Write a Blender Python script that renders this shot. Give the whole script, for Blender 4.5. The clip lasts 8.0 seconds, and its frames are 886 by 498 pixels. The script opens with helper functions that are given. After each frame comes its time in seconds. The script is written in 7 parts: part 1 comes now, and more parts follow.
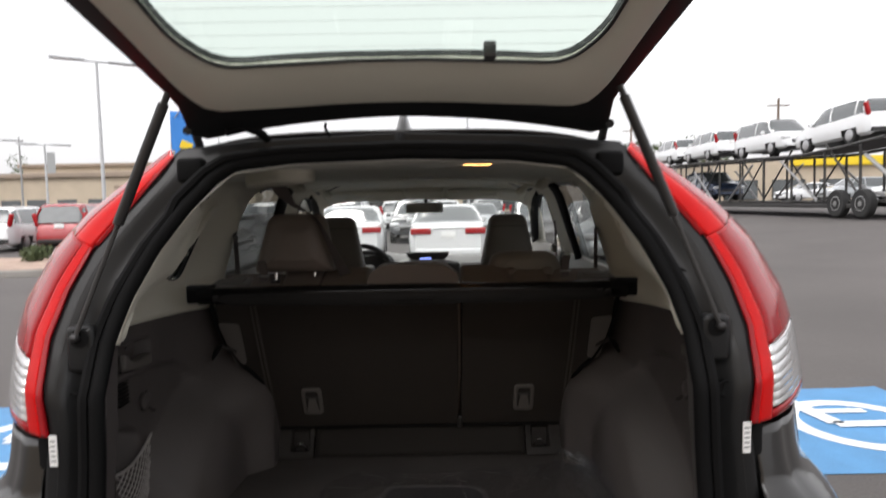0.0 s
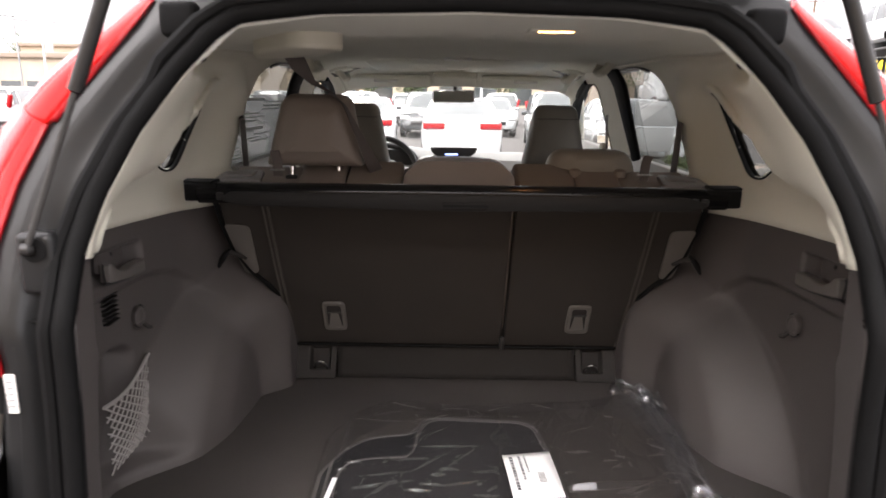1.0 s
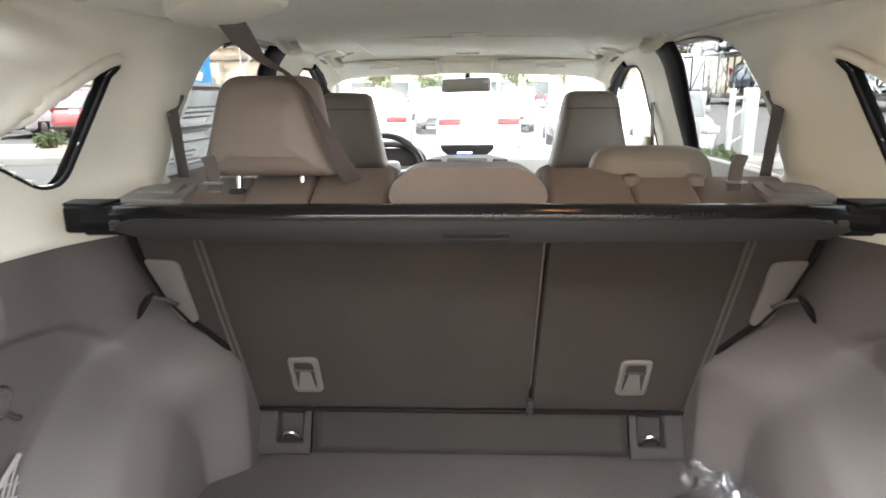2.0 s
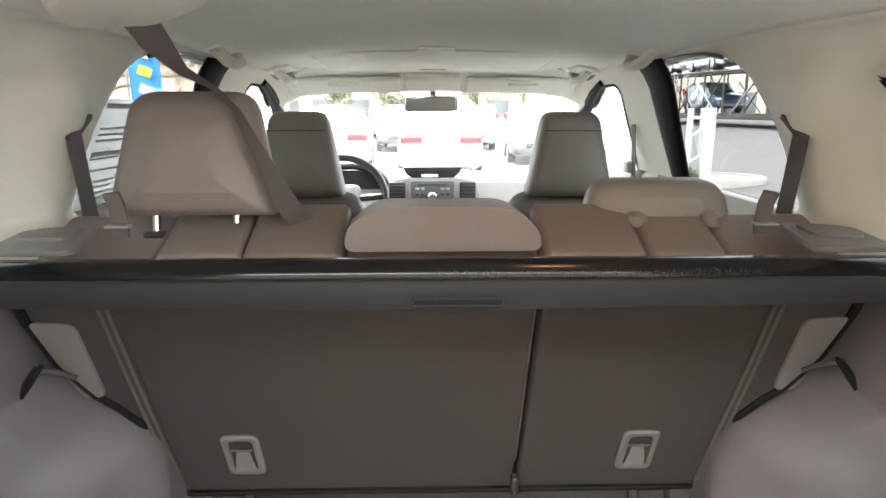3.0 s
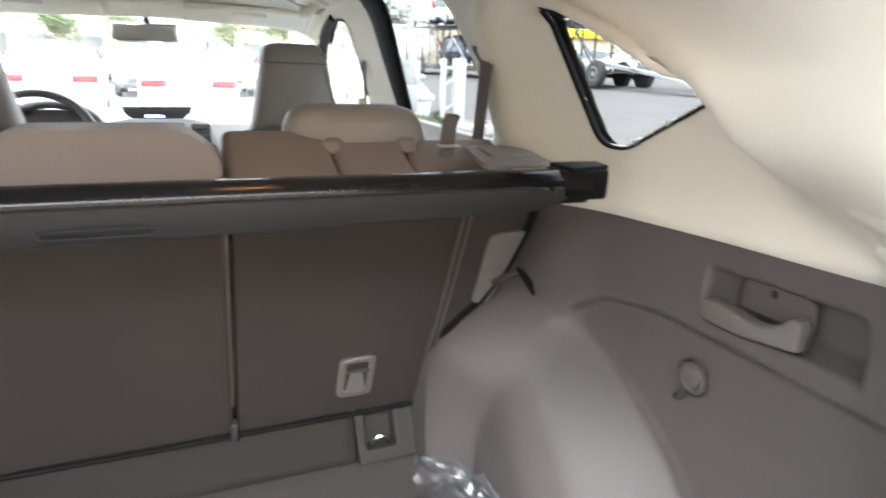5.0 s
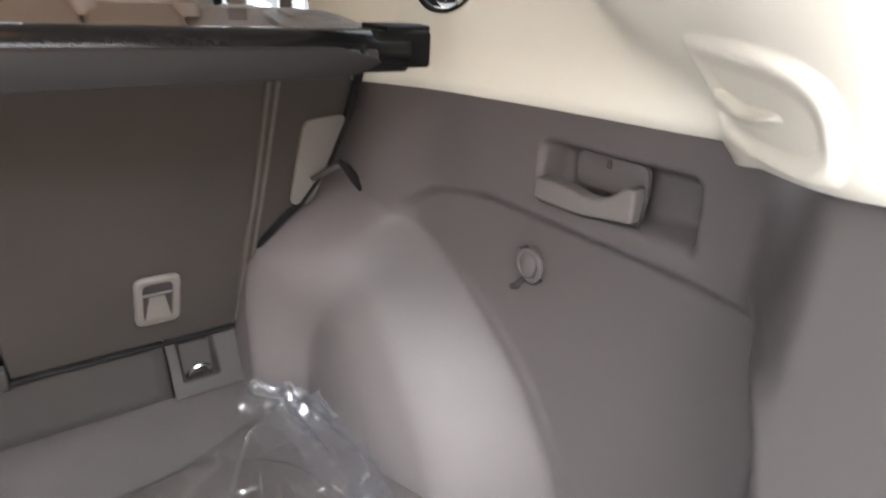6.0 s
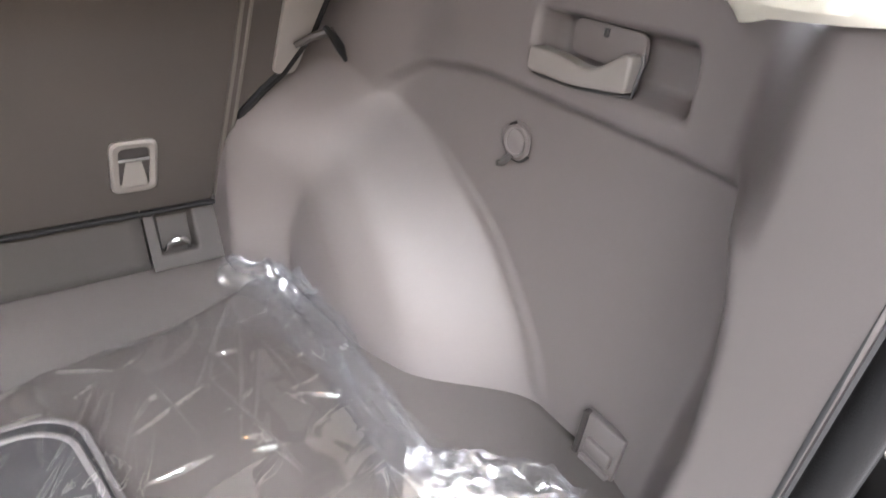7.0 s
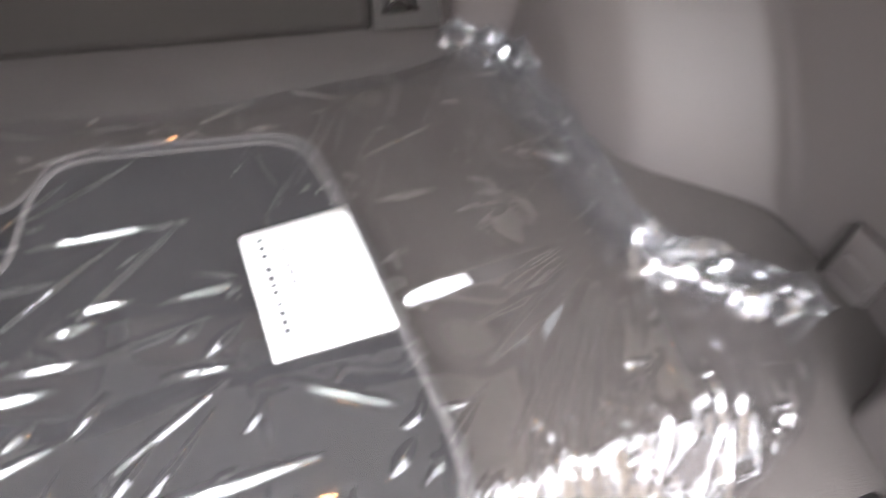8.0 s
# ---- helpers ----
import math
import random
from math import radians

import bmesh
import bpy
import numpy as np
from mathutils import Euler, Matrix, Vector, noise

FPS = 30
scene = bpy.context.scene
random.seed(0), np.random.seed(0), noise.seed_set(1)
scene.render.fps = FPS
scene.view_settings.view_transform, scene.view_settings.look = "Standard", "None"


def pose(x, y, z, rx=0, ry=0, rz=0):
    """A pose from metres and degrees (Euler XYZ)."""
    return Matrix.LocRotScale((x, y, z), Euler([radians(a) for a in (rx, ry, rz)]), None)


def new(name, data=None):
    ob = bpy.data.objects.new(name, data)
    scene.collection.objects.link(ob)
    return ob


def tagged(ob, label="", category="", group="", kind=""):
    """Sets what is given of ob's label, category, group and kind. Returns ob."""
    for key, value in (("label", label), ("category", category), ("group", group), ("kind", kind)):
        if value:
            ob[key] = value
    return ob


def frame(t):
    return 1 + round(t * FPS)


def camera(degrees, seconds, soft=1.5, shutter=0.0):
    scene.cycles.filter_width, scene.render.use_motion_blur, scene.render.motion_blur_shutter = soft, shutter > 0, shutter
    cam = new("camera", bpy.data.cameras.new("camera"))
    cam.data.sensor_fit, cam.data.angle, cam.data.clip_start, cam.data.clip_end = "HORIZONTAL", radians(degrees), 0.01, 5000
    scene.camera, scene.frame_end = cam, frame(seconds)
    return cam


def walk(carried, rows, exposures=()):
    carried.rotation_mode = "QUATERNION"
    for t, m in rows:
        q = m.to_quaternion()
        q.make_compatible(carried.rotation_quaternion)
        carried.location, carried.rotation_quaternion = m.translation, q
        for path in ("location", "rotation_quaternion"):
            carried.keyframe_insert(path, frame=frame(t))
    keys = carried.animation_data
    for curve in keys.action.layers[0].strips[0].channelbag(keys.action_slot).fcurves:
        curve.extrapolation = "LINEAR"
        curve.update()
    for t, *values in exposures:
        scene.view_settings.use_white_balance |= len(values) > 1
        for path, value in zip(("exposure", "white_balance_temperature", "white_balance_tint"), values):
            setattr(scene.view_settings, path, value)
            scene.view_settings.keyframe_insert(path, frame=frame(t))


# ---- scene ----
cam = camera(71.6, 8.0, soft=1.6, shutter=0.4)
# seconds, place, then tilt, lean and turn in degrees
PATH = [
    (0.0, 0.076, 0.083, 1.514, 85.70, 1.02, -0.38),
    (0.5, 0.017, 0.181, 1.493, 79.11, -0.54, 0.92),
    (1.0, -0.032, 0.397, 1.484, 76.11, -0.73, 0.52),
    (1.2, -0.027, 0.493, 1.470, 75.30, -0.75, 1.23),
    (2.3, -0.007, 0.947, 1.455, 76.48, 0.54, 2.01),
    (2.5, -0.013, 0.997, 1.462, 77.10, 0.90, 0.32),
    (3.0, -0.026, 1.060, 1.461, 77.32, -0.04, -1.51),
    (3.5, -0.012, 1.077, 1.458, 76.76, -0.04, -3.59),
    (4.0, 0.009, 1.084, 1.455, 75.94, -0.94, -8.14),
    (4.5, 0.042, 1.078, 1.449, 75.74, -1.69, -14.07),
    (5.0, 0.089, 1.063, 1.423, 73.14, -2.06, -22.48),
    (5.2, 0.099, 1.066, 1.416, 71.98, -2.09, -26.23),
    (6.3, 0.199, 1.136, 1.323, 64.20, -4.38, -37.97),
    (6.5, 0.189, 1.132, 1.315, 62.51, -5.06, -38.68),
    (7.0, 0.174, 1.111, 1.295, 58.86, -6.63, -36.36),
    (7.5, 0.165, 1.097, 1.266, 54.53, -6.74, -32.35),
    (8.0, 0.101, 1.127, 1.157, 44.24, -4.76, -19.63),
]
walk(cam, [(t, pose(x, y, z, rx, ry, rz)) for t, x, y, z, rx, ry, rz in PATH], [(0.0, 0.85, 6500, 12), (0.5, 1.12, 6500, 12), (1.0, 2.25, 6650, 16), (1.2, 2.8, 6550, 14), (2.5, 4.05, 6280, 8), (5.0, 4.05, 6000, 9), (6.5, 4.5, 6130, 13), (7.3, 4.8, 6100, 13), (8.0, 3.8, 6200, 14)])

# ---- world and light: an overcast sky ----
world = bpy.data.worlds.new("world")
scene.world = world
world.use_nodes = True
wn = world.node_tree.nodes
wl = world.node_tree.links
wn.clear()
sky = wn.new("ShaderNodeTexSky")
sky.sky_type = "NISHITA"
sky.sun_disc = False
sky.sun_elevation, sky.sun_rotation = radians(50), radians(200)
sky.air_density, sky.dust_density, sky.ozone_density = 1.0, 6.0, 1.0
hsv = wn.new("ShaderNodeHueSaturation")
hsv.inputs["Saturation"].default_value = 0.12
bgd = wn.new("ShaderNodeBackground")
bgd.inputs["Strength"].default_value = 0.15
wout = wn.new("ShaderNodeOutputWorld")
wl.new(sky.outputs[0], hsv.inputs["Color"])
cloud = wn.new("ShaderNodeMixRGB")
cloud.inputs["Fac"].default_value = 0.55
cloud.inputs["Color2"].default_value = (5.6, 5.6, 5.65, 1)
wl.new(hsv.outputs[0], cloud.inputs["Color1"])
wl.new(cloud.outputs[0], bgd.inputs["Color"])
wl.new(bgd.outputs[0], wout.inputs["Surface"])
sun = new("sun", bpy.data.lights.new("sun", "SUN"))
sun.data.energy, sun.data.angle, sun.data.color = 0.7, radians(20), (1.0, 0.97, 0.93)
sun.matrix_world = pose(0, 0, 30, 40, 0, -160)


# ---- materials ----
def mat(name, color, rough=0.5, metal=0.0, var=0.12, scale=40.0, bump=0.1, fine=400.0, coat=0.0, spread=None, spec=0.5, bump_dist=0.002):
    """A surface with two scales of variation: broad stains and fine grain."""
    m = bpy.data.materials.new(name)
    m.use_nodes = True
    nt = m.node_tree
    b = nt.nodes["Principled BSDF"]
    b.inputs["Metallic"].default_value = metal
    b.inputs["Coat Weight"].default_value = coat
    b.inputs["Coat Roughness"].default_value = 0.06
    b.inputs["Specular IOR Level"].default_value = spec
    tc = nt.nodes.new("ShaderNodeTexCoord")
    broad = nt.nodes.new("ShaderNodeTexNoise")
    broad.inputs["Scale"].default_value = scale * 0.12
    broad.inputs["Detail"].default_value = 4
    grain = nt.nodes.new("ShaderNodeTexNoise")
    grain.inputs["Scale"].default_value = fine
    grain.inputs["Detail"].default_value = 3
    nt.links.new(tc.outputs["Object"], broad.inputs["Vector"])
    nt.links.new(tc.outputs["Object"], grain.inputs["Vector"])
    mixn = nt.nodes.new("ShaderNodeMath")
    mixn.operation = "MULTIPLY_ADD"
    mixn.inputs[1].default_value = 0.45
    nt.links.new(grain.outputs["Fac"], mixn.inputs[0])
    half = nt.nodes.new("ShaderNodeMath")
    half.operation = "MULTIPLY"
    half.inputs[1].default_value = 0.55
    nt.links.new(broad.outputs["Fac"], half.inputs[0])
    nt.links.new(half.outputs[0], mixn.inputs[2])
    ramp = nt.nodes.new("ShaderNodeValToRGB")
    ramp.color_ramp.elements[0].position, ramp.color_ramp.elements[1].position = 0.3, 0.7
    dark = tuple(c * (1 - var) for c in color)
    light = spread if spread else tuple(min(1.0, c * (1 + var)) for c in color)
    ramp.color_ramp.elements[0].color = (*dark, 1)
    ramp.color_ramp.elements[1].color = (*light, 1)
    nt.links.new(mixn.outputs[0], ramp.inputs["Fac"])
    nt.links.new(ramp.outputs["Color"], b.inputs["Base Color"])
    rr = nt.nodes.new("ShaderNodeMapRange")
    rr.inputs["To Min"].default_value = max(0.02, rough - 0.08)
    rr.inputs["To Max"].default_value = min(1.0, rough + 0.08)
    nt.links.new(broad.outputs["Fac"], rr.inputs["Value"])
    nt.links.new(rr.outputs["Result"], b.inputs["Roughness"])
    if bump:
        bp = nt.nodes.new("ShaderNodeBump")
        bp.inputs["Strength"].default_value = bump
        bp.inputs["Distance"].default_value = bump_dist
        nt.links.new(grain.outputs["Fac"], bp.inputs["Height"])
        nt.links.new(bp.outputs["Normal"], b.inputs["Normal"])
    return m


def clear_mat(name, tint, gloss=0.5, rough=0.03, ior=1.45, milk=0.0):
    """A thin clear sheet: it lets light through unbent and mirrors at a slant."""
    m = bpy.data.materials.new(name)
    m.use_nodes = True
    nt = m.node_tree
    nt.nodes.clear()
    out = nt.nodes.new("ShaderNodeOutputMaterial")
    tr = nt.nodes.new("ShaderNodeBsdfTransparent")
    tr.inputs["Color"].default_value = (*tint, 1)
    gl = nt.nodes.new("ShaderNodeBsdfGlossy")
    gl.inputs["Roughness"].default_value = rough
    gl.inputs["Color"].default_value = (1, 1, 1, 1)
    fr = nt.nodes.new("ShaderNodeLayerWeight")
    fr.inputs["Blend"].default_value = 0.5
    five = nt.nodes.new("ShaderNodeMath")
    five.operation = "POWER"
    five.inputs[1].default_value = 5.0
    nt.links.new(fr.outputs["Facing"], five.inputs[0])
    r0 = ((ior - 1) / (ior + 1)) ** 2
    mul = nt.nodes.new("ShaderNodeMath")
    mul.operation = "MULTIPLY_ADD"
    mul.inputs[1].default_value = gloss * (1 - r0)
    mul.inputs[2].default_value = gloss * r0
    nt.links.new(five.outputs[0], mul.inputs[0])
    mx = nt.nodes.new("ShaderNodeMixShader")
    nt.links.new(mul.outputs[0], mx.inputs["Fac"])
    nt.links.new(tr.outputs[0], mx.inputs[1])
    nt.links.new(gl.outputs[0], mx.inputs[2])
    if milk:
        df = nt.nodes.new("ShaderNodeBsdfTranslucent")
        d2 = nt.nodes.new("ShaderNodeBsdfDiffuse")
        both = nt.nodes.new("ShaderNodeMixShader")
        nt.links.new(df.outputs[0], both.inputs[1])
        nt.links.new(d2.outputs[0], both.inputs[2])
        cloud = nt.nodes.new("ShaderNodeMixShader")
        cloud.inputs["Fac"].default_value = milk
        nt.links.new(mx.outputs[0], cloud.inputs[1])
        nt.links.new(both.outputs[0], cloud.inputs[2])
        mx = cloud
    nt.links.new(mx.outputs[0], out.inputs["Surface"])
    return m


def glow_mat(name, color, strength):
    m = bpy.data.materials.new(name)
    m.use_nodes = True
    b = m.node_tree.nodes["Principled BSDF"]
    b.inputs["Base Color"].default_value = (*color, 1)
    b.inputs["Emission Color"].default_value = (*color, 1)
    b.inputs["Emission Strength"].default_value = strength
    return m


SEATBACK = mat("seatback_carpet", (0.0280, 0.0228, 0.0195), 0.95, var=0.22, fine=900, bump=0.5, scale=60)
WELT = mat("welt_piping", (0.058, 0.050, 0.044), 0.8, var=0.1, fine=900, bump=0.2)
CARPET = mat("floor_carpet", (0.0480, 0.0415, 0.0385), 0.95, var=0.2, fine=800, bump=0.5, scale=50)
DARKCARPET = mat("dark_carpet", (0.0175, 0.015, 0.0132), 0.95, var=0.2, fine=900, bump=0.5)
TRIM = mat("taupe_plastic", (0.080, 0.0705, 0.0685), 0.58, var=0.06, fine=1500, bump=0.12, scale=20, spec=0.4)
BEIGE = mat("beige_plastic", (0.66, 0.635, 0.545), 0.6, var=0.04, fine=1500, bump=0.1, scale=20)
LINER = mat("headliner_fabric", (0.79, 0.79, 0.715), 0.95, var=0.05, fine=1200, bump=0.25, scale=30)
PANEL = mat("pale_panel", (0.110, 0.100, 0.093), 0.55, var=0.05, fine=1500, bump=0.1)
LEATHER = mat("taupe_leather", (0.182, 0.150, 0.130), 0.5, var=0.1, fine=500, bump=0.25, scale=50)
GREYLEATHER = mat("grey_leather", (0.21, 0.19, 0.168), 0.5, var=0.08, fine=500, bump=0.25, scale=50)
WEB = mat("belt_webbing", (0.088, 0.074, 0.070), 0.75, var=0.15, fine=1200, bump=0.4)
BLACK = mat("black_plastic", (0.018, 0.017, 0.017), 0.38, var=0.3, fine=900, bump=0.1)
RUBBER = mat("black_rubber", (0.0045, 0.0045, 0.0048), 0.7, var=0.25, fine=600, bump=0.15, spec=0.14)
DTRIM = mat("dark_taupe_plastic", (0.024, 0.0212, 0.020), 0.65, spec=0.3, var=0.06, fine=1500, bump=0.12)
COVERFLAP = mat("cover_vinyl", (0.0110, 0.0103, 0.0102), 0.75, spec=0.3, var=0.12, fine=800, bump=0.2)
PAINT = mat("grey_metallic_paint", (0.019, 0.018, 0.0175), 0.34, metal=0.4, var=0.12, fine=3000, bump=0.0, coat=0.8)
JAMB = mat("jamb_paint", (0.0145, 0.0148, 0.0156), 0.38, metal=0.0, var=0.15, fine=2500, bump=0.05, coat=0.14, spec=0.3)
CHROME = mat("chrome", (0.75, 0.75, 0.76), 0.15, metal=1.0, var=0.04, bump=0.0)
SILVER = mat("silver_plastic", (0.30, 0.30, 0.295), 0.35, metal=0.5, var=0.05, bump=0.05)
REDLENS = mat("red_lens", (0.62, 0.004, 0.004), 0.3, var=0.08, fine=150, bump=0.0, coat=0.08, spec=0.15)
DEEPRED = mat("deep_red_lens", (0.34, 0.008, 0.012), 0.15, var=0.12, fine=120, bump=0.0, coat=0.15, spec=0.25)
CLEARLENS = mat("clear_lens", (0.72, 0.73, 0.74), 0.12, metal=0.35, var=0.15, fine=90, bump=0.2, coat=1.0)
PAPER = mat("white_paper", (0.86, 0.86, 0.85), 0.75, var=0.03, bump=0.1)
INK = mat("print_ink", (0.03, 0.03, 0.035), 0.8, var=0.1, bump=0.0)
MATBLACK = mat("mat_backing", (0.012, 0.012, 0.014), 0.6, var=0.2, fine=500, bump=0.3)
MATPILE = mat("mat_pile", (0.0185, 0.0170, 0.0178), 0.95, var=0.22, fine=900, bump=0.6)
BROADMAT = mat("taupe_mat_pile", (0.048, 0.040, 0.0355), 0.95, var=0.22, fine=900, bump=0.6)
BINDING = mat("mat_binding", (0.085, 0.078, 0.075), 0.85, var=0.12, fine=900, bump=0.3)
NETTING = mat("net_cord", (0.30, 0.28, 0.27), 0.85, var=0.1, bump=0.2)
GLASS = clear_mat("window_glass", (0.90, 0.93, 0.91), 0.8, 0.01)
PRIVACY = clear_mat("privacy_glass", (0.29, 0.305, 0.30), 0.8, 0.01)
SHEET = clear_mat("thin_paper", (0.02, 0.02, 0.02), 0.2, 0.6, milk=0.97)
TINTED = clear_mat("gate_glass", (0.86, 0.91, 0.87), 0.8, 0.01)
FILM = clear_mat("clear_film", (0.96, 0.96, 0.97), 1.0, 0.05, 2.05, 0.008)
BUNCHED = clear_mat("bunched_film", (0.92, 0.93, 0.95), 1.0, 0.09, 1.8, 0.045)
GLOSSBLACK = mat("gloss_black_plastic", (0.006, 0.006, 0.0065), 0.16, var=0.3, fine=300, bump=0.0, spec=0.25)
MIRRORGLASS = mat("mirror_glass", (0.8, 0.8, 0.8), 0.03, metal=1.0, var=0.02, bump=0.0)
AMBER = glow_mat("lit_lamp_lens", (1.0, 0.42, 0.13), 5.0)
SCREEN = glow_mat("blue_display", (0.25, 0.35, 1.0), 1.2)
ASPHALT = mat("asphalt", (0.092, 0.084, 0.081), 0.9, var=0.25, scale=4, fine=60, bump=0.4, bump_dist=0.01)
BLUEPAINT = mat("blue_road_paint", (0.085, 0.245, 0.46), 0.8, var=0.22, scale=30, fine=150, bump=0.3)
WHITEPAINT = mat("white_road_paint", (0.72, 0.74, 0.75), 0.75, var=0.12, scale=30, fine=150, bump=0.3)
CONCRETE = mat("concrete", (0.27, 0.255, 0.235), 0.9, var=0.16, scale=20, fine=90, bump=0.4, bump_dist=0.006)
GRAVEL = mat("pink_gravel", (0.42, 0.31, 0.25), 0.95, var=0.4, scale=30, fine=50, bump=0.8, bump_dist=0.03)
STUCCO = mat("tan_stucco", (0.50, 0.42, 0.32), 0.95, var=0.12, scale=6, fine=60, bump=0.3)
STUCCODARK = mat("brown_stucco", (0.30, 0.24, 0.19), 0.95, var=0.12, scale=6, fine=60, bump=0.3)
DARKGLASS = mat("dark_glass", (0.05, 0.058, 0.06), 0.05, var=0.2, bump=0.0, coat=1.0, spec=0.9)
STEEL = mat("grey_steel", (0.33, 0.33, 0.33), 0.5, metal=0.5, var=0.15, bump=0.1)
PALESTEEL = mat("pale_painted_steel", (0.50, 0.51, 0.52), 0.5, metal=0.2, var=0.1, bump=0.1)
DARKSTEEL = mat("dark_steel", (0.055, 0.053, 0.052), 0.6, metal=0.4, var=0.3, scale=10, bump=0.2)
TYRE = mat("tyre", (0.02, 0.02, 0.02), 0.8, var=0.2, bump=0.3)
RIM = mat("alloy_rim", (0.5, 0.5, 0.51), 0.3, metal=0.8, var=0.1, bump=0.0)
LEAF = mat("leaf", (0.075, 0.10, 0.04), 0.7, var=0.45, scale=60, fine=30, bump=0.2)
BARK = mat("bark", (0.16, 0.12, 0.09), 0.9, var=0.3, scale=60, bump=0.6)
YELLOW = mat("yellow_paint", (0.80, 0.58, 0.02), 0.5, var=0.1, bump=0.05)
BLUEBANNER = mat("blue_banner", (0.04, 0.22, 0.62), 0.7, var=0.12, scale=12, bump=0.1)
SIGNGREY = mat("grey_sign", (0.33, 0.34, 0.34), 0.5, var=0.06, bump=0.05)
# white paint toned down, the post's grey shading put into its base colour
POSTWHITE = mat("greyed_white_paint", (0.44, 0.45, 0.45), 0.6, var=0.1, scale=20, bump=0.1)


# ---- building helpers ----
def part(name, bm, material, parent=None, label="", smooth=True, angle=40):
    """Links a bmesh, given in world places, as one mesh object under a thing or a part."""
    base = Vector((0, 0, 0))
    up = parent
    while up:
        base += up.location
        up = up.parent
    bmesh.ops.translate(bm, vec=-base, verts=bm.verts)
    bmesh.ops.recalc_face_normals(bm, faces=bm.faces)
    if smooth:
        lim = radians(angle)
        for f in bm.faces:
            f.smooth = True
        for e in bm.edges:
            e.smooth = not (len(e.link_faces) == 2 and e.calc_face_angle(0) > lim)
    me = bpy.data.meshes.new(name)
    bm.to_mesh(me)
    bm.free()
    me.materials.append(material)
    ob = new(name, me)
    ob.parent = parent
    if label:
        tagged(ob, label)
    return ob


def thing(name, at, label, category, group="", kind=""):
    ob = new(name)
    ob.empty_display_size = 0.1
    ob.location = at
    return tagged(ob, label, category, group, kind)


def solid(ob, depth, offset=0.0):
    s = ob.modifiers.new("thickness", "SOLIDIFY")
    s.thickness, s.offset = depth, offset
    return ob


def ss(v):
    v = min(1.0, max(0.0, v))
    return v * v * (3 - 2 * v)


def lerp(a, b, k):
    return a + (b - a) * k


def tab(v, pts):
    return float(np.interp(v, [p[0] for p in pts], [p[1] for p in pts]))


def surf(fn, us, vs, keep=None):
    """A sheet of points fn(u, v)."""
    bm = bmesh.new()
    rows = [[bm.verts.new(fn(u, v)) for v in vs] for u in us]
    for i in range(len(us) - 1):
        for j in range(len(vs) - 1):
            if keep is None or keep(i, j):
                bm.faces.new((rows[i][j], rows[i + 1][j], rows[i + 1][j + 1], rows[i][j + 1]))
    return bm


def span(a, b, n):
    return [a + (b - a) * i / (n - 1) for i in range(n)]


def rbox(cx, cy, cz, sx, sy, sz, r=0.01, seg=3, rot=None, taper=0.0, bm=None):
    """A box with rounded edges; taper narrows its top. rot turns it about its middle."""
    own = bmesh.new()
    bmesh.ops.create_cube(own, size=1.0)
    for v in own.verts:
        k = 1 - taper * (v.co.z + 0.5)
        v.co = Vector((v.co.x * sx * k, v.co.y * sy, v.co.z * sz))
    if r > 0:
        bmesh.ops.bevel(own, geom=list(own.edges), offset=min(r, sx * 0.49, sy * 0.49, sz * 0.49), segments=seg, profile=0.5, affect="EDGES", clamp_overlap=True)
    m = Matrix.Translation((cx, cy, cz)) @ (rot if rot else Matrix.Identity(4))
    bmesh.ops.transform(own, matrix=m, verts=own.verts)
    return joined(own, bm)


def joined(own, bm):
    if bm is None:
        return own
    me = bpy.data.meshes.new("temp")
    own.to_mesh(me)
    own.free()
    bm.from_mesh(me)
    bpy.data.meshes.remove(me)
    return bm


def tube(points, r, n=10, bm=None, flat=1.0, cap=True):
    """A round bar along points; r is one radius or one for each point."""
    own = bmesh.new()
    pts = [Vector(p) for p in points]
    rings = []
    side = None
    for i, p in enumerate(pts):
        d = (pts[min(i + 1, len(pts) - 1)] - pts[max(i - 1, 0)]).normalized()
        if side is None:
            side = d.cross(Vector((0, 0, 1)))
            if side.length < 0.05:
                side = d.cross(Vector((0, 1, 0)))
        side = (side - d * side.dot(d)).normalized()
        up = side.cross(d)
        rad = r[i] if isinstance(r, (list, tuple)) else r
        rings.append([own.verts.new(p + side * rad * math.cos(a) + up * rad * flat * math.sin(a)) for a in [2 * math.pi * k / n for k in range(n)]])
    for a, b in zip(rings, rings[1:]):
        for k in range(n):
            own.faces.new((a[k], a[(k + 1) % n], b[(k + 1) % n], b[k]))
    if cap:
        own.faces.new(rings[0][::-1])
        own.faces.new(rings[-1])
    return joined(own, bm)


def plate(outline, depth, put, r=0.0, bm=None, seg=2):
    """A flat piece with an outline of (u, v), put(u, v, w) giving its place, w from 0 to depth."""
    own = bmesh.new()
    f = own.faces.new([own.verts.new((u, v, 0)) for u, v in outline])
    ext = bmesh.ops.extrude_face_region(own, geom=[f])
    top = [g for g in ext["geom"] if isinstance(g, bmesh.types.BMVert)]
    bmesh.ops.translate(own, vec=(0, 0, depth), verts=top)
    if r > 0:
        tops = set(top)
        es = [e for e in own.edges if e.verts[0] in tops and e.verts[1] in tops]
        bmesh.ops.bevel(own, geom=es, offset=r, segments=seg, profile=0.5, affect="EDGES", clamp_overlap=True)
    for v in own.verts:
        v.co = Vector(put(v.co.x, v.co.y, v.co.z))
    return joined(own, bm)


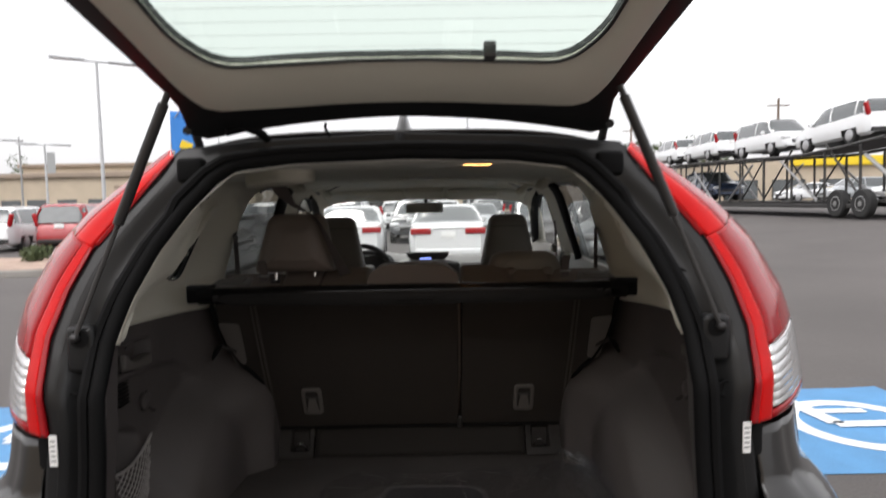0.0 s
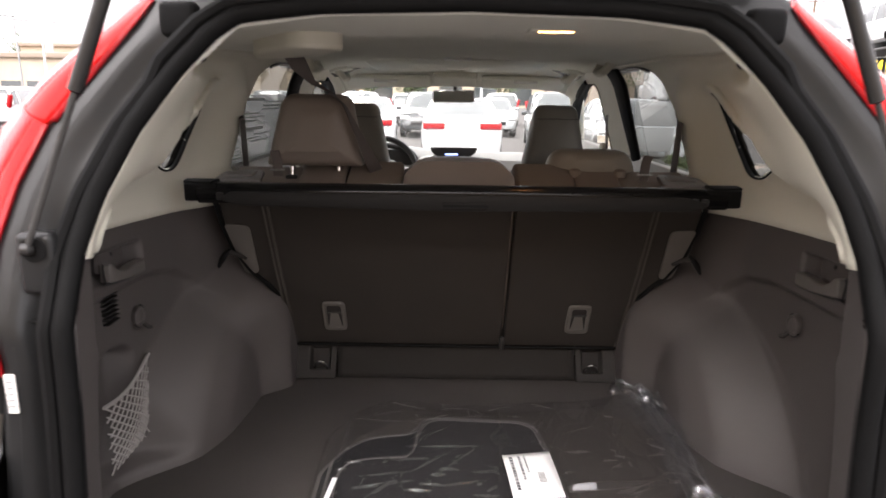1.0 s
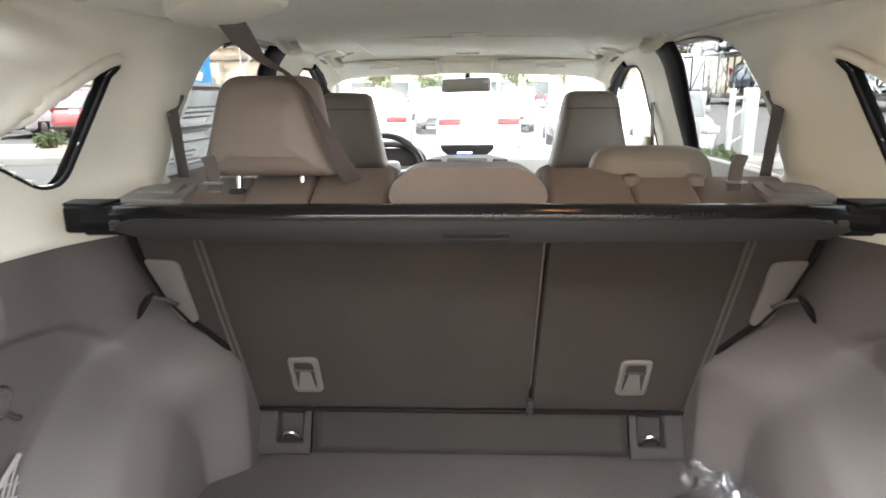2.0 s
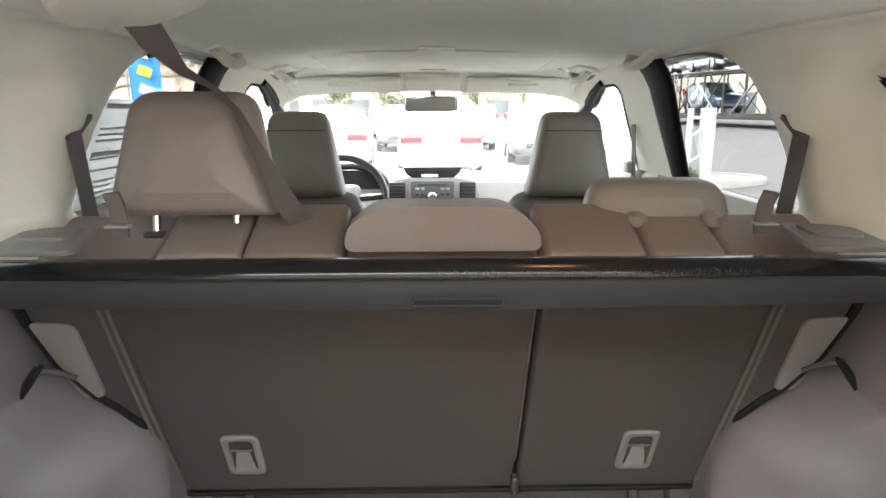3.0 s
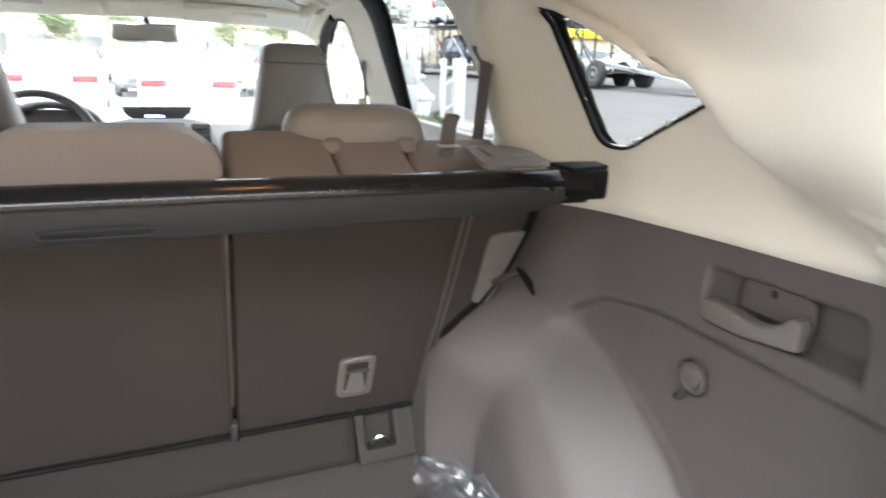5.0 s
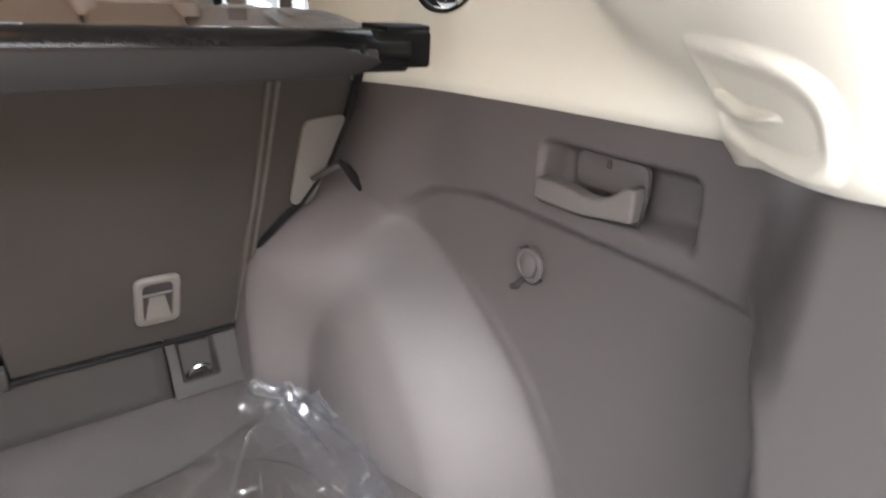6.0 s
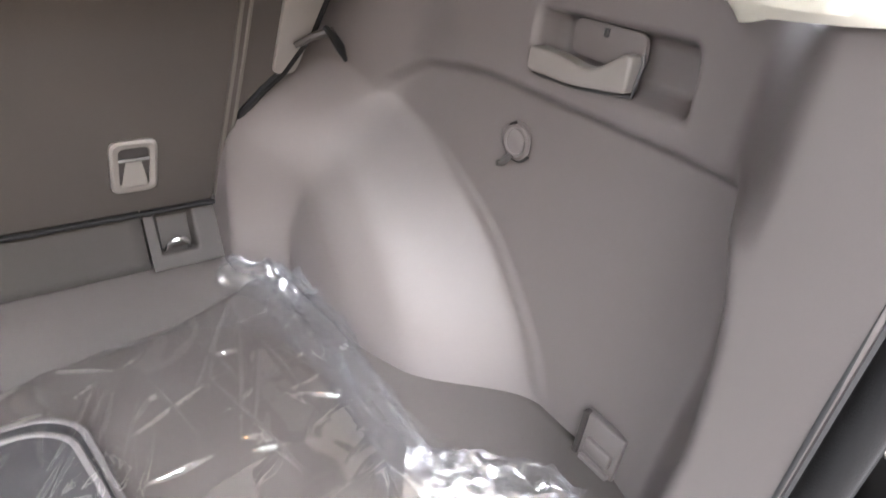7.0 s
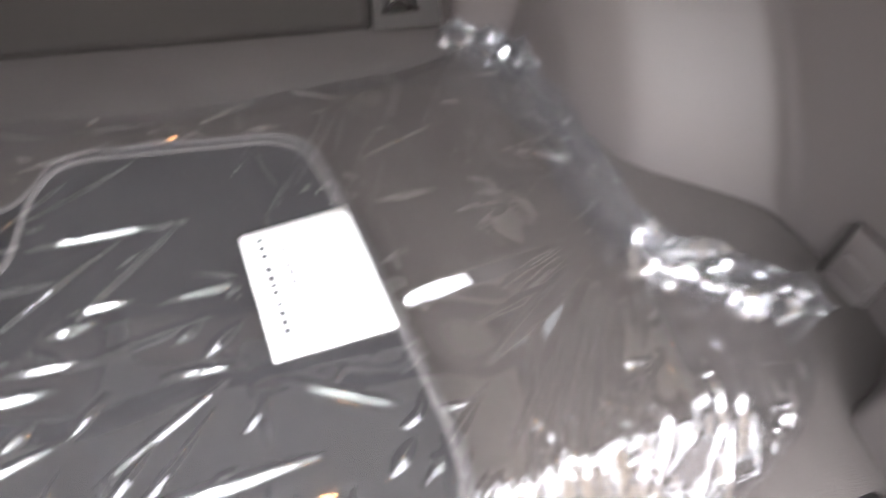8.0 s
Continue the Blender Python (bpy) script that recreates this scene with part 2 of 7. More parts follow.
def rounded(points, r, n=5):
    """A closed outline with its corners rounded off."""
    out = []
    k = len(points)
    for i in range(k):
        p, a, b = (Vector(points[j % k]) for j in (i, i - 1, i + 1))
        rr = min(r, (a - p).length * 0.45, (b - p).length * 0.45)
        s, e = p + (a - p).normalized() * rr, p + (b - p).normalized() * rr
        for t in span(0, 1, n):
            q = s * (1 - t) ** 2 + p * 2 * t * (1 - t) + e * t * t
            out.append((q.x, q.y))
    return out


def inside(poly, y, z):
    c = False
    for (ay, az), (by, bz) in zip(poly, poly[1:] + poly[:1]):
        if (az > z) != (bz > z) and y < (by - ay) * (z - az) / (bz - az) + ay:
            c = not c
    return c


def nearest(poly, y, z):
    best = None
    p = Vector((y, z))
    for a, b in zip(poly, poly[1:] + poly[:1]):
        a, b = Vector(a), Vector(b)
        k = min(1, max(0, (p - a).dot(b - a) / max(1e-9, (b - a).length_squared)))
        q = a + (b - a) * k
        if best is None or (q - p).length < best[0]:
            best = ((q - p).length, q.x, q.y)
    return best[1], best[2]


def strap(points, wide, thick, across, bm=None):
    """A flat band along points, its width (one, or one for each point) along the vector across."""
    own = bmesh.new()
    rows = []
    pts = [Vector(p) for p in points]
    many = isinstance(across, list)
    for i, p in enumerate(pts):
        ac = Vector(across[i] if many else across).normalized()
        d = (pts[min(i + 1, len(pts) - 1)] - pts[max(i - 1, 0)]).normalized()
        s = (ac - d * ac.dot(d)).normalized()
        nrm = s.cross(d)
        wd = wide[i] if isinstance(wide, list) else wide
        rows.append([own.verts.new(p + s * wd * u / 2 + nrm * thick * w / 2) for u, w in ((-1, -1), (1, -1), (1, 1), (-1, 1))])
    for a, b in zip(rows, rows[1:]):
        for k in range(4):
            own.faces.new((a[k], a[(k + 1) % 4], b[(k + 1) % 4], b[k]))
    own.faces.new(rows[0][::-1])
    own.faces.new(rows[-1])
    return joined(own, bm)


def lathe(profile, n, put, bm=None):
    """Turns a profile of (radius, along) about an axis; put(x, y, along) gives the place."""
    own = bmesh.new()
    rings = [[own.verts.new(put(r * math.cos(2 * math.pi * k / n), r * math.sin(2 * math.pi * k / n), h)) for k in range(n)] for r, h in profile]
    for a, b in zip(rings, rings[1:]):
        for k in range(n):
            own.faces.new((a[k], a[(k + 1) % n], b[(k + 1) % n], b[k]))
    own.faces.new(rings[0][::-1])
    own.faces.new(rings[-1])
    return joined(own, bm)


def letters(text, size, m, material, parent, name="lettering", depth=0.0):
    """Writing in the built-in font as a flat mesh at the pose m."""
    cu = bpy.data.curves.new(name, "FONT")
    cu.body, cu.size, cu.align_x, cu.align_y, cu.extrude = text, size, "CENTER", "CENTER", depth
    tmp = bpy.data.objects.new(name, cu)
    me = bpy.data.meshes.new_from_object(tmp)
    bpy.data.objects.remove(tmp)
    bm = bmesh.new()
    bm.from_mesh(me)
    bpy.data.meshes.remove(me)
    bmesh.ops.transform(bm, matrix=m, verts=bm.verts)
    return part(name, bm, material, parent, smooth=False)


# ---- the car that the camera looks into: its shell and lining ----
suv = thing("suv", (0, 3.2, 0), "dark grey metallic SUV with its tailgate open", "car")

FLOOR = 0.685
SEAL_IN = [(0.545, 0.66), (0.540, 0.87), (0.526, 1.06), (0.516, 1.20), (0.514, 1.267), (0.494, 1.34), (0.453, 1.434), (0.400, 1.516), (0.343, 1.582), (0.22, 1.601), (0.0, 1.608)]
ARCH = [(0.70, 1.215), (0.686, 1.275), (0.638, 1.42), (0.602, 1.53), (0.572, 1.583), (0.52, 1.607), (0.40, 1.62), (0.0, 1.63)]


def open_y(z):
    return 1.165 if z < 1.18 else 1.165 + 0.43 * (z - 1.18)


def resample(pts, n):
    d = [0.0]
    for a, b in zip(pts, pts[1:]):
        d.append(d[-1] + math.hypot(b[0] - a[0], b[1] - a[1]))
    return [(float(np.interp(d[-1] * i / (n - 1), d, [p[0] for p in pts])), float(np.interp(d[-1] * i / (n - 1), d, [p[1] for p in pts]))) for i in range(n)]


# lower side lining of the load space, with the wheel housing pressed into it
def stab(v, pts, w=0.02):
    return sum(tab(v + w * k, pts) for k in (-1, -0.5, 0, 0.5, 1)) / 5


def wall_x(y, z):
    seal = tab(z, [(0.66, 0.555), (0.87, 0.550), (1.06, 0.536), (1.2, 0.527), (1.26, 0.524)])
    # a flat strip beside the opening, then a rounded edge into the panel behind it
    strip = seal + 0.27 * (y - 1.168)
    panel = stab(y, [(1.30, 0.668), (1.38, 0.690), (1.62, 0.690), (1.81, 0.676), (1.93, 0.637), (2.05, 0.615), (2.3, 0.61)], 0.03)
    edge = stab(z, [(0.66, 1.245), (0.80, 1.240), (0.93, 1.234), (1.03, 1.243), (1.09, 1.257), (1.12, 1.275), (1.16, 1.30)], 0.02)
    turn = lerp(ss((y - edge) / 0.068), ss((y - 1.248) / 0.105), ss((z - 1.085) / 0.05))
    base = lerp(strip, panel, turn)
    crest = tab(y, [(1.25, 1.06), (1.27, 1.090), (1.31, 1.106), (1.376, 1.104), (1.514, 1.103), (1.703, 1.102), (1.80, 1.085), (1.86, 1.045), (1.90, 0.98)])
    d = min(crest - z, (y - edge - 0.01) * 0.9)
    low = ss(d / 0.016) * 0.019 * min(1.0, max(0.0, (1.895 - y) / 0.050))
    x = base + low
    pa = stab(z, [(0.66, 0.462), (0.87, 0.462), (0.93, 0.470), (0.966, 0.490), (1.03, 0.545), (1.09, 0.578), (1.17, 0.599), (1.24, 0.610)])
    pb = stab(z, [(0.66, 0.550), (0.80, 0.553), (0.88, 0.563), (0.94, 0.580), (0.99, 0.607), (1.03, 0.640), (1.06, 0.672), (1.09, 0.71)])
    yc = stab(z, [(0.66, 1.478), (0.70, 1.488), (0.765, 1.522), (0.85, 1.592), (0.915, 1.668), (0.966, 1.752), (1.0, 1.82), (1.03, 1.89), (1.06, 1.97)])
    pb -= 0.018 * ss((y - 1.66) / 0.26)
    y0 = lerp(1.915, 1.80, ss((z - 0.76) / 0.26))
    y1 = lerp(1.995, 2.015, ss((z - 0.76) / 0.26))
    bulge = lerp(pb, pa, ss((y - y0) / (y1 - y0)))
    # a slanting rear face that rounds off into the flat inner side
    k = max(0.0, (y - yc) / 0.20)
    kk = 0.55 * ss(k / 0.8) + 0.45 * ss(k / 1.35)
    lip = 0.0035 * math.exp(-((y - yc - 0.004) / 0.013) ** 2) * ss((1.0 - z) / 0.08) * ss((z - 0.69) / 0.02)
    return min(x, lerp(x, min(x, bulge), kk)) - lip



NARCH = 61
RIM_ARCH = resample([(x + 0.011 * ss((1.62 - z) / 0.2), z + 0.007 * ss((z - 1.4) / 0.15)) for x, z in [(0.515, 1.225)] + [p for p in SEAL_IN if p[1] > 1.24]], NARCH)
IN_ARCH = resample(ARCH, NARCH)
RIM_Z, RIM_X = [p[1] for p in RIM_ARCH], [p[0] for p in RIM_ARCH]


def arch(y, j):
    """A point of the upper lining: station y (0 to 1 runs back from the opening), j from belt to roof middle."""
    a, b = RIM_ARCH[j], IN_ARCH[j]
    ya = open_y(a[1] + 0.045 * ss((1.36 - a[1]) / 0.12)) + 0.005
    k = ss((y - 1.19) / 0.25)
    x, z = lerp(a[0], b[0], k), lerp(a[1], b[1], k)
    yy = lerp(ya, 1.44, (y - 1.19) / 0.25) if y < 1.44 else y
    # roof height and width along the car
    lift = tab(y, [(1.4, -0.012), (1.75, -0.016), (2.1, 0.0), (2.9, 0.0), (3.3, -0.008), (3.48, -0.055), (3.55, -0.09)])
    z += lift * ss((z - 1.40) / 0.15)
    # the lower edge lies on the side lining
    z0 = tab(yy, [(1.16, 1.265), (1.25, 1.250), (1.33, 1.239), (1.37, 1.228), (1.40, 1.241), (1.63, 1.229), (1.92, 1.214), (2.3, 1.208)])
    z = z0 + (z - 1.22) * (1.63 - z0) / 0.41 if z < 1.6 else z
    if yy < 2.2:
        x = lerp(min(x, wall_x(yy, 1.235) - 0.004), x, ss((z - z0 - 0.01) / 0.07))
    # the rear pillar swells inwards behind the opening and hides the window's rear end
    yr = tab(z, [(1.24, 1.36), (1.30, 1.40), (1.412, 1.48), (1.442, 1.58), (1.471, 1.70), (1.50, 1.82), (1.53, 1.95)])
    xr = tab(z, [(1.24, 0.625), (1.30, 0.572), (1.36, 0.524), (1.412, 0.498), (1.442, 0.515), (1.471, 0.541), (1.50, 0.564), (1.53, 0.585)])
    rim = float(np.interp(z, RIM_Z, RIM_X))
    yo = open_y(z) + 0.005
    swell = lerp(rim, xr, ss((yy - yo) / (yr - yo))) if yy < yr else lerp(xr, x, ss((yy - yr) / 0.13))
    x = lerp(x, min(x, swell), ss((z - 1.235) / 0.14) * ss((1.58 - z) / 0.08))
    # thick pillar behind the rear door
    x -= 0.05 * math.exp(-((y - 2.07) / 0.085) ** 2) * ss((1.58 - z) / 0.1) * ss(x / 0.5)
    return x, yy, z


QUARTER = rounded([(1.918, 1.513), (1.838, 1.314), (1.78, 1.312), (1.594, 1.399), (1.545, 1.422), (1.61, 1.448), (1.72, 1.478), (1.82, 1.503)], 0.03, 6)
REARWIN = rounded([(2.81, 1.582), (2.79, 1.255), (2.170, 1.262), (2.215, 1.431), (2.296, 1.546), (2.36, 1.574)], 0.05, 6)
FRONTWIN = rounded([(3.09, 1.545), (3.11, 1.235), (4.00, 1.235), (3.58, 1.455), (3.32, 1.545)], 0.05, 6)
HOLES = [QUARTER, REARWIN, FRONTWIN]


def side_at(z, wide=ARCH):
    return float(np.interp(z, [p[1] for p in wide], [p[0] for p in wide]))


def lining():
    """The upper lining: pillar trim on each side and one headliner between them, with holes for the windows."""
    ys = span(1.19, 1.44, 18) + span(1.453, 3.55, 150)
    pts = [[arch(y, j) for j in range(NARCH)] for y in ys]
    hole = [[next((h for h in HOLES if inside(h, p[1], p[2])), None) if p[0] > 0.5 or p[2] < 1.5 else None for p in row] for row in pts]
    cut = 26

    def strip(bm, js, side, vs, outer=False):
        for i in range(next(k for k, y in enumerate(ys) if y >= 1.5) if outer else 0, len(ys) - 1):
            for j in js:
                q = [(i, j), (i + 1, j), (i + 1, j + 1), (i, j + 1)]
                hs = [hole[a][b] for a, b in q]
                if all(h is not None for h in hs):
                    continue
                vq = []
                for (a, b), h in zip(q, hs):
                    key = (a, b, side if b < NARCH - 1 else 0)
                    if key not in vs:
                        x, y, z = pts[a][b]
                        if outer:
                            x = max(x + 0.014, side_at(z) + 0.022)
                        if h is not None:
                            y, z = nearest(h, y, z)
                        vs[key] = bm.verts.new((side * x, y, z))
                    vq.append(vs[key])
                if len(set(vq)) == 4:
                    bm.faces.new(vq)
    roof, seen = bmesh.new(), {}
    for side in (1, -1):
        bm = bmesh.new()
        strip(bm, range(cut), side, {})
        solid(part("pillar_trim", bm, BEIGE, suv, "pale beige pillar trim", angle=80), 0.006, 1.0)
        strip(roof, range(cut, NARCH - 1), side, seen)
        bm = bmesh.new()
        strip(bm, range(cut), side, {}, True)
        part("upper_body", bm, PAINT, suv, "dark grey metallic window frames", angle=80)
    solid(part("headliner", roof, LINER, suv, "pale fabric headliner", angle=80), 0.006, 1.0)


lining()


LIN_YS = span(1.44, 3.5, 120)
LIN_ROWS = [sorted((p[2], p[0]) for p in (arch(y, j) for j in range(50))) for y in LIN_YS]


def lining_x(y, z):
    """The lining's half width at a place along the car and a height."""
    k = min(len(LIN_YS) - 1.001, max(0.0, (y - 1.44) / (3.5 - 1.44) * (len(LIN_YS) - 1)))
    i = int(k)
    xs = [float(np.interp(z, [p[0] for p in r], [p[1] for p in r])) for r in (LIN_ROWS[i], LIN_ROWS[i + 1])]
    return lerp(xs[0], xs[1], k - i)


PIL_ROWS = [sorted((p[2], p[1], p[0]) for p in (arch(y, j) for j in range(45))) for y in span(1.19, 1.44, 18) + span(1.453, 1.7, 14)]


def pillar_x(y, z):
    """The rear pillar trim's half width at a place."""
    at = sorted((float(np.interp(z, [p[0] for p in r], [p[1] for p in r])), float(np.interp(z, [p[0] for p in r], [p[2] for p in r]))) for r in PIL_ROWS)
    return float(np.interp(y, [a[0] for a in at], [a[1] for a in at]))


# window panes and their black seals on both sides
for side in (1, -1):
    for name, poly in (("quarter_window", QUARTER), ("rear_door_window", REARWIN), ("front_door_window", FRONTWIN)):
        loop = [(side * (lining_x(y, z) - 0.0015), y, z) for y, z in poly]
        pane_x = (lambda y, z: max(lining_x(y, z) + 0.004, side_at(z) - 0.014)) if name[0] == "q" else (lambda y, z: side_at(z) + 0.008)
        bm = bmesh.new()
        cy, cz = sum(p[0] for p in poly) / len(poly), sum(p[1] for p in poly) / len(poly)
        rows = []
        for k in span(0.0, 1.0, 6):
            rows.append([bm.verts.new((side * pane_x(lerp(y, cy, k), lerp(z, cz, k)), lerp(y, cy, k), lerp(z, cz, k))) for y, z in poly])
        for a, b in zip(rows, rows[1:]):
            for k in range(len(poly)):
                bm.faces.new((a[k], a[(k + 1) % len(poly)], b[(k + 1) % len(poly)], b[k]))
        bmesh.ops.remove_doubles(bm, verts=bm.verts, dist=1e-5)
        pane = part(name, bm, GLASS if name[0] == "f" else PRIVACY, suv, "clear side window glass" if name[0] == "f" else "darkly tinted side window glass")
        pane.visible_shadow = name[0] != "f"
        if name[0] != "r":
            trim_in = [(lerp(y, cy, 0.03), lerp(z, cz, 0.03)) for y, z in poly]
            rim = bmesh.new()
            ends = [[rim.verts.new(p) for p in loop]]
            ends.append([rim.verts.new((side * (lining_x(y, z) - 0.001), y, z)) for y, z in trim_in])
            ends.append([rim.verts.new((side * (pane_x(y, z) + 0.001), y, z)) for y, z in trim_in])
            for a, b in zip(ends, ends[1:]):
                for k in range(len(poly)):
                    rim.faces.new((a[k], a[(k + 1) % len(poly)], b[(k + 1) % len(poly)], b[k]))
            part("window_reveal", rim, RUBBER, pane, "black rubber reveal round the pane")
            line = loop[3:24] if name[0] == "q" else loop + loop[:1]
            part("window_seal", tube(line, 0.0028, 8, cap=False), RUBBER, pane, "black rubber window seal")
    lip = [(side * (lining_x(y, z) + 0.001), y, z) for y, z in resample([(1.545, 1.418), (1.565, 1.430), (1.61, 1.448), (1.72, 1.478), (1.82, 1.503), (1.90, 1.516)], 24)]
    part("window_lip", tube(lip, [0.003] + [0.009] * 22 + [0.003], 10), BEIGE, suv, "rounded beige edge above the quarter window")
    # black frame strip at the front edge of the rear door window
    bm = surf(lambda u, v: (side * (side_at(lerp(1.25, 1.587, v)) - 0.007 - 0.012 * math.sin(math.pi * u)), lerp(lerp(2.800, 2.815, v), lerp(2.692, 2.635, v), u), lerp(1.25, 1.587, v)), span(0, 1, 7), span(0, 1, 12))
    solid(part("door_frame", bm, RUBBER, suv, "black rear door window frame"), 0.006)
    bm = tube([(side * (side_at(z) - 0.004), y, z) for y, z in [(2.66, 1.583), (2.52, 1.585), (2.42, 1.581), (2.35, 1.567)]], 0.005, 8)
    part("door_frame_top", bm, BLACK, suv)
    bm = tube([(side * (side_at(z) - 0.006), y, z) for y, z in [(3.24, 1.556), (3.40, 1.525), (3.58, 1.465), (3.80, 1.36), (3.98, 1.25)]], [0.012, 0.02, 0.024, 0.024, 0.022], 8)
    part("front_door_frame", bm, RUBBER, suv, "black front door window frame")


POCKET = rounded([(1.615, 1.192), (1.613, 1.120), (1.47, 1.126), (1.40, 1.124), (1.408, 1.200), (1.50, 1.196)], 0.015, 4)


def belt_z(y):
    return tab(y, [(1.16, 1.269), (1.25, 1.254), (1.33, 1.243), (1.37, 1.232), (1.40, 1.245), (1.63, 1.233), (1.92, 1.218), (2.3, 1.212)])


for side in (1, -1):
    left = side < 0
    pocket = [(y + (0.06 if left else 0), z - (0.01 if left else 0)) for y, z in POCKET]

    def side_fn(u, v):
        z = lerp(0.655, belt_z(u), v)
        u = max(u, open_y(z) + 0.003)
        x = wall_x(u, z)
        if inside(pocket, u, z):
            q = nearest(pocket, u, z)
            x += 0.045 * ss(math.hypot(q[0] - u, q[1] - z) / 0.014)
        if left:
            # arched recess for the net
            a = ((u - 1.545) / 0.125) ** 2 + (max(0.0, z - 0.86) / 0.12) ** 2
            x += 0.05 * ss((1.0 - a) / 0.25) * ss((z - 0.70) / 0.03) * ss((1.64 - u) / 0.05)
        return (side * x, u, z)

    bm = surf(side_fn, span(1.168, 1.40, 60) + span(1.404, 2.25, 190), span(0, 1, 110))
    solid(part("load_side_trim", bm, TRIM, suv, "taupe moulded plastic side lining over the wheel housing", angle=80), 0.004, 1.0)

# belt strip behind the seat: door panels
for side in (1, -1):
    for name, y0, y1 in (("rear_door_panel", 2.17, 2.92), ("front_door_panel", 3.0, 4.15)):
        prof = [(0.655, 0.45), (0.66, 0.80), (0.645, 0.88), (0.66, 0.96), (0.67, 1.15), (0.675, 1.235), (0.688, 1.252), (0.70, 1.254)]
        bm = surf(lambda u, v: (side * prof[v][0], u, prof[v][1]), span(y0, y1, 8), range(len(prof)))
        solid(part(name, bm, GREYLEATHER, suv, "grey beige inner door panel"), 0.02, 1.0)
    part("sill_seal", rbox(side * 0.724, 3.15, 1.257, 0.044, 1.95, 0.014, 0.004, 2), RUBBER, suv, "black rubber strip along the door sill")
    part("b_pillar_foot", rbox(side * 0.70, 2.97, 0.85, 0.08, 0.14, 0.85, 0.03), BEIGE, suv)

# load floor
bm = surf(lambda u, v: (u, v, FLOOR + 0.0008 * noise.noise((u * 9, v * 9, 0.3))), span(-0.72, 0.72, 60), span(1.16, 2.08, 40))
solid(part("load_floor", bm, CARPET, suv, "taupe carpeted load floor"), 0.02, -1.0)
bm = rbox(0, 2.40, 0.62, 1.40, 0.72, 0.10, 0.02)
bm = rbox(0, 3.30, 0.40, 1.40, 1.70, 0.06, 0.02, bm=bm)
part("cabin_floor", bm, CARPET, suv, "carpeted cabin floor")
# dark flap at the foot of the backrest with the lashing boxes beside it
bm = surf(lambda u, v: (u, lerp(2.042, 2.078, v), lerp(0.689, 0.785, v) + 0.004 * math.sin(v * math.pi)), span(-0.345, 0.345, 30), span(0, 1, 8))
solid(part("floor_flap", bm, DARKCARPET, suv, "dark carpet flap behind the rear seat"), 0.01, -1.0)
for side in (1, -1):
    def box_fn(u, v):
        x, y, z = lerp(0.348, 0.47, u), lerp(2.03, 2.082, v), lerp(0.690, 0.786, v)
        ux, vz = (x - 0.395) / 0.032, (z - 0.742) / 0.032
        dent = ss((1 - abs(ux)) / 0.22) * ss((1 - abs(vz)) / 0.22) * lerp(1.0, 0.35, v)
        return (side * x, y + 0.030 * dent, z - 0.014 * dent)
    bm = surf(box_fn, span(0, 1, 50), span(0, 1, 50))
    box = part("lashing_box", bm, DTRIM, suv, "taupe plastic lashing point surround", angle=60)
    solid(box, 0.003)
    ring = [(side * (0.393 + 0.0185 * math.cos(a)), 2.052 - 0.010 * math.sin(a), 0.712 + 0.024 * math.sin(a)) for a in span(-0.5, math.pi + 0.5, 16)]
    part("lashing_ring", tube(ring, 0.0042, 8), CHROME, box, "chrome wire lashing ring")

# threshold
bm = surf(lambda u, v: (u, lerp(1.13, 1.20, v), FLOOR + 0.012 * math.sin(v * math.pi) - 0.004), span(-0.545, 0.545, 20), span(0, 1, 7))
solid(part("threshold_trim", bm, BLACK, suv, "black plastic loading sill trim"), 0.03, -1.0)

# the rubber seal round the opening
SEAL = [(0.550, 0.66), (0.549, 0.87), (0.535, 1.06), (0.529, 1.20), (0.526, 1.275), (0.507, 1.349), (0.468, 1.436), (0.415, 1.517), (0.372, 1.572), (0.335, 1.597), (0.22, 1.611), (0.0, 1.617)]
sl = resample(SEAL, 60)
path = [(x + 0.006 * ss((1.6 - z) / 0.1), open_y(z) - 0.014, z) for x, z in sl]
path += [(-x, y, z) for x, y, z in path[-2::-1]]
part("opening_seal", tube(path, 0.0135, 12), RUBBER, suv, "black rubber seal round the load opening")
part("opening_seal_lip", tube([(x * 1.04, y - 0.002, z + (0.014 if z > 1.5 else 0.0)) for x, y, z in path], 0.011, 8), RUBBER, suv)

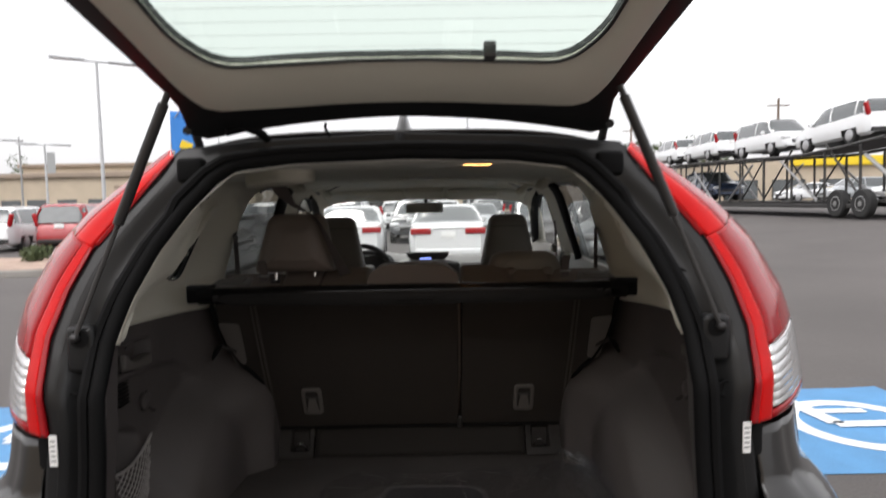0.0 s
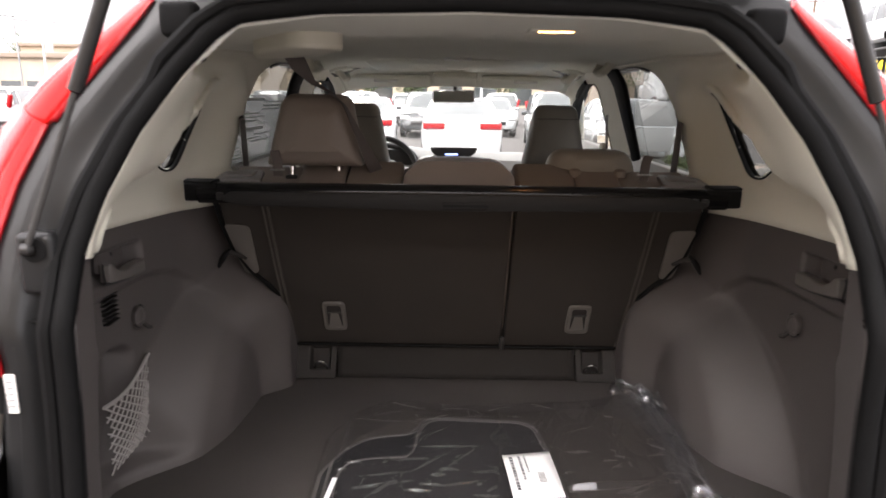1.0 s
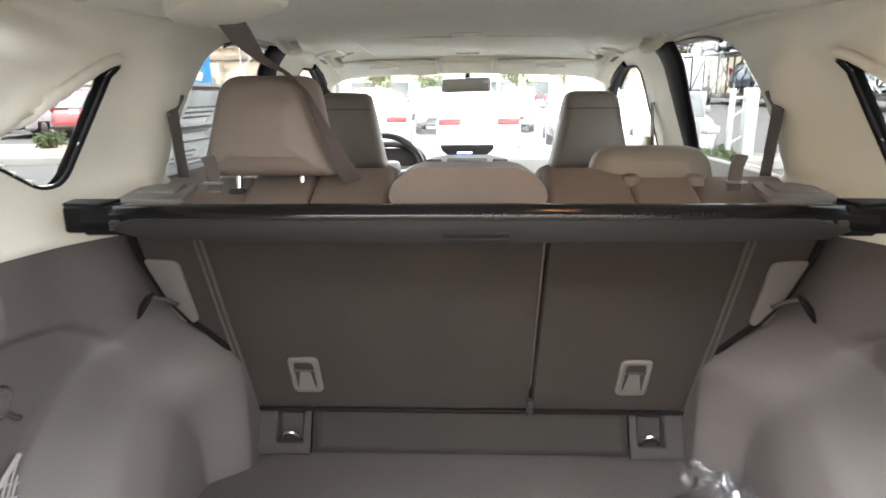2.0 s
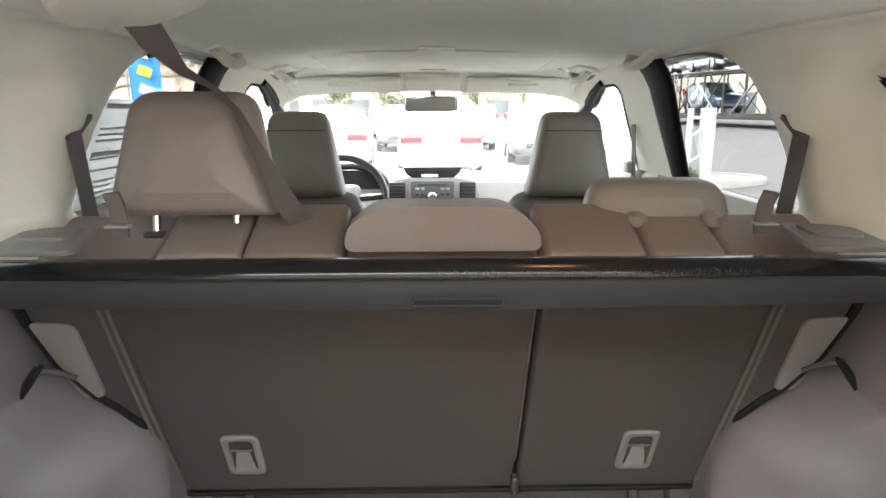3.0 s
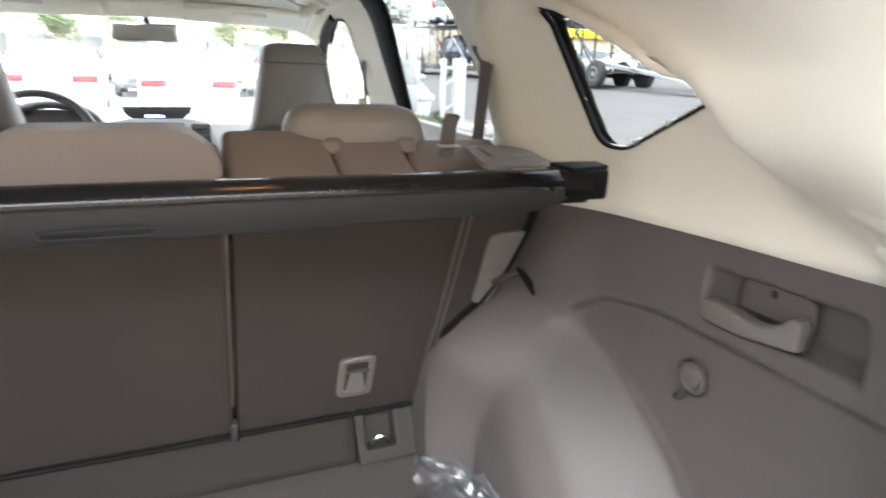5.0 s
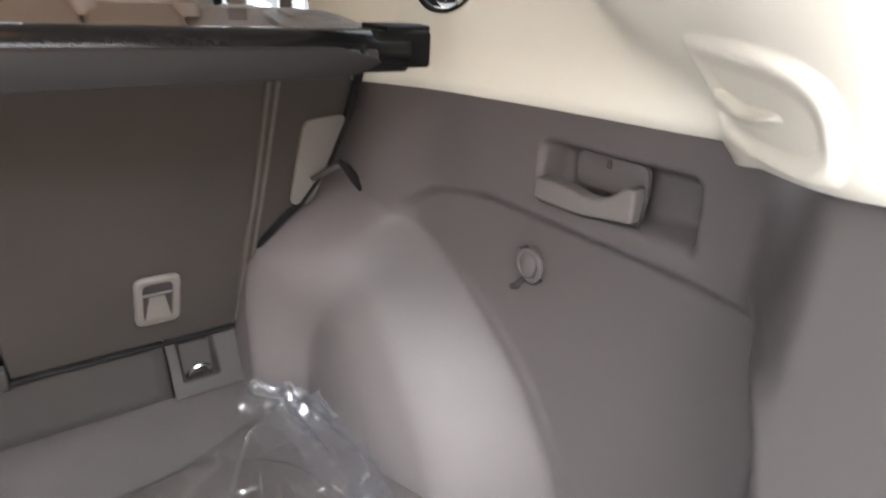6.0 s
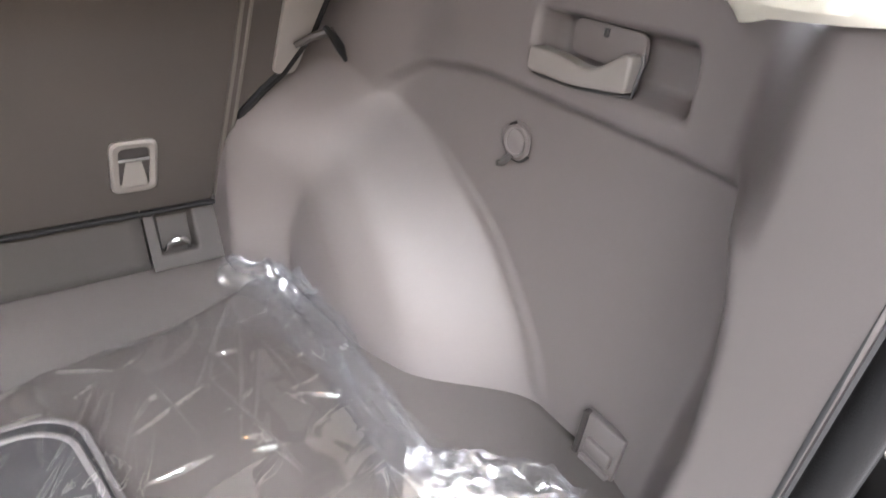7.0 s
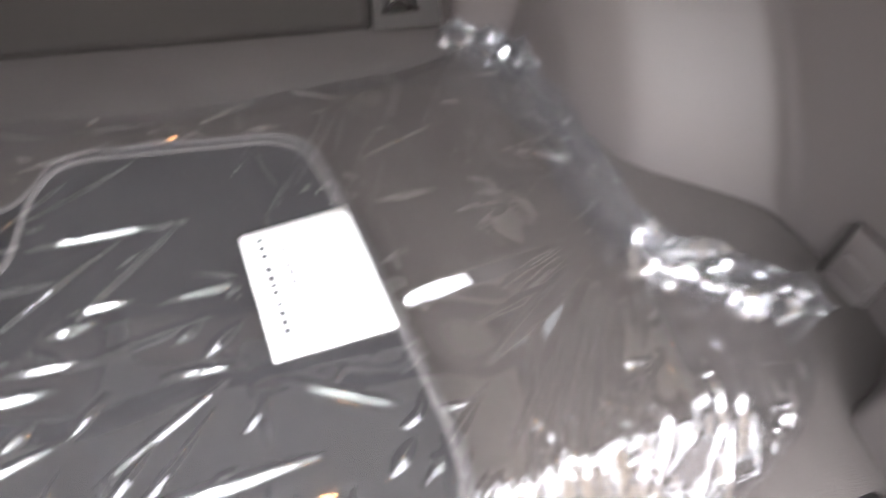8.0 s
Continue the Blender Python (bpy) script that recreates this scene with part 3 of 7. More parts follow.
# painted jamb between seal and lamps
JAMB_OUT = [(0.668, 0.66), (0.662, 0.87), (0.640, 1.045), (0.628, 1.126), (0.640, 1.20), (0.642, 1.278), (0.624, 1.36), (0.594, 1.435), (0.534, 1.513), (0.480, 1.58), (0.455, 1.632), (0.30, 1.648), (0.0, 1.660)]
jo, ji = resample(JAMB_OUT, 90), resample(SEAL, 90)
for side in (1, -1):
    def jamb_fn(u, v):
        a, b = ji[u], jo[u]
        x, z = lerp(a[0], b[0], v), lerp(a[1], b[1], v)
        ya, yb = open_y(a[1]) + 0.006, open_y(min(b[1], 1.64)) + 0.0
        y = lerp(ya, yb, v) + 0.028 * math.sin(math.pi * min(1, v * 1.25)) ** 1.5 * ss((1.62 - z) / 0.1) * (0.5 + 0.5 * ss((1.35 - z) / 0.1))
        return (side * x, y, z)
    bm = surf(jamb_fn, range(90), span(0, 1, 14))
    solid(part("opening_jamb", bm, JAMB, suv, "dark painted body edge of the load opening", angle=50), 0.004, 1.0)
    for v, rr in ((0.30, 0.0045), (0.58, 0.003), (0.80, 0.004)):
        part("jamb_ridge", tube([jamb_fn(u, v) for u in range(0, 72, 3)], rr, 8), JAMB, suv, "pressed ridge of the painted edge")
    for z in (1.112, 1.212, 1.335, 1.46):
        u = min(range(90), key=lambda k: abs(ji[k][1] - z))
        line = [Vector(jamb_fn(u, v)) - Vector((0, 0.0006, 0)) for v in span(0.12, 0.95, 9)]
        part("joint_line", tube(line, 0.0017, 6), RUBBER, suv, "dark joint line")
    # strut bracket and plugs
    br = part("strut_bracket", rbox(side * 0.574, 1.188, 1.262, 0.050, 0.03, 0.085, 0.010, 4), JAMB, suv, "dark painted strut bracket")
    part("bracket_hole", lathe([(0.017, 0), (0.015, -0.006), (0.008, -0.008), (0.0001, -0.008)], 16, lambda x, y, h: (side * 0.572 + x, 1.170 - h, 1.283 + y)), RUBBER, br)
    for px, pz, pr in ((0.594, 1.166, 0.0135), (0.540, 1.367, 0.0115), (0.606, 1.085, 0.0135), (0.400, 1.540, 0.009)):
        py = open_y(pz) + 0.016
        part("jamb_plug", lathe([(pr * 1.25, -0.006), (pr * 1.2, 0.001), (pr, 0.002), (pr * 0.8, -0.003), (0.0001, -0.003)], 16, lambda x, y, h: (side * px + x, py - h, pz + y)), JAMB if pz == 1.085 else RUBBER, suv, "round body plug")
    part("corner_cover", rbox(side * 0.425, 1.348, 1.588, 0.056, 0.036, 0.052, 0.010, 3), RUBBER, suv, "black plastic cover by the lamp tip")
    note = part("warning_label", rbox(side * 0.624, 1.160, 1.082, 0.015, 0.003, 0.058, 0.001, 1), PAPER, suv, "small white sticker on the body edge")
    for k in range(5):
        part("print_bar", rbox(side * 0.624, 1.1582, 1.100 - k * 0.009, 0.009, 0.0006, 0.0035, 0.0001, 1), SIGNGREY, note)
    part("body_gap", rbox(side * 0.648, 1.19, 0.90, 0.03, 0.03, 0.44, 0.006, 2), RUBBER, suv)

# tail lamps
LIN = [(0.631, 1.108), (0.640, 1.20), (0.642, 1.278), (0.624, 1.36), (0.594, 1.435), (0.535, 1.518), (0.463, 1.615)]
LOUT = [(0.853, 1.108), (0.850, 1.137), (0.829, 1.242), (0.802, 1.321), (0.734, 1.430), (0.660, 1.504), (0.591, 1.556), (0.480, 1.634)]
li, lo = resample(LIN, 80), resample(LOUT, 80)


def lamp_fn(u, v, side, push=0.0):
    a, b = li[u], lo[u]
    x, z = lerp(a[0], b[0], v), lerp(a[1], b[1], v)
    ya = open_y(a[1]) - 0.006
    y = lerp(ya, 1.385, max(0.0, v) ** 1.15) - 0.02 * math.sin(math.pi * v) * ss((1.62 - z) / 0.12)
    return Vector((side * x, y - push, z))


for side in (1, -1):
    lamp = part("tail_lamp", surf(lambda u, v: lamp_fn(u, v, side, -0.012), range(80), span(0, 1, 12)), BLACK, suv, "tall red and clear tail lamp")
    solid(lamp, 0.004)
    n = 80
    cut = 48
    zones = [("upper_lens", range(cut, n), (0.03, 0.52), REDLENS, "bright red upper lens"), ("upper_rim_lens", range(cut, n), (0.53, 1.0), DEEPRED, "deep red outer lens"),
             ("inner_stripe_lens", range(0, cut + 1), (0.0, 0.05), DEEPRED, "deep red edge"), ("stripe_lens", range(0, cut + 1), (0.055, 0.215), REDLENS, "bright red stripe lens"),
             ("outer_lens", range(18, cut + 1), (0.22, 1.0), DEEPRED, "deep red outer lens"), ("foot_lens", range(0, 3), (0.22, 1.0), DEEPRED, "deep red foot"),
             ("inner_rim", range(cut + 1, n), (-0.03, 0.02), DEEPRED, "deep red edge")]
    for name, us, (v0, v1), m, lab in zones:
        bm = surf(lambda u, v: lamp_fn(u, v, side), us, span(v0, v1, 8))
        solid(part(name, bm, m, lamp, lab), 0.008, 0.0)
    bm = bmesh.new()
    us = [3 + i * 0.25 for i in range(int(15 / 0.25))]

    def ridged(u, v):
        k = int(u)
        f = u - k
        p = lamp_fn(k, v, side).lerp(lamp_fn(min(k + 1, n - 1), v, side), f)
        p.y -= 0.0025 * abs(math.sin(u * 1.45)) + 0.003 * abs(math.sin(v * 14))
        return p
    solid(part("clear_lens", surf(ridged, us, span(0.225, 1.0, 10)), CLEARLENS, lamp, "clear ridged reversing lens"), 0.006)

# rear bumper and quarter panel below the lamps
BUMP = [(0.735, 1.095), (0.736, 1.03), (0.745, 0.985), (0.775, 0.94), (0.79, 0.85), (0.79, 0.70), (0.77, 0.55), (0.75, 0.42)]
for side in (1, -1):
    pr = resample(BUMP, 40)

    def bump_fn(u, v):
        x, z = pr[u]
        back = tab(z, [(0.42, 1.12), (0.55, 1.07), (0.80, 1.07), (0.93, 1.10), (0.99, 1.165), (1.1, 1.19)])
        inner = tab(z, [(0.42, 0.60), (0.9, 0.645), (1.0, 0.655), (1.1, 0.645)])
        if v < 0.5:
            k = v / 0.5
            return (side * lerp(inner, x - 0.012, k), back + 0.035 * k ** 3, z)
        k = (v - 0.5) / 0.5
        return (side * (x - 0.012 + 0.11 * math.sin(k * math.pi / 2)), back + 0.035 + 0.28 * k ** 1.4, z)
    bm = surf(bump_fn, range(40), span(0, 1, 24))
    solid(part("bumper_corner", bm, PAINT, suv, "dark grey painted bumper corner", angle=50), 0.004)
bm = surf(lambda u, v: (u, tab(v, [(0.42, 1.12), (0.50, 1.06), (0.62, 1.045), (0.66, 1.08), (0.672, 1.14)]), v), span(-0.66, 0.66, 20), [0.42, 0.46, 0.50, 0.56, 0.62, 0.65, 0.666, 0.672])
solid(part("bumper", bm, PAINT, suv, "dark grey painted rear bumper"), 0.004)

# outer skin: sides, roof, bonnet, wheels, screens
for side in (1, -1):
    SK = [(0.86, 0.32), (0.905, 0.45), (0.91, 0.75), (0.905, 0.98), (0.885, 1.12), (0.84, 1.21), (0.80, 1.235), (0.745, 1.245)]

    def skin_fn(u, v):
        taper = tab(u, [(1.38, 0.94), (1.8, 1.0), (4.2, 1.0), (5.0, 0.97), (5.5, 0.86)])
        drop = tab(u, [(3.9, 0.0), (4.3, -0.10), (5.0, -0.22), (5.5, -0.42)]) if v > 3 else 0
        return (side * SK[v][0] * taper, u, max(SK[v][1] + drop, 0.42 if v > 2 else SK[v][1]))
    ws = ((1.98, 0.36), (4.62, 0.36))
    us = span(1.38, 5.5, 84)
    keep = lambda i, j: not any(math.hypot(us[i] + 0.025 - wy, lerp(SK[j][1], SK[j + 1][1], 0.5) - 0.35) < wr for wy, wr in ws)
    solid(part("body_side", surf(skin_fn, us, range(len(SK)), keep), PAINT, suv, "dark grey metallic body side"), 0.01, -1.0)
    for wy, wr in ws:
        arch_pts = [(side * 0.905, wy + 0.37 * math.cos(a), 0.35 + 0.37 * math.sin(a)) for a in span(-0.1, math.pi + 0.1, 20)]
        part("wheel_arch", tube(arch_pts, 0.03, 8), BLACK, suv, "black plastic wheel arch")
        tyre = part("wheel", lathe([(0.20, -0.10), (0.31, -0.11), (0.345, -0.08), (0.345, 0.08), (0.31, 0.11), (0.20, 0.10)], 32, lambda x, y, h: (side * 0.78 + h, wy + x, 0.345 + y)), TYRE, suv, "black tyre on alloy rim")
        part("rim", lathe([(0.22, 0.0), (0.215, 0.085), (0.19, 0.095), (0.06, 0.10), (0.05, 0.115), (0.0001, 0.115)], 24, lambda x, y, h: (side * (0.78 + h), wy + x, 0.345 + y)), RIM, tyre)
    # outer roof rail and pillars
    bm = surf(lambda u, v: (side * lerp(0.60, 0.53, v), u, 1.575 + 0.07 * v + tab(u, [(1.37, 0.0), (3.3, 0.0), (3.6, -0.05)])), span(1.60, 3.6, 30), span(0, 1, 4))
    solid(part("roof_side", bm, PAINT, suv), 0.006, 1.0)
    part("pillar_a", tube([(side * 0.60, 3.55, 1.55), (side * 0.70, 3.95, 1.32), (side * 0.76, 4.25, 1.15)], [0.035, 0.04, 0.05], 10), BEIGE, suv, "beige windscreen pillar")
bm = surf(lambda u, v: (u * tab(v, [(1.36, 0.84), (1.6, 0.95), (1.9, 1.0)]), v, 1.663 - 0.055 * (abs(u) / 0.56) ** 4 + tab(v, [(1.36, -0.005), (2.2, 0.012), (3.0, 0.005), (3.6, -0.075)])), span(-0.56, 0.56, 24), span(1.36, 3.62, 40))
solid(part("roof_panel", bm, PAINT, suv, "dark grey metallic roof"), 0.008, 1.0)
part("roof_antenna", lathe([(0.05, 0), (0.035, 0.012), (0.016, 0.045), (0.0001, 0.055)], 14, lambda x, y, h: (x * 0.55, 1.50 + y * 1.6 + h * -0.5, 1.665 + h)), PAINT, suv, "small roof antenna fin")
bm = surf(lambda u, v: (lerp(-1, 1, u) * lerp(0.58, 0.74, v), lerp(3.52, 4.38, v) + 0.10 * (1 - (2 * u - 1) ** 2), lerp(1.575, 1.06, v)), span(0, 1, 16), span(0, 1, 10))
ws_glass = part("windscreen", bm, GLASS, suv, "clear windscreen")
ws_glass.visible_shadow = False
bm = surf(lambda u, v: (lerp(-0.76, 0.76, u), lerp(4.42, 5.45, v), lerp(1.06, 0.82, v ** 1.6) + 0.03 * (1 - (2 * u - 1) ** 2)), span(0, 1, 16), span(0, 1, 14))
solid(part("bonnet", bm, PAINT, suv, "dark grey bonnet"), 0.01)
part("front_end", rbox(0, 5.45, 0.60, 1.5, 0.22, 0.50, 0.08, 4), PAINT, suv)
part("firewall", rbox(0, 4.45, 0.75, 1.45, 0.06, 0.60, 0.02), BLACK, suv)
part("underbody", rbox(0, 3.1, 0.30, 1.5, 3.9, 0.10, 0.03), BLACK, suv)
for side in (1, -1):
    m = part("door_mirror", rbox(side * 0.885, 3.98, 1.225, 0.17, 0.09, 0.15, 0.035, 4), PAINT, suv, "dark grey door mirror")
    part("mirror_face", rbox(side * 0.885, 3.934, 1.225, 0.145, 0.006, 0.125, 0.002, 1), MIRRORGLASS, m, "mirror glass")

# open tailgate
GA = radians(30)
gate = thing("tailgate", (0, 1.33, 1.68), "raised tailgate with beige trim and tinted glass", "tailgate")


def gate_at(u, s, w=0.0):
    """u across, s along from the hinge, w out of the inner face."""
    return Vector((u, 1.33 - s * math.cos(GA) - w * math.sin(GA), 1.68 + s * math.sin(GA) - w * math.cos(GA) - 0.18 * u * u))


GHALF = [(0.0, 0.010), (0.2, 0.003), (0.42, -0.012), (0.41, 0.06), (0.405, 0.10), (0.43, 0.20), (0.462, 0.32), (0.502, 0.48), (0.54, 0.62), (0.55, 0.85), (0.49, 0.95)]
GOUT = GHALF + [(-u, v) for u, v in GHALF[:0:-1]]
GGLASS = [(-0.30, 0.185), (0.0, 0.177), (0.30, 0.185), (0.352, 0.26), (0.395, 0.48), (-0.395, 0.48), (-0.352, 0.26)]
GTRIM = [(-0.355, 0.074), (-0.2, 0.062), (0.2, 0.062), (0.355, 0.074), (0.385, 0.14), (0.425, 0.32), (0.468, 0.50), (0.50, 0.64), (0.50, 0.90), (-0.50, 0.90), (-0.50, 0.64), (-0.468, 0.50), (-0.425, 0.32), (-0.385, 0.14)]


def ring_plate(outer, hole, w0, w1, n=96):
    """A frame between two outlines, with thickness."""
    def ray_hit(poly, a):
        c = (0.0, 0.33)
        best = 0
        for (ax, ay), (bx, by) in zip(poly, poly[1:] + poly[:1]):
            dx, dy = math.cos(a), math.sin(a)
            ex, ey = bx - ax, by - ay
            den = dx * ey - dy * ex
            if abs(den) < 1e-9:
                continue
            t = ((ax - c[0]) * ey - (ay - c[1]) * ex) / den
            q = ((ax - c[0]) * dy - (ay - c[1]) * dx) / den
            if t > 0 and -1e-6 <= q <= 1 + 1e-6:
                best = max(best, t)
        return (c[0] + best * math.cos(a), c[1] + best * math.sin(a))
    bm = bmesh.new()
    rows = []
    for k in range(n):
        a = 2 * math.pi * k / n
        o, h = ray_hit(outer, a), ray_hit(hole, a)
        mids = [(lerp(h[0], o[0], f), lerp(h[1], o[1], f)) for f in (0, 0.06, 0.94, 1)]
        row = [bm.verts.new(gate_at(*h, w0)), bm.verts.new(gate_at(*mids[0], w1 - 0.003)), bm.verts.new(gate_at(*mids[1], w1)), bm.verts.new(gate_at(*mids[2], w1)), bm.verts.new(gate_at(*mids[3], w1 - 0.003)), bm.verts.new(gate_at(*o, w0))]
        rows.append(row)
    for k in range(n):
        a, b = rows[k], rows[(k + 1) % n]
        for j in range(5):
            bm.faces.new((a[j], a[j + 1], b[j + 1], b[j]))
        bm.faces.new((a[5], a[0], b[0], b[5]))
    return bm


gl = rounded(GGLASS, 0.06, 6)
part("gate_panel", ring_plate(rounded(GOUT, 0.03, 3), gl, -0.016, 0.0), JAMB, gate, "dark painted gate frame", angle=50)
part("gate_trim", ring_plate(rounded(GTRIM, 0.05, 4), gl, -0.001, 0.007), BEIGE, gate, "beige plastic gate trim", angle=50)
bm = plate(gl, 0.004, lambda u, v, w: gate_at(u, v, w + 0.001))
pane = part("gate_glass", bm, TINTED, gate, "tinted rear window with heating lines")
pane.visible_shadow = False
loop = [gate_at(u, v, 0.006) for u, v in gl]
part("glass_border", tube(loop + loop[:1], 0.0036, 8, cap=False), BLACK, gate, "black glass border")
for i in range(9):
    s = 0.205 + i * 0.03
    w = lerp(0.35, 0.43, i / 8)
    part("heating_line", tube([gate_at(-w, s, -0.002), gate_at(w, s, -0.002)], 0.00028, 4), STEEL, pane)
part("latch_loop", rbox(0.168, gate_at(0.168, 0.198).y, gate_at(0.168, 0.198).z, 0.022, 0.012, 0.03, 0.004), BLACK, gate)
for side in (1, -1):
    top, foot = gate_at(side * 0.402, 0.150, 0.010), Vector((side * 0.577, 1.166, 1.285))
    strut = part("gas_strut", tube([top, top.lerp(foot, 0.04), top.lerp(foot, 0.045), top.lerp(foot, 0.53), top.lerp(foot, 0.535), top.lerp(foot, 0.54)], [0.006, 0.006, 0.0095, 0.0095, 0.0095, 0.005], 12), BLACK, gate, "black gas strut")
    part("strut_rod", tube([top.lerp(foot, 0.5), foot], 0.0045, 8), DARKSTEEL, strut, "thin steel strut rod")
    part("strut_joint", lathe([(0.003, -0.009), (0.008, -0.005), (0.008, 0.005), (0.003, 0.009)], 12, lambda x, y, h: (foot.x + h, foot.y + x, foot.z + y)), BLACK, strut)
    part("hinge_arm", tube([(side * 0.415, 1.372, 1.632), (side * 0.418, 1.352, 1.668), gate_at(side * 0.415, 0.03, 0.0)], 0.009, 8), JAMB, gate, "dark painted hinge arm")
# wiring sleeve between roof and gate
part("wiring_sleeve", tube([(-0.27, 1.375, 1.645), (-0.28, 1.345, 1.66), (-0.31, 1.33, 1.672), gate_at(-0.34, 0.02, 0.01)], 0.009, 8), RUBBER, gate, "black rubber wiring sleeve")
part("washer_hose", tube([(-0.145, 1.36, 1.655), (-0.152, 1.345, 1.67), gate_at(-0.148, 0.0, 0.0)], 0.003, 6), RUBBER, gate)


# ---- rear seat ----
def seat_y(z):
    return 2.07 - 0.43 * (z - 0.774)


TILTB = math.atan(0.43)
TURNB = Matrix.Rotation(TILTB, 4, "X")
rear_seat = thing("rear_bench", (0, 2.35, 0.62), "taupe leather split rear seat with dark carpeted back", "car seat")
HALF_L = [(0.128, 0.785), (-0.461, 0.785), (-0.464, 0.865), (-0.487, 0.962), (-0.540, 1.028), (-0.572, 1.09), (-0.590, 1.17), (-0.592, 1.245), (0.128, 1.245)]
HALF_R = [(0.138, 0.785), (0.461, 0.785), (0.464, 0.865), (0.487, 0.962), (0.540, 1.028), (0.572, 1.09), (0.590, 1.17), (0.592, 1.245), (0.138, 1.245)]
for poly in (HALF_L, HALF_R):
    bm = plate(poly, 0.05, lambda u, v, w: (u, seat_y(v) + 0.05 - w, v), 0.008)
    back = part("backrest_panel", bm, SEATBACK, rear_seat, "dark taupe carpeted backrest panel", angle=30)
    sgn = -1 if poly is HALF_L else 1
    # welt strip, pale corner panel and release grip
    pts = [(sgn * 0.478, seat_y(1.24) - 0.003, 1.24), (sgn * 0.476, seat_y(1.05) - 0.003, 1.05), (sgn * 0.468, seat_y(0.80) - 0.003, 0.80)]
    part("welt", strap(pts, 0.019, 0.005, (1, 0, 0)), SEATBACK, back, "taupe welt strip")
    for off in (-0.006, 0.006):
        part("welt_seam", tube([(x + off, y - 0.002, z) for x, y, z in pts], 0.0032, 6), WELT, back, "pale taupe piping")
    pad = rounded([(sgn * 0.527, 1.165), (sgn * 0.592, 1.17), (sgn * 0.578, 1.09), (sgn * 0.562, 1.022), (sgn * 0.527, 1.025)], 0.014, 4)
    part("corner_panel", plate(pad, 0.006, lambda u, v, w: (u, seat_y(v) - w, v), 0.002), PANEL, back, "pale grey plastic hinge cover")
    # black tube painting in the shaded gap between backrest and wheel housing
    edge = [(sgn * (x + 0.006), seat_y(z) - 0.001, z) for x, z in ((0.461, 0.79), (0.464, 0.865), (0.475, 0.915), (0.487, 0.962), (0.512, 0.998), (0.540, 1.028), (0.572, 1.09), (0.588, 1.17), (0.592, 1.243))]
    part("edge_shade", tube(edge, 0.0065, 8), RUBBER, back, "black strip standing for the shadow gap beside the wheel housing")
    # cargo anchor pocket
    cx = sgn * 0.340 - 0.002
    frame_out = rounded([(cx - 0.032, 0.934), (cx + 0.032, 0.934), (cx + 0.032, 0.836), (cx - 0.032, 0.836)], 0.014, 4)
    frame_in = rounded([(cx - 0.021, 0.922), (cx + 0.021, 0.922), (cx + 0.021, 0.848), (cx - 0.021, 0.848)], 0.010, 4)
    bm = bmesh.new()
    rows = []
    for o, i in zip(frame_out, frame_in):
        rows.append([bm.verts.new((u, seat_y(v) - w, v)) for (u, v), w in ((o, -0.002), (o, 0.006), ((lerp(o[0], i[0], 0.35), lerp(o[1], i[1], 0.35)), 0.009), (i, 0.008), (i, -0.001))])
    for a, b in zip(rows, rows[1:] + rows[:1]):
        for k in range(4):
            bm.faces.new((a[k], b[k], b[k + 1], a[k + 1]))
    anchor = part("anchor_bezel", bm, PANEL, back, "pale plastic child seat anchor bezel", angle=35)
    part("anchor_shade", plate(frame_in, 0.001, lambda u, v, w: (u, seat_y(v) - 0.001 - w, v)), DTRIM, back)
    chute = [(cx - 0.010, 0.896), (cx + 0.010, 0.896), (cx + 0.019, 0.850), (cx - 0.019, 0.850)]
    part("anchor_chute", plate(chute, 0.001, lambda u, v, w: (u, seat_y(v) - 0.002 - w - 0.007 * (0.896 - v) / 0.046, v)), PANEL, back, "pale sloping chute of the anchor")
    part("anchor_bar", tube([(cx - 0.021, seat_y(0.899) - 0.006, 0.899), (cx + 0.021, seat_y(0.899) - 0.006, 0.899)], 0.003, 8), DARKSTEEL, back, "steel anchor bar")
# dark strip along the gap at the backrest's foot
part("foot_gap", tube([(-0.462, 2.062, 0.783), (0.0, 2.062, 0.782), (0.462, 2.062, 0.783)], 0.0045, 8), RUBBER, rear_seat, "dark strip along the gap under the backrest")
# buckle at the foot of the split
part("split_latch", rbox(0.131, 2.055, 0.797, 0.014, 0.02, 0.035, 0.004), BLACK, rear_seat, "small black latch")


def cushion(name, x0, x1, z0, z1, y, deep, r, parent, material, label="", taper=0.0, tilt=TURNB, puff=0.0):
    bm = rbox((x0 + x1) / 2, y, (z0 + z1) / 2, x1 - x0, deep, z1 - z0, r, 5, tilt, taper)
    return part(name, bm, material, parent, label, angle=50)


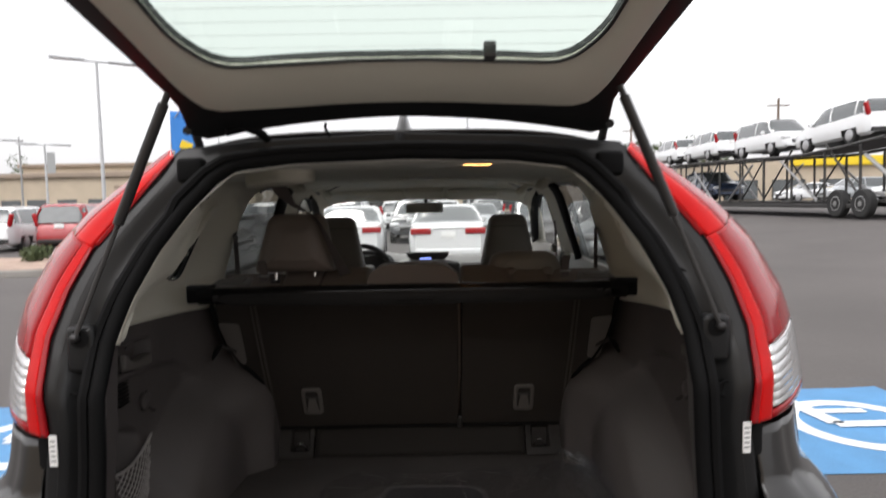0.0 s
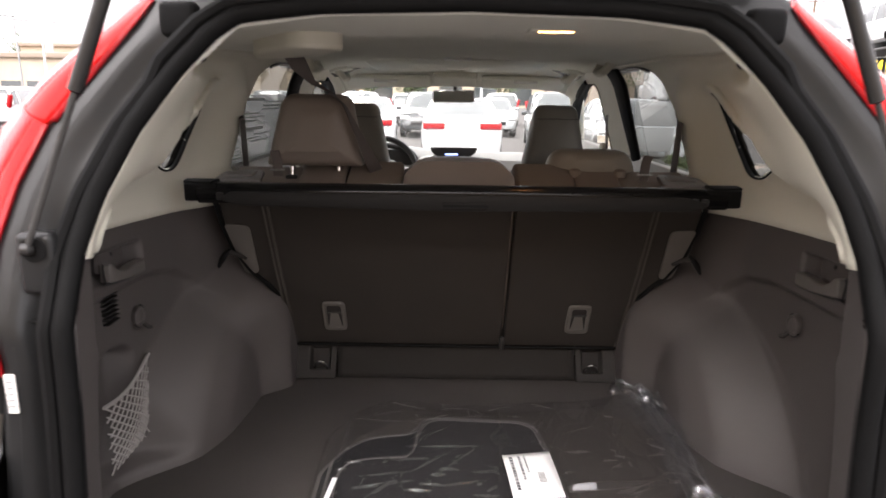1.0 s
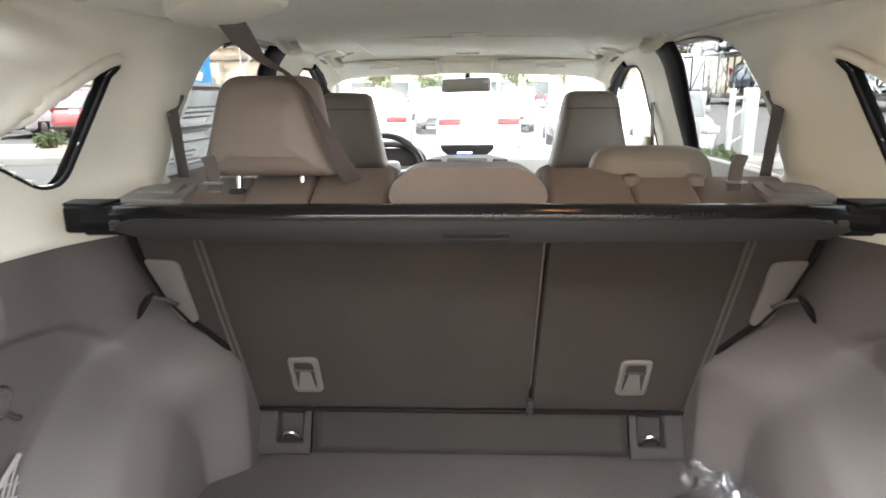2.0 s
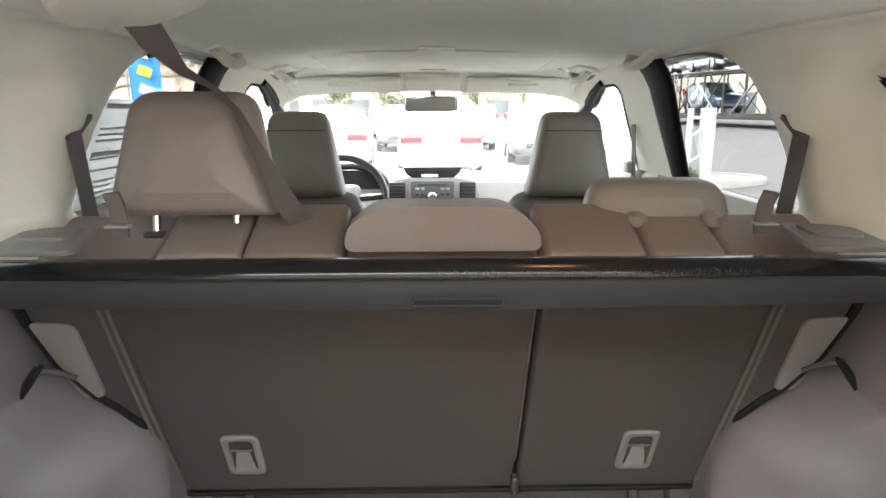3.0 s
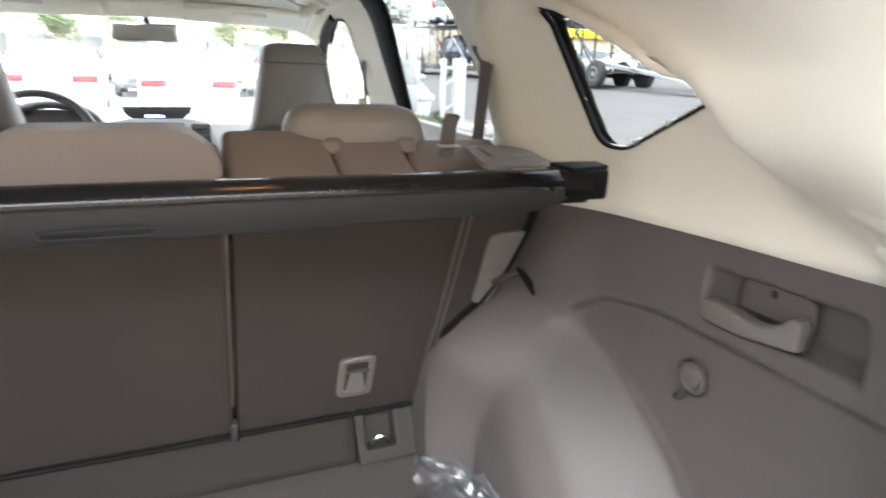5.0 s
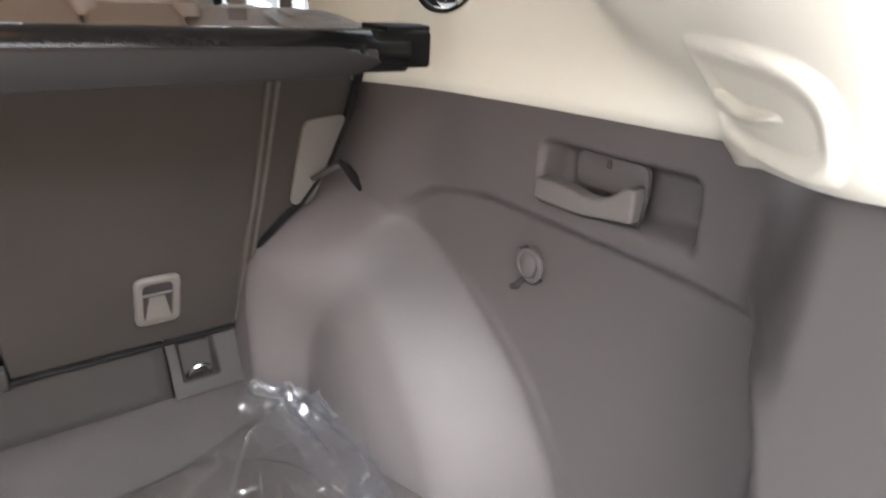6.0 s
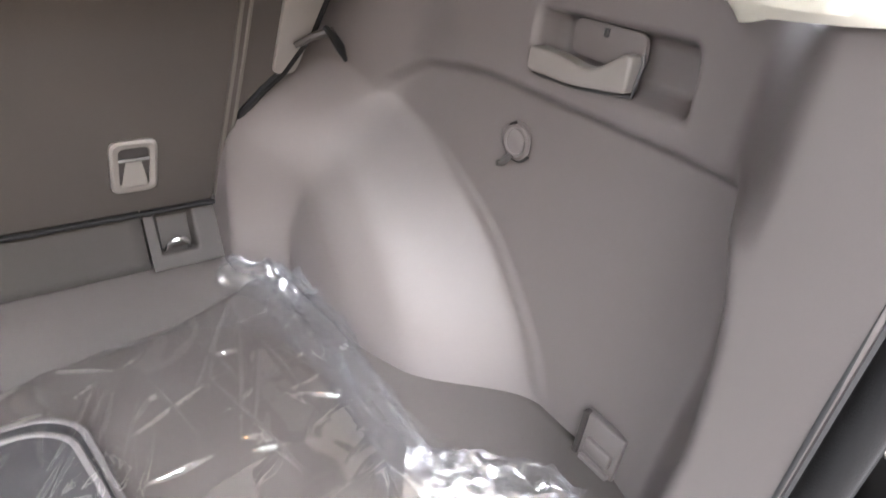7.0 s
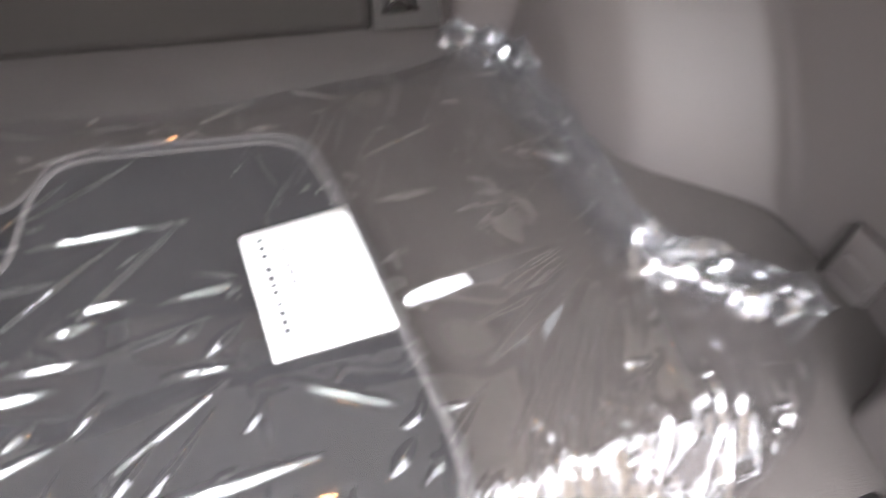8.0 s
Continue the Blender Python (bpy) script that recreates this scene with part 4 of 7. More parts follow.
# leather top of the backrest, section by section
for x0, x1, z1 in ((-0.408, -0.290, 1.308), (-0.289, -0.146, 1.306), (0.139, 0.292, 1.306), (0.293, 0.406, 1.306)):
    cushion("backrest_cushion", x0, x1, 0.84, z1 + 0.004, 2.058, 0.15, 0.014, rear_seat, LEATHER, "taupe leather backrest section")
cushion("centre_cushion", -0.146, 0.136, 0.84, 1.294, 2.040, 0.15, 0.014, rear_seat, LEATHER, "taupe leather centre backrest")
for sgn in (1, -1):
    cushion("side_bolster", *sorted((sgn * 0.405, sgn * 0.585)), 0.84, 1.296, 2.053, 0.14, 0.016, rear_seat, LEATHER, "taupe leather side bolster")
    # latch tower with the release button
    base = part("seat_release", plate(rounded([(sgn * 0.462, 1.805), (sgn * 0.575, 1.805), (sgn * 0.585, 1.91), (sgn * 0.492, 1.945)], 0.02, 4), 0.008, lambda u, v, w: (u, v, 1.286 + w + (v - 1.805) * 0.06), 0.005), PANEL, rear_seat, "taupe plastic seat release tower")
    part("release_button", plate(rounded([(sgn * 0.492, 1.845), (sgn * 0.560, 1.845), (sgn * 0.558, 1.90), (sgn * 0.500, 1.915)], 0.012, 4), 0.005, lambda u, v, w: (u, v, 1.294 + w + (v - 1.805) * 0.06), 0.004), PANEL, base, "flat release button")
    # belt keeper
    keeper = part("belt_keeper", strap([(sgn * 0.449, 1.905, 1.290), (sgn * 0.449, 1.905, 1.315), (sgn * 0.450, 1.903, 1.335), (sgn * 0.453, 1.897, 1.352)], 0.022, 0.005, (1, 0, 0)), WEB, rear_seat, "upright dark webbing belt keeper")
    part("keeper_foot", rbox(sgn * 0.449, 1.900, 1.306, 0.034, 0.016, 0.004, 0.002), SILVER, keeper, "bright metal keeper plate")
part("seat_cushion", rbox(0, 2.42, 0.78, 1.16, 0.52, 0.16, 0.05, 4), LEATHER, rear_seat, "taupe leather seat base")


def corners(points, radii, n=8):
    """A closed outline with a radius for each corner."""
    out = []
    k = len(points)
    for i in range(k):
        p, a, b = (Vector(points[j % k]) for j in (i, i - 1, i + 1))
        rr = min(radii[i], (a - p).length * 0.48, (b - p).length * 0.48)
        s, e = p + (a - p).normalized() * rr, p + (b - p).normalized() * rr
        for t in span(0, 1, n):
            q = s * (1 - t) ** 2 + p * 2 * t * (1 - t) + e * t * t
            out.append((q.x, q.y))
    return out


def pillow(outline, deep, r, put, rings=5):
    """A padded piece with a given outline (u, w): rounded rims, slightly domed faces."""
    n = len(outline)
    cu, cw = sum(p[0] for p in outline) / n, sum(p[1] for p in outline) / n
    size = min(max(abs(p[0] - cu) for p in outline), max(abs(p[1] - cw) for p in outline))
    steps = [(r * (1 - math.cos(a)), deep / 2 - r + r * math.sin(a)) for a in span(0, math.pi / 2, rings + 1)]
    steps += [(size * f, deep / 2 + 0.05 * deep * f) for f in (0.45, 0.7, 0.9)]
    bm = bmesh.new()
    rows = []
    for s in (-1, 1):
        col = []
        for inset, d in steps:
            k = 1 - inset / size
            col.append([bm.verts.new(put(cu + (u - cu) * k, cw + (w - cw) * k, s * d)) for u, w in outline])
        rows.append(col)
    for col in rows:
        for a, b in zip(col, col[1:]):
            for i in range(n):
                bm.faces.new((a[i], a[(i + 1) % n], b[(i + 1) % n], b[i]))
        bm.faces.new(col[-1])
    for i in range(n):
        bm.faces.new((rows[0][0][i], rows[0][0][(i + 1) % n], rows[1][0][(i + 1) % n], rows[1][0][i]))
    return bm


def headrest(parent, x0, x1, xa, xb, z0, z1, y, deep, label, material, lean=0.10, r=0.03, posts=None, soft=0.05, foot=0.02):
    """A padded trapezoid, wide at the foot (x0, x1) and narrow at the top (xa, xb)."""
    ol = corners([(x0, z0), (x1, z0), (xb, z1), (xa, z1)], (foot, foot, soft, soft))
    hr = part("headrest", pillow(ol, deep, min(0.04, deep * 0.42), lambda u, w, d: Vector((u, y + d + lean * (w - (z0 + z1) / 2), w))), material, parent, label, angle=50)
    for px in posts or ():
        part("headrest_post", tube([(px, y - 0.01, z0 - 0.045), (px, y, z0 + 0.02)], 0.0065, 10), CHROME, hr, "chrome headrest post")
        part("post_collar", rbox(px, y - 0.012, z0 - 0.030, 0.030, 0.026, 0.012, 0.005), BLACK, hr)
    return hr


headrest(rear_seat, -0.492, -0.244, -0.446, -0.276, 1.310, 1.488, 1.985, 0.10, "raised taupe leather headrest on chrome posts", LEATHER, posts=(-0.432, -0.312), soft=0.034, foot=0.012)
# lowered headrest and the centre one
headrest(rear_seat, 0.226, 0.468, 0.238, 0.452, 1.262, 1.354, 2.05, 0.11, "lowered taupe leather headrest", GREYLEATHER)
for px in (0.296, 0.412):
    part("headrest_guide", lathe([(0.017, -0.012), (0.016, 0.004), (0.010, 0.009), (0.0001, 0.010)], 16, lambda x, y, h: (px + x, 1.985 + y * 0.8, 1.300 + h)), LEATHER, rear_seat, "plastic headrest guide")
cen = rounded([(-0.141, 1.272), (-0.136, 1.306), (-0.098, 1.335), (0.088, 1.335), (0.128, 1.303), (0.133, 1.272)], 0.03, 5)
part("headrest", plate(cen, 0.10, lambda u, v, w: (u, 1.885 + w + (v - 1.27) * -0.2, v), 0.012, seg=4), LEATHER, rear_seat, "low taupe leather centre headrest", angle=50)

# side buckle loops beside the backrest
for side in (1, -1):
    hook = part("seat_hook", tube([(side * 0.580, 1.900, 1.104), (side * 0.588, 1.892, 1.094), (side * 0.598, 1.887, 1.078), (side * 0.606, 1.884, 1.060)], [0.005, 0.011, 0.012, 0.005], 10, flat=0.5), RUBBER, rear_seat, "black strap end beside the backrest")
    part("hook_arm", tube([(side * 0.592, 1.896, 1.097), (side * 0.580, 1.900, 1.095), (side * 0.564, 1.908, 1.088), (side * 0.546, 1.920, 1.074)], [0.007, 0.0065, 0.0055, 0.004], 8), DTRIM, hook, "taupe latch lever")

# ---- belts ----
belt = thing("centre_seat_belt", (-0.42, 1.90, 1.60), "grey taupe seat belt hanging from the roof to the rear seat", "seat belt")
bm = strap([(-0.420, 1.93, 1.600), (-0.395, 1.945, 1.555), (-0.366, 1.96, 1.515), (-0.325, 1.962, 1.492), (-0.285, 1.925, 1.462), (-0.252, 1.920, 1.395), (-0.224, 1.940, 1.325), (-0.216, 1.985, 1.295), (-0.20, 2.05, 1.25)], [0.046, 0.040, 0.028, 0.020, 0.022, 0.030, 0.034, 0.034, 0.034], 0.0016, [(1, 0, 0.4), (0.9, 0.3, 0.4), (0.35, 1, 0.2), (0.1, 1, 0.1), (0.15, 1, 0), (0.45, 1, 0), (0.7, 0.8, 0), (0.8, 0.7, 0), (0.8, 0.7, 0)])
part("webbing", bm, WEB, belt, "taupe grey belt webbing", angle=60)
guide = rounded([(-0.50, 1.93), (-0.45, 1.965), (-0.38, 1.945), (-0.26, 1.79), (-0.25, 1.70), (-0.33, 1.66), (-0.46, 1.80)], 0.04, 5)
part("roof_guide", plate(guide, 0.035, lambda u, v, w: (u, v, 1.609 - w - 0.05 * max(0, -u - 0.35)), 0.012, seg=4), BEIGE, belt, "beige plastic belt outlet in the roof", angle=50)
for side in (1, -1):
    b = thing("side_seat_belt", (side * 0.575, 2.03, 1.42), "grey taupe seat belt on the rear pillar", "seat belt", "rear side belts")
    part("webbing", strap([(side * 0.578, 2.052, 1.420), (side * 0.582, 2.068, 1.36), (side * 0.586, 2.088, 1.28), (side * 0.588, 2.10, 1.22)], 0.044, 0.0018, (0, 1, 0.2)), WEB, b, "taupe grey webbing")
    part("belt_anchor", strap([(side * 0.600, 2.15, 1.452), (side * 0.586, 2.085, 1.428), (side * 0.577, 2.032, 1.419)], 0.007, 0.006, (0, 0, 1)), WEB, b, "dark plastic belt loop")
    b2 = thing("front_seat_belt", (side * 0.62, 3.02, 1.40), "grey seat belt on the middle pillar", "seat belt", "front belts")
    part("webbing", strap([(side * 0.63, 3.03, 1.42), (side * 0.635, 3.02, 1.30), (side * 0.635, 3.0, 1.05)], 0.04, 0.002, (0, 1, 0)), WEB, b2)
    part("belt_anchor", rbox(side * 0.628, 3.05, 1.285, 0.025, 0.05, 0.04, 0.01), BEIGE, b2, "beige belt loop")

# ---- retracted load cover across the seat back ----
cover = thing("load_cover", (0, 1.77, 1.25), "black retracted load cover across the rear seat back", "cargo cover")
prof = [(1.726, 1.256), (1.722, 1.270), (1.724, 1.282), (1.730, 1.290), (1.740, 1.2945), (1.752, 1.2945), (1.760, 1.288), (1.764, 1.276), (1.764, 1.258), (1.758, 1.250), (1.734, 1.250)]
bm = bmesh.new()
rows = [[bm.verts.new((x, y, z + 0.0015 * math.cos(x * 2.2))) for y, z in prof] for x in span(-0.58, 0.58, 40)]
for a, b in zip(rows, rows[1:]):
    for k in range(len(prof)):
        bm.faces.new((a[k], a[(k + 1) % len(prof)], b[(k + 1) % len(prof)], b[k]))
part("housing", bm, GLOSSBLACK, cover, "glossy black roller housing")
for side in (1, -1):
    cap = part("end_cap", rbox(side * 0.572, 1.748, 1.275, 0.074, 0.046, 0.040, 0.005), RUBBER, cover, "stepped black end cap")
    part("cap_top", plate([(side * 0.548, 1.722), (side * 0.612, 1.735), (side * 0.618, 1.770), (side * 0.545, 1.774)], 0.006, lambda u, v, w: (u, v, 1.294 + w), 0.002), RUBBER, cap)
    for k in range(3):
        part("cap_step", rbox(side * (0.528 - 0.022 * k), 1.722, 1.268, 0.016, 0.008, 0.016, 0.003), BLACK, cap)
flap = rounded([(-0.505, 1.280), (0.487, 1.280), (0.537, 1.266), (0.50, 1.250), (0.0, 1.243), (-0.48, 1.250), (-0.528, 1.264)], 0.012, 4)
fl = part("pull_flap", plate(flap, 0.008, lambda u, v, w: (u, 1.722 - w - 0.010 * math.cos((v - 1.265) * 60), v), 0.003), COVERFLAP, cover, "dark grey vinyl pull flap", angle=50)
slot = rounded([(-0.042, 1.2605), (0.057, 1.2605), (0.057, 1.2525), (-0.042, 1.2525)], 0.004, 4)
part("pull_handle", plate(slot, 0.004, lambda u, v, w: (u, 1.7055 - w, v), 0.0015), RUBBER, fl, "black slot handle")
sl2 = [(u, 1.7025, v) for u, v in slot]
part("handle_rim", tube(sl2 + sl2[:1], 0.0016, 6, cap=False), COVERFLAP, fl)


# ---- front row ----
def front_seat(sx):
    s = thing("front_car_seat", (sx, 2.95, 0.40), "grey beige leather front seat", "car seat", "front seats")
    headrest(s, sx - 0.126, sx + 0.124, sx - 0.078, sx + 0.076, 1.222, 1.459, 2.83, 0.12, "grey beige leather headrest", GREYLEATHER, lean=0.06, soft=0.035)
    part("headrest_seam", strap([(sx - 0.080, 2.7705, 1.408), (sx, 2.7645, 1.409), (sx + 0.080, 2.7705, 1.408)], 0.003, 0.002, (0, 0, 1)), WEB, s)
    us, vs = span(-1, 1, 21), span(0, 1, 21)

    def back_fn(u, v, d):
        half = lerp(0.25, 0.215, v) - 0.05 * max(0, v - 0.8) * 5 * abs(u) ** 3
        z = lerp(0.55, 1.235, v) - 0.05 * abs(u) ** 4 * ss((v - 0.7) / 0.3)
        return (sx + half * u, lerp(3.22, 2.86, v) + d * 0.075 * (1 - abs(u) ** 6) ** 0.5 * (1 - abs(2 * v - 1) ** 10) ** 0.5, z)
    bm = bmesh.new()
    for d in (-1, 1):
        rows = [[bm.verts.new(back_fn(u, v, d)) for v in vs] for u in us]
        for a, b in zip(rows, rows[1:]):
            for k in range(20):
                bm.faces.new((a[k], b[k], b[k + 1], a[k + 1]))
    bmesh.ops.remove_doubles(bm, verts=bm.verts, dist=2e-4)
    part("backrest", bm, GREYLEATHER, s, "grey beige leather backrest", angle=70)
    part("seat_base", rbox(sx, 3.40, 0.62, 0.50, 0.52, 0.18, 0.05, 4), GREYLEATHER, s)


front_seat(0.381)
front_seat(-0.381)

dash = thing("dashboard", (0, 4.05, 1.0), "grey dashboard with dark display and round air vents", "dashboard")
RADIO = mat("radio_grey", (0.10, 0.102, 0.105), 0.35, var=0.06, bump=0.05)
DPAL = mat("dash_fascia", (0.34, 0.335, 0.325), 0.5, var=0.06, fine=900, bump=0.15)


def dash_fn(u, v):
    x = lerp(-0.70, 0.70, u)
    y = tab(v, [(0, 3.90), (0.25, 3.87), (0.45, 3.88), (0.6, 3.94), (1.0, 4.36)])
    z = tab(v, [(0, 0.80), (0.25, 0.95), (0.45, 1.14), (0.6, 1.185), (1.0, 1.10)])
    hump = 0.04 * math.exp(-((x + 0.37) / 0.17) ** 2) + 0.012 * math.exp(-(x / 0.2) ** 2)
    return (x, y + 0.05 * abs(x) ** 2, z + hump * ss((v - 0.3) / 0.2) * ss((1.0 - v) / 0.2))


part("dash_body", surf(dash_fn, span(0, 1, 60), span(0, 1, 30)), DPAL, dash, "pale grey dashboard body")
fas = rounded([(-0.225, 1.055), (-0.200, 1.150), (-0.13, 1.165), (0.13, 1.165), (0.200, 1.150), (0.225, 1.055), (0.17, 0.93), (-0.17, 0.93)], 0.02, 4)
part("centre_fascia", plate(fas, 0.05, lambda u, v, w: (u, 3.90 - w, v), 0.008), SILVER, dash, "silver centre fascia")
dsp = rounded([(-0.134, 1.213), (0.134, 1.213), (0.125, 1.186), (0.092, 1.160), (-0.092, 1.160), (-0.125, 1.186)], 0.008, 3)
part("display_hood", plate(dsp, 0.03, lambda u, v, w: (u, 3.885 - w, v), 0.004), BLACK, dash, "black multi display hood")
part("display_glow", rbox(-0.012, 3.853, 1.174, 0.07, 0.002, 0.008, 0.0005, 1), SCREEN, dash, "blue lit readout")
rad = rounded([(-0.098, 1.150), (0.098, 1.150), (0.098, 1.035), (-0.098, 1.035)], 0.008, 3)
part("radio_panel", plate(rad, 0.012, lambda u, v, w: (u, 3.852 - w, v), 0.003), RADIO, dash, "silver radio panel")
part("radio_knob", lathe([(0.022, 0), (0.022, 0.014), (0.018, 0.018), (0.0001, 0.018)], 20, lambda x, y, h: (0.0 + x, 3.842 - h, 1.078 + y)), CHROME, dash, "round volume knob")
part("knob_ring", lathe([(0.027, 0), (0.027, 0.006), (0.0001, 0.006)], 20, lambda x, y, h: (0.0 + x, 3.842 - h, 1.078 + y)), BLACK, dash)
part("disc_slot", rbox(0, 3.839, 1.134, 0.13, 0.004, 0.006, 0.001, 1), BLACK, dash)
for bx in (-0.07, -0.045, 0.045, 0.07):
    for bz in (1.062, 1.09, 1.116):
        part("radio_button", rbox(bx, 3.839, bz, 0.018, 0.005, 0.010, 0.002, 1), DPAL if bz > 1.1 else BLACK, dash)
for sgn in (1, -1):
    v = part("air_vent", rbox(sgn * 0.160, 3.850, 1.100, 0.074, 0.02, 0.094, 0.008), BLACK, dash, "black air vent")
    for k in range(5):
        part("vent_slat", rbox(sgn * 0.160, 3.838, 1.066 + k * 0.016, 0.060, 0.006, 0.004, 0.001, 1), DARKSTEEL, v)
hood = [(-0.37 + 0.155 * math.cos(a), 3.86 - 0.02 * math.sin(a), 1.135 + 0.085 * math.sin(a)) for a in span(0, math.pi, 20)]
part("gauge_hood", tube(hood, 0.018, 10), BLACK, dash, "black gauge hood")
part("gauge_face", rbox(-0.37, 3.872, 1.155, 0.28, 0.02, 0.09, 0.02), BLACK, dash, "dark gauges")
wheel = thing("steering_wheel", (-0.375, 3.55, 1.11), "black leather steering wheel behind the dashboard", "steering wheel")
WT = Matrix.Translation((-0.375, 3.55, 1.105)) @ Matrix.Rotation(radians(-22), 4, "X")
rimp = [WT @ Vector((0.182 * math.cos(a), 0, 0.182 * math.sin(a))) for a in span(0, 2 * math.pi, 41)]
part("rim", tube(rimp, 0.0155, 10, cap=False), BLACK, wheel, "black leather rim")
bm = rbox(0, 0, 0, 0.16, 0.05, 0.13, 0.03, 4)
bmesh.ops.transform(bm, matrix=WT, verts=bm.verts)
part("hub", bm, DPAL, wheel, "grey wheel hub")
for a in (0.1, math.pi - 0.1, -math.pi / 2):
    part("spoke", tube([WT @ Vector((0.07 * math.cos(a), 0, 0.07 * math.sin(a))), WT @ Vector((0.178 * math.cos(a), 0, 0.178 * math.sin(a)))], 0.014, 8), BLACK, wheel)

mirror = thing("rear_view_mirror", (0, 3.58, 1.55), "black rear-view mirror hanging from the windscreen", "mirror")
MTURN = Matrix.Rotation(radians(-4), 4, "X") @ Matrix.Rotation(radians(-5), 4, "Z")
part("mirror_shell", rbox(-0.008, 3.585, 1.489, 0.215, 0.03, 0.062, 0.014, 4, MTURN), BLACK, mirror, "black mirror shell")
part("mirror_glass", rbox(-0.0095, 3.568, 1.488, 0.200, 0.003, 0.051, 0.001, 1, MTURN), MIRRORGLASS, mirror, "mirror glass")
part("mirror_arm", tube([(0.0, 3.60, 1.505), (0.0, 3.61, 1.55)], 0.012, 8), BLACK, mirror)

# ---- roof fittings ----
for side in (1, -1):
    for name, hx, hy, hz, wide in (("rear_grab_handle", 0.515, 2.665, 1.602, 0.15), ("front_grab_handle", 0.508, 3.26, 1.588, 0.16)):
        h = thing(name, (side * hx, hy, hz), "pale beige folding roof grab handle", "grab handle", "roof grab handles")
        bm = tube([(side * (hx + 0.01), hy - wide / 2, hz + 0.004), (side * (hx - 0.012), hy - wide / 2 + 0.02, hz - 0.024), (side * (hx - 0.018), hy, hz - 0.030), (side * (hx - 0.012), hy + wide / 2 - 0.02, hz - 0.024), (side * (hx + 0.01), hy + wide / 2, hz + 0.004)], [0.016, 0.015, 0.013, 0.015, 0.016], 12)
        part("grip", bm, BEIGE, h)
        part("handle_base", rbox(side * (hx + 0.002), hy, hz + 0.010, 0.085, wide + 0.09, 0.016, 0.006, 3, Matrix.Rotation(side * 0.25, 4, "Y")), LINER, h, "pale handle base")
        for e in (-1, 1):
            part("mount", rbox(side * (hx + 0.006), hy + e * wide / 2, hz + 0.004, 0.032, 0.035, 0.022, 0.008), BEIGE, h)
    visor = thing("sun_visor", (side * 0.32, 3.45, 1.56), "pale beige folded sun visor with a label", "sun visor", "sun visors")
    part("visor_body", rbox(side * 0.32, 3.43, 1.556, 0.40, 0.10, 0.022, 0.010, 4, Matrix.Rotation(radians(-24), 4, "X")), LINER, visor)
    part("visor_label", rbox(side * 0.33, 3.394, 1.557, 0.11, 0.002, 0.016, 0.0005, 1, Matrix.Rotation(radians(-24), 4, "X")), PAPER, visor, "white warning label")
console = thing("roof_console", (0, 3.40, 1.575), "pale roof console above the mirror", "console")
part("console_body", rbox(-0.004, 3.44, 1.566, 0.21, 0.12, 0.030, 0.010, 4, Matrix.Rotation(radians(-20), 4, "X")), LINER, console)
lamp2 = thing("dome_lamp", (0, 2.79, 1.622), "slim white dome lamp", "lamp")
part("lens", rbox(0, 2.79, 1.622, 0.105, 0.034, 0.012, 0.005), PAPER, lamp2, "milky lens")
shade = thing("sunroof_shade", (0, 3.2, 1.62), "pale sunroof shade panel in the headliner", "sunroof")
oc = rounded([(-0.38, 2.86), (0.38, 2.86), (0.365, 3.40), (0.30, 3.425), (-0.30, 3.425), (-0.365, 3.40)], 0.06, 5)
part("shade_panel", plate(oc, 0.006, lambda u, v, w: (u, v, 1.630 - w - 0.028 * ss((v - 3.1) / 0.35)), 0.002), LINER, shade)
ol = [(u, v, 1.624 - 0.028 * ss((v - 3.1) / 0.35)) for u, v in oc]
part("shade_edge", tube(ol + ol[:1], 0.0022, 6, cap=False), LINER, shade, "raised rim")
part("shade_grip", rbox(0, 3.30, 1.603, 0.09, 0.025, 0.008, 0.003), BEIGE, shade)
cargo = thing("cargo_lamp", (0.175, 1.66, 1.606), "small lit cargo lamp in the headliner", "lamp")
part("lens", rbox(0.175, 1.66, 1.6107, 0.070, 0.024, 0.003, 0.001), AMBER, cargo, "glowing warm lens")
part("bezel", rbox(0.175, 1.66, 1.6125, 0.11, 0.055, 0.006, 0.002), LINER, cargo)

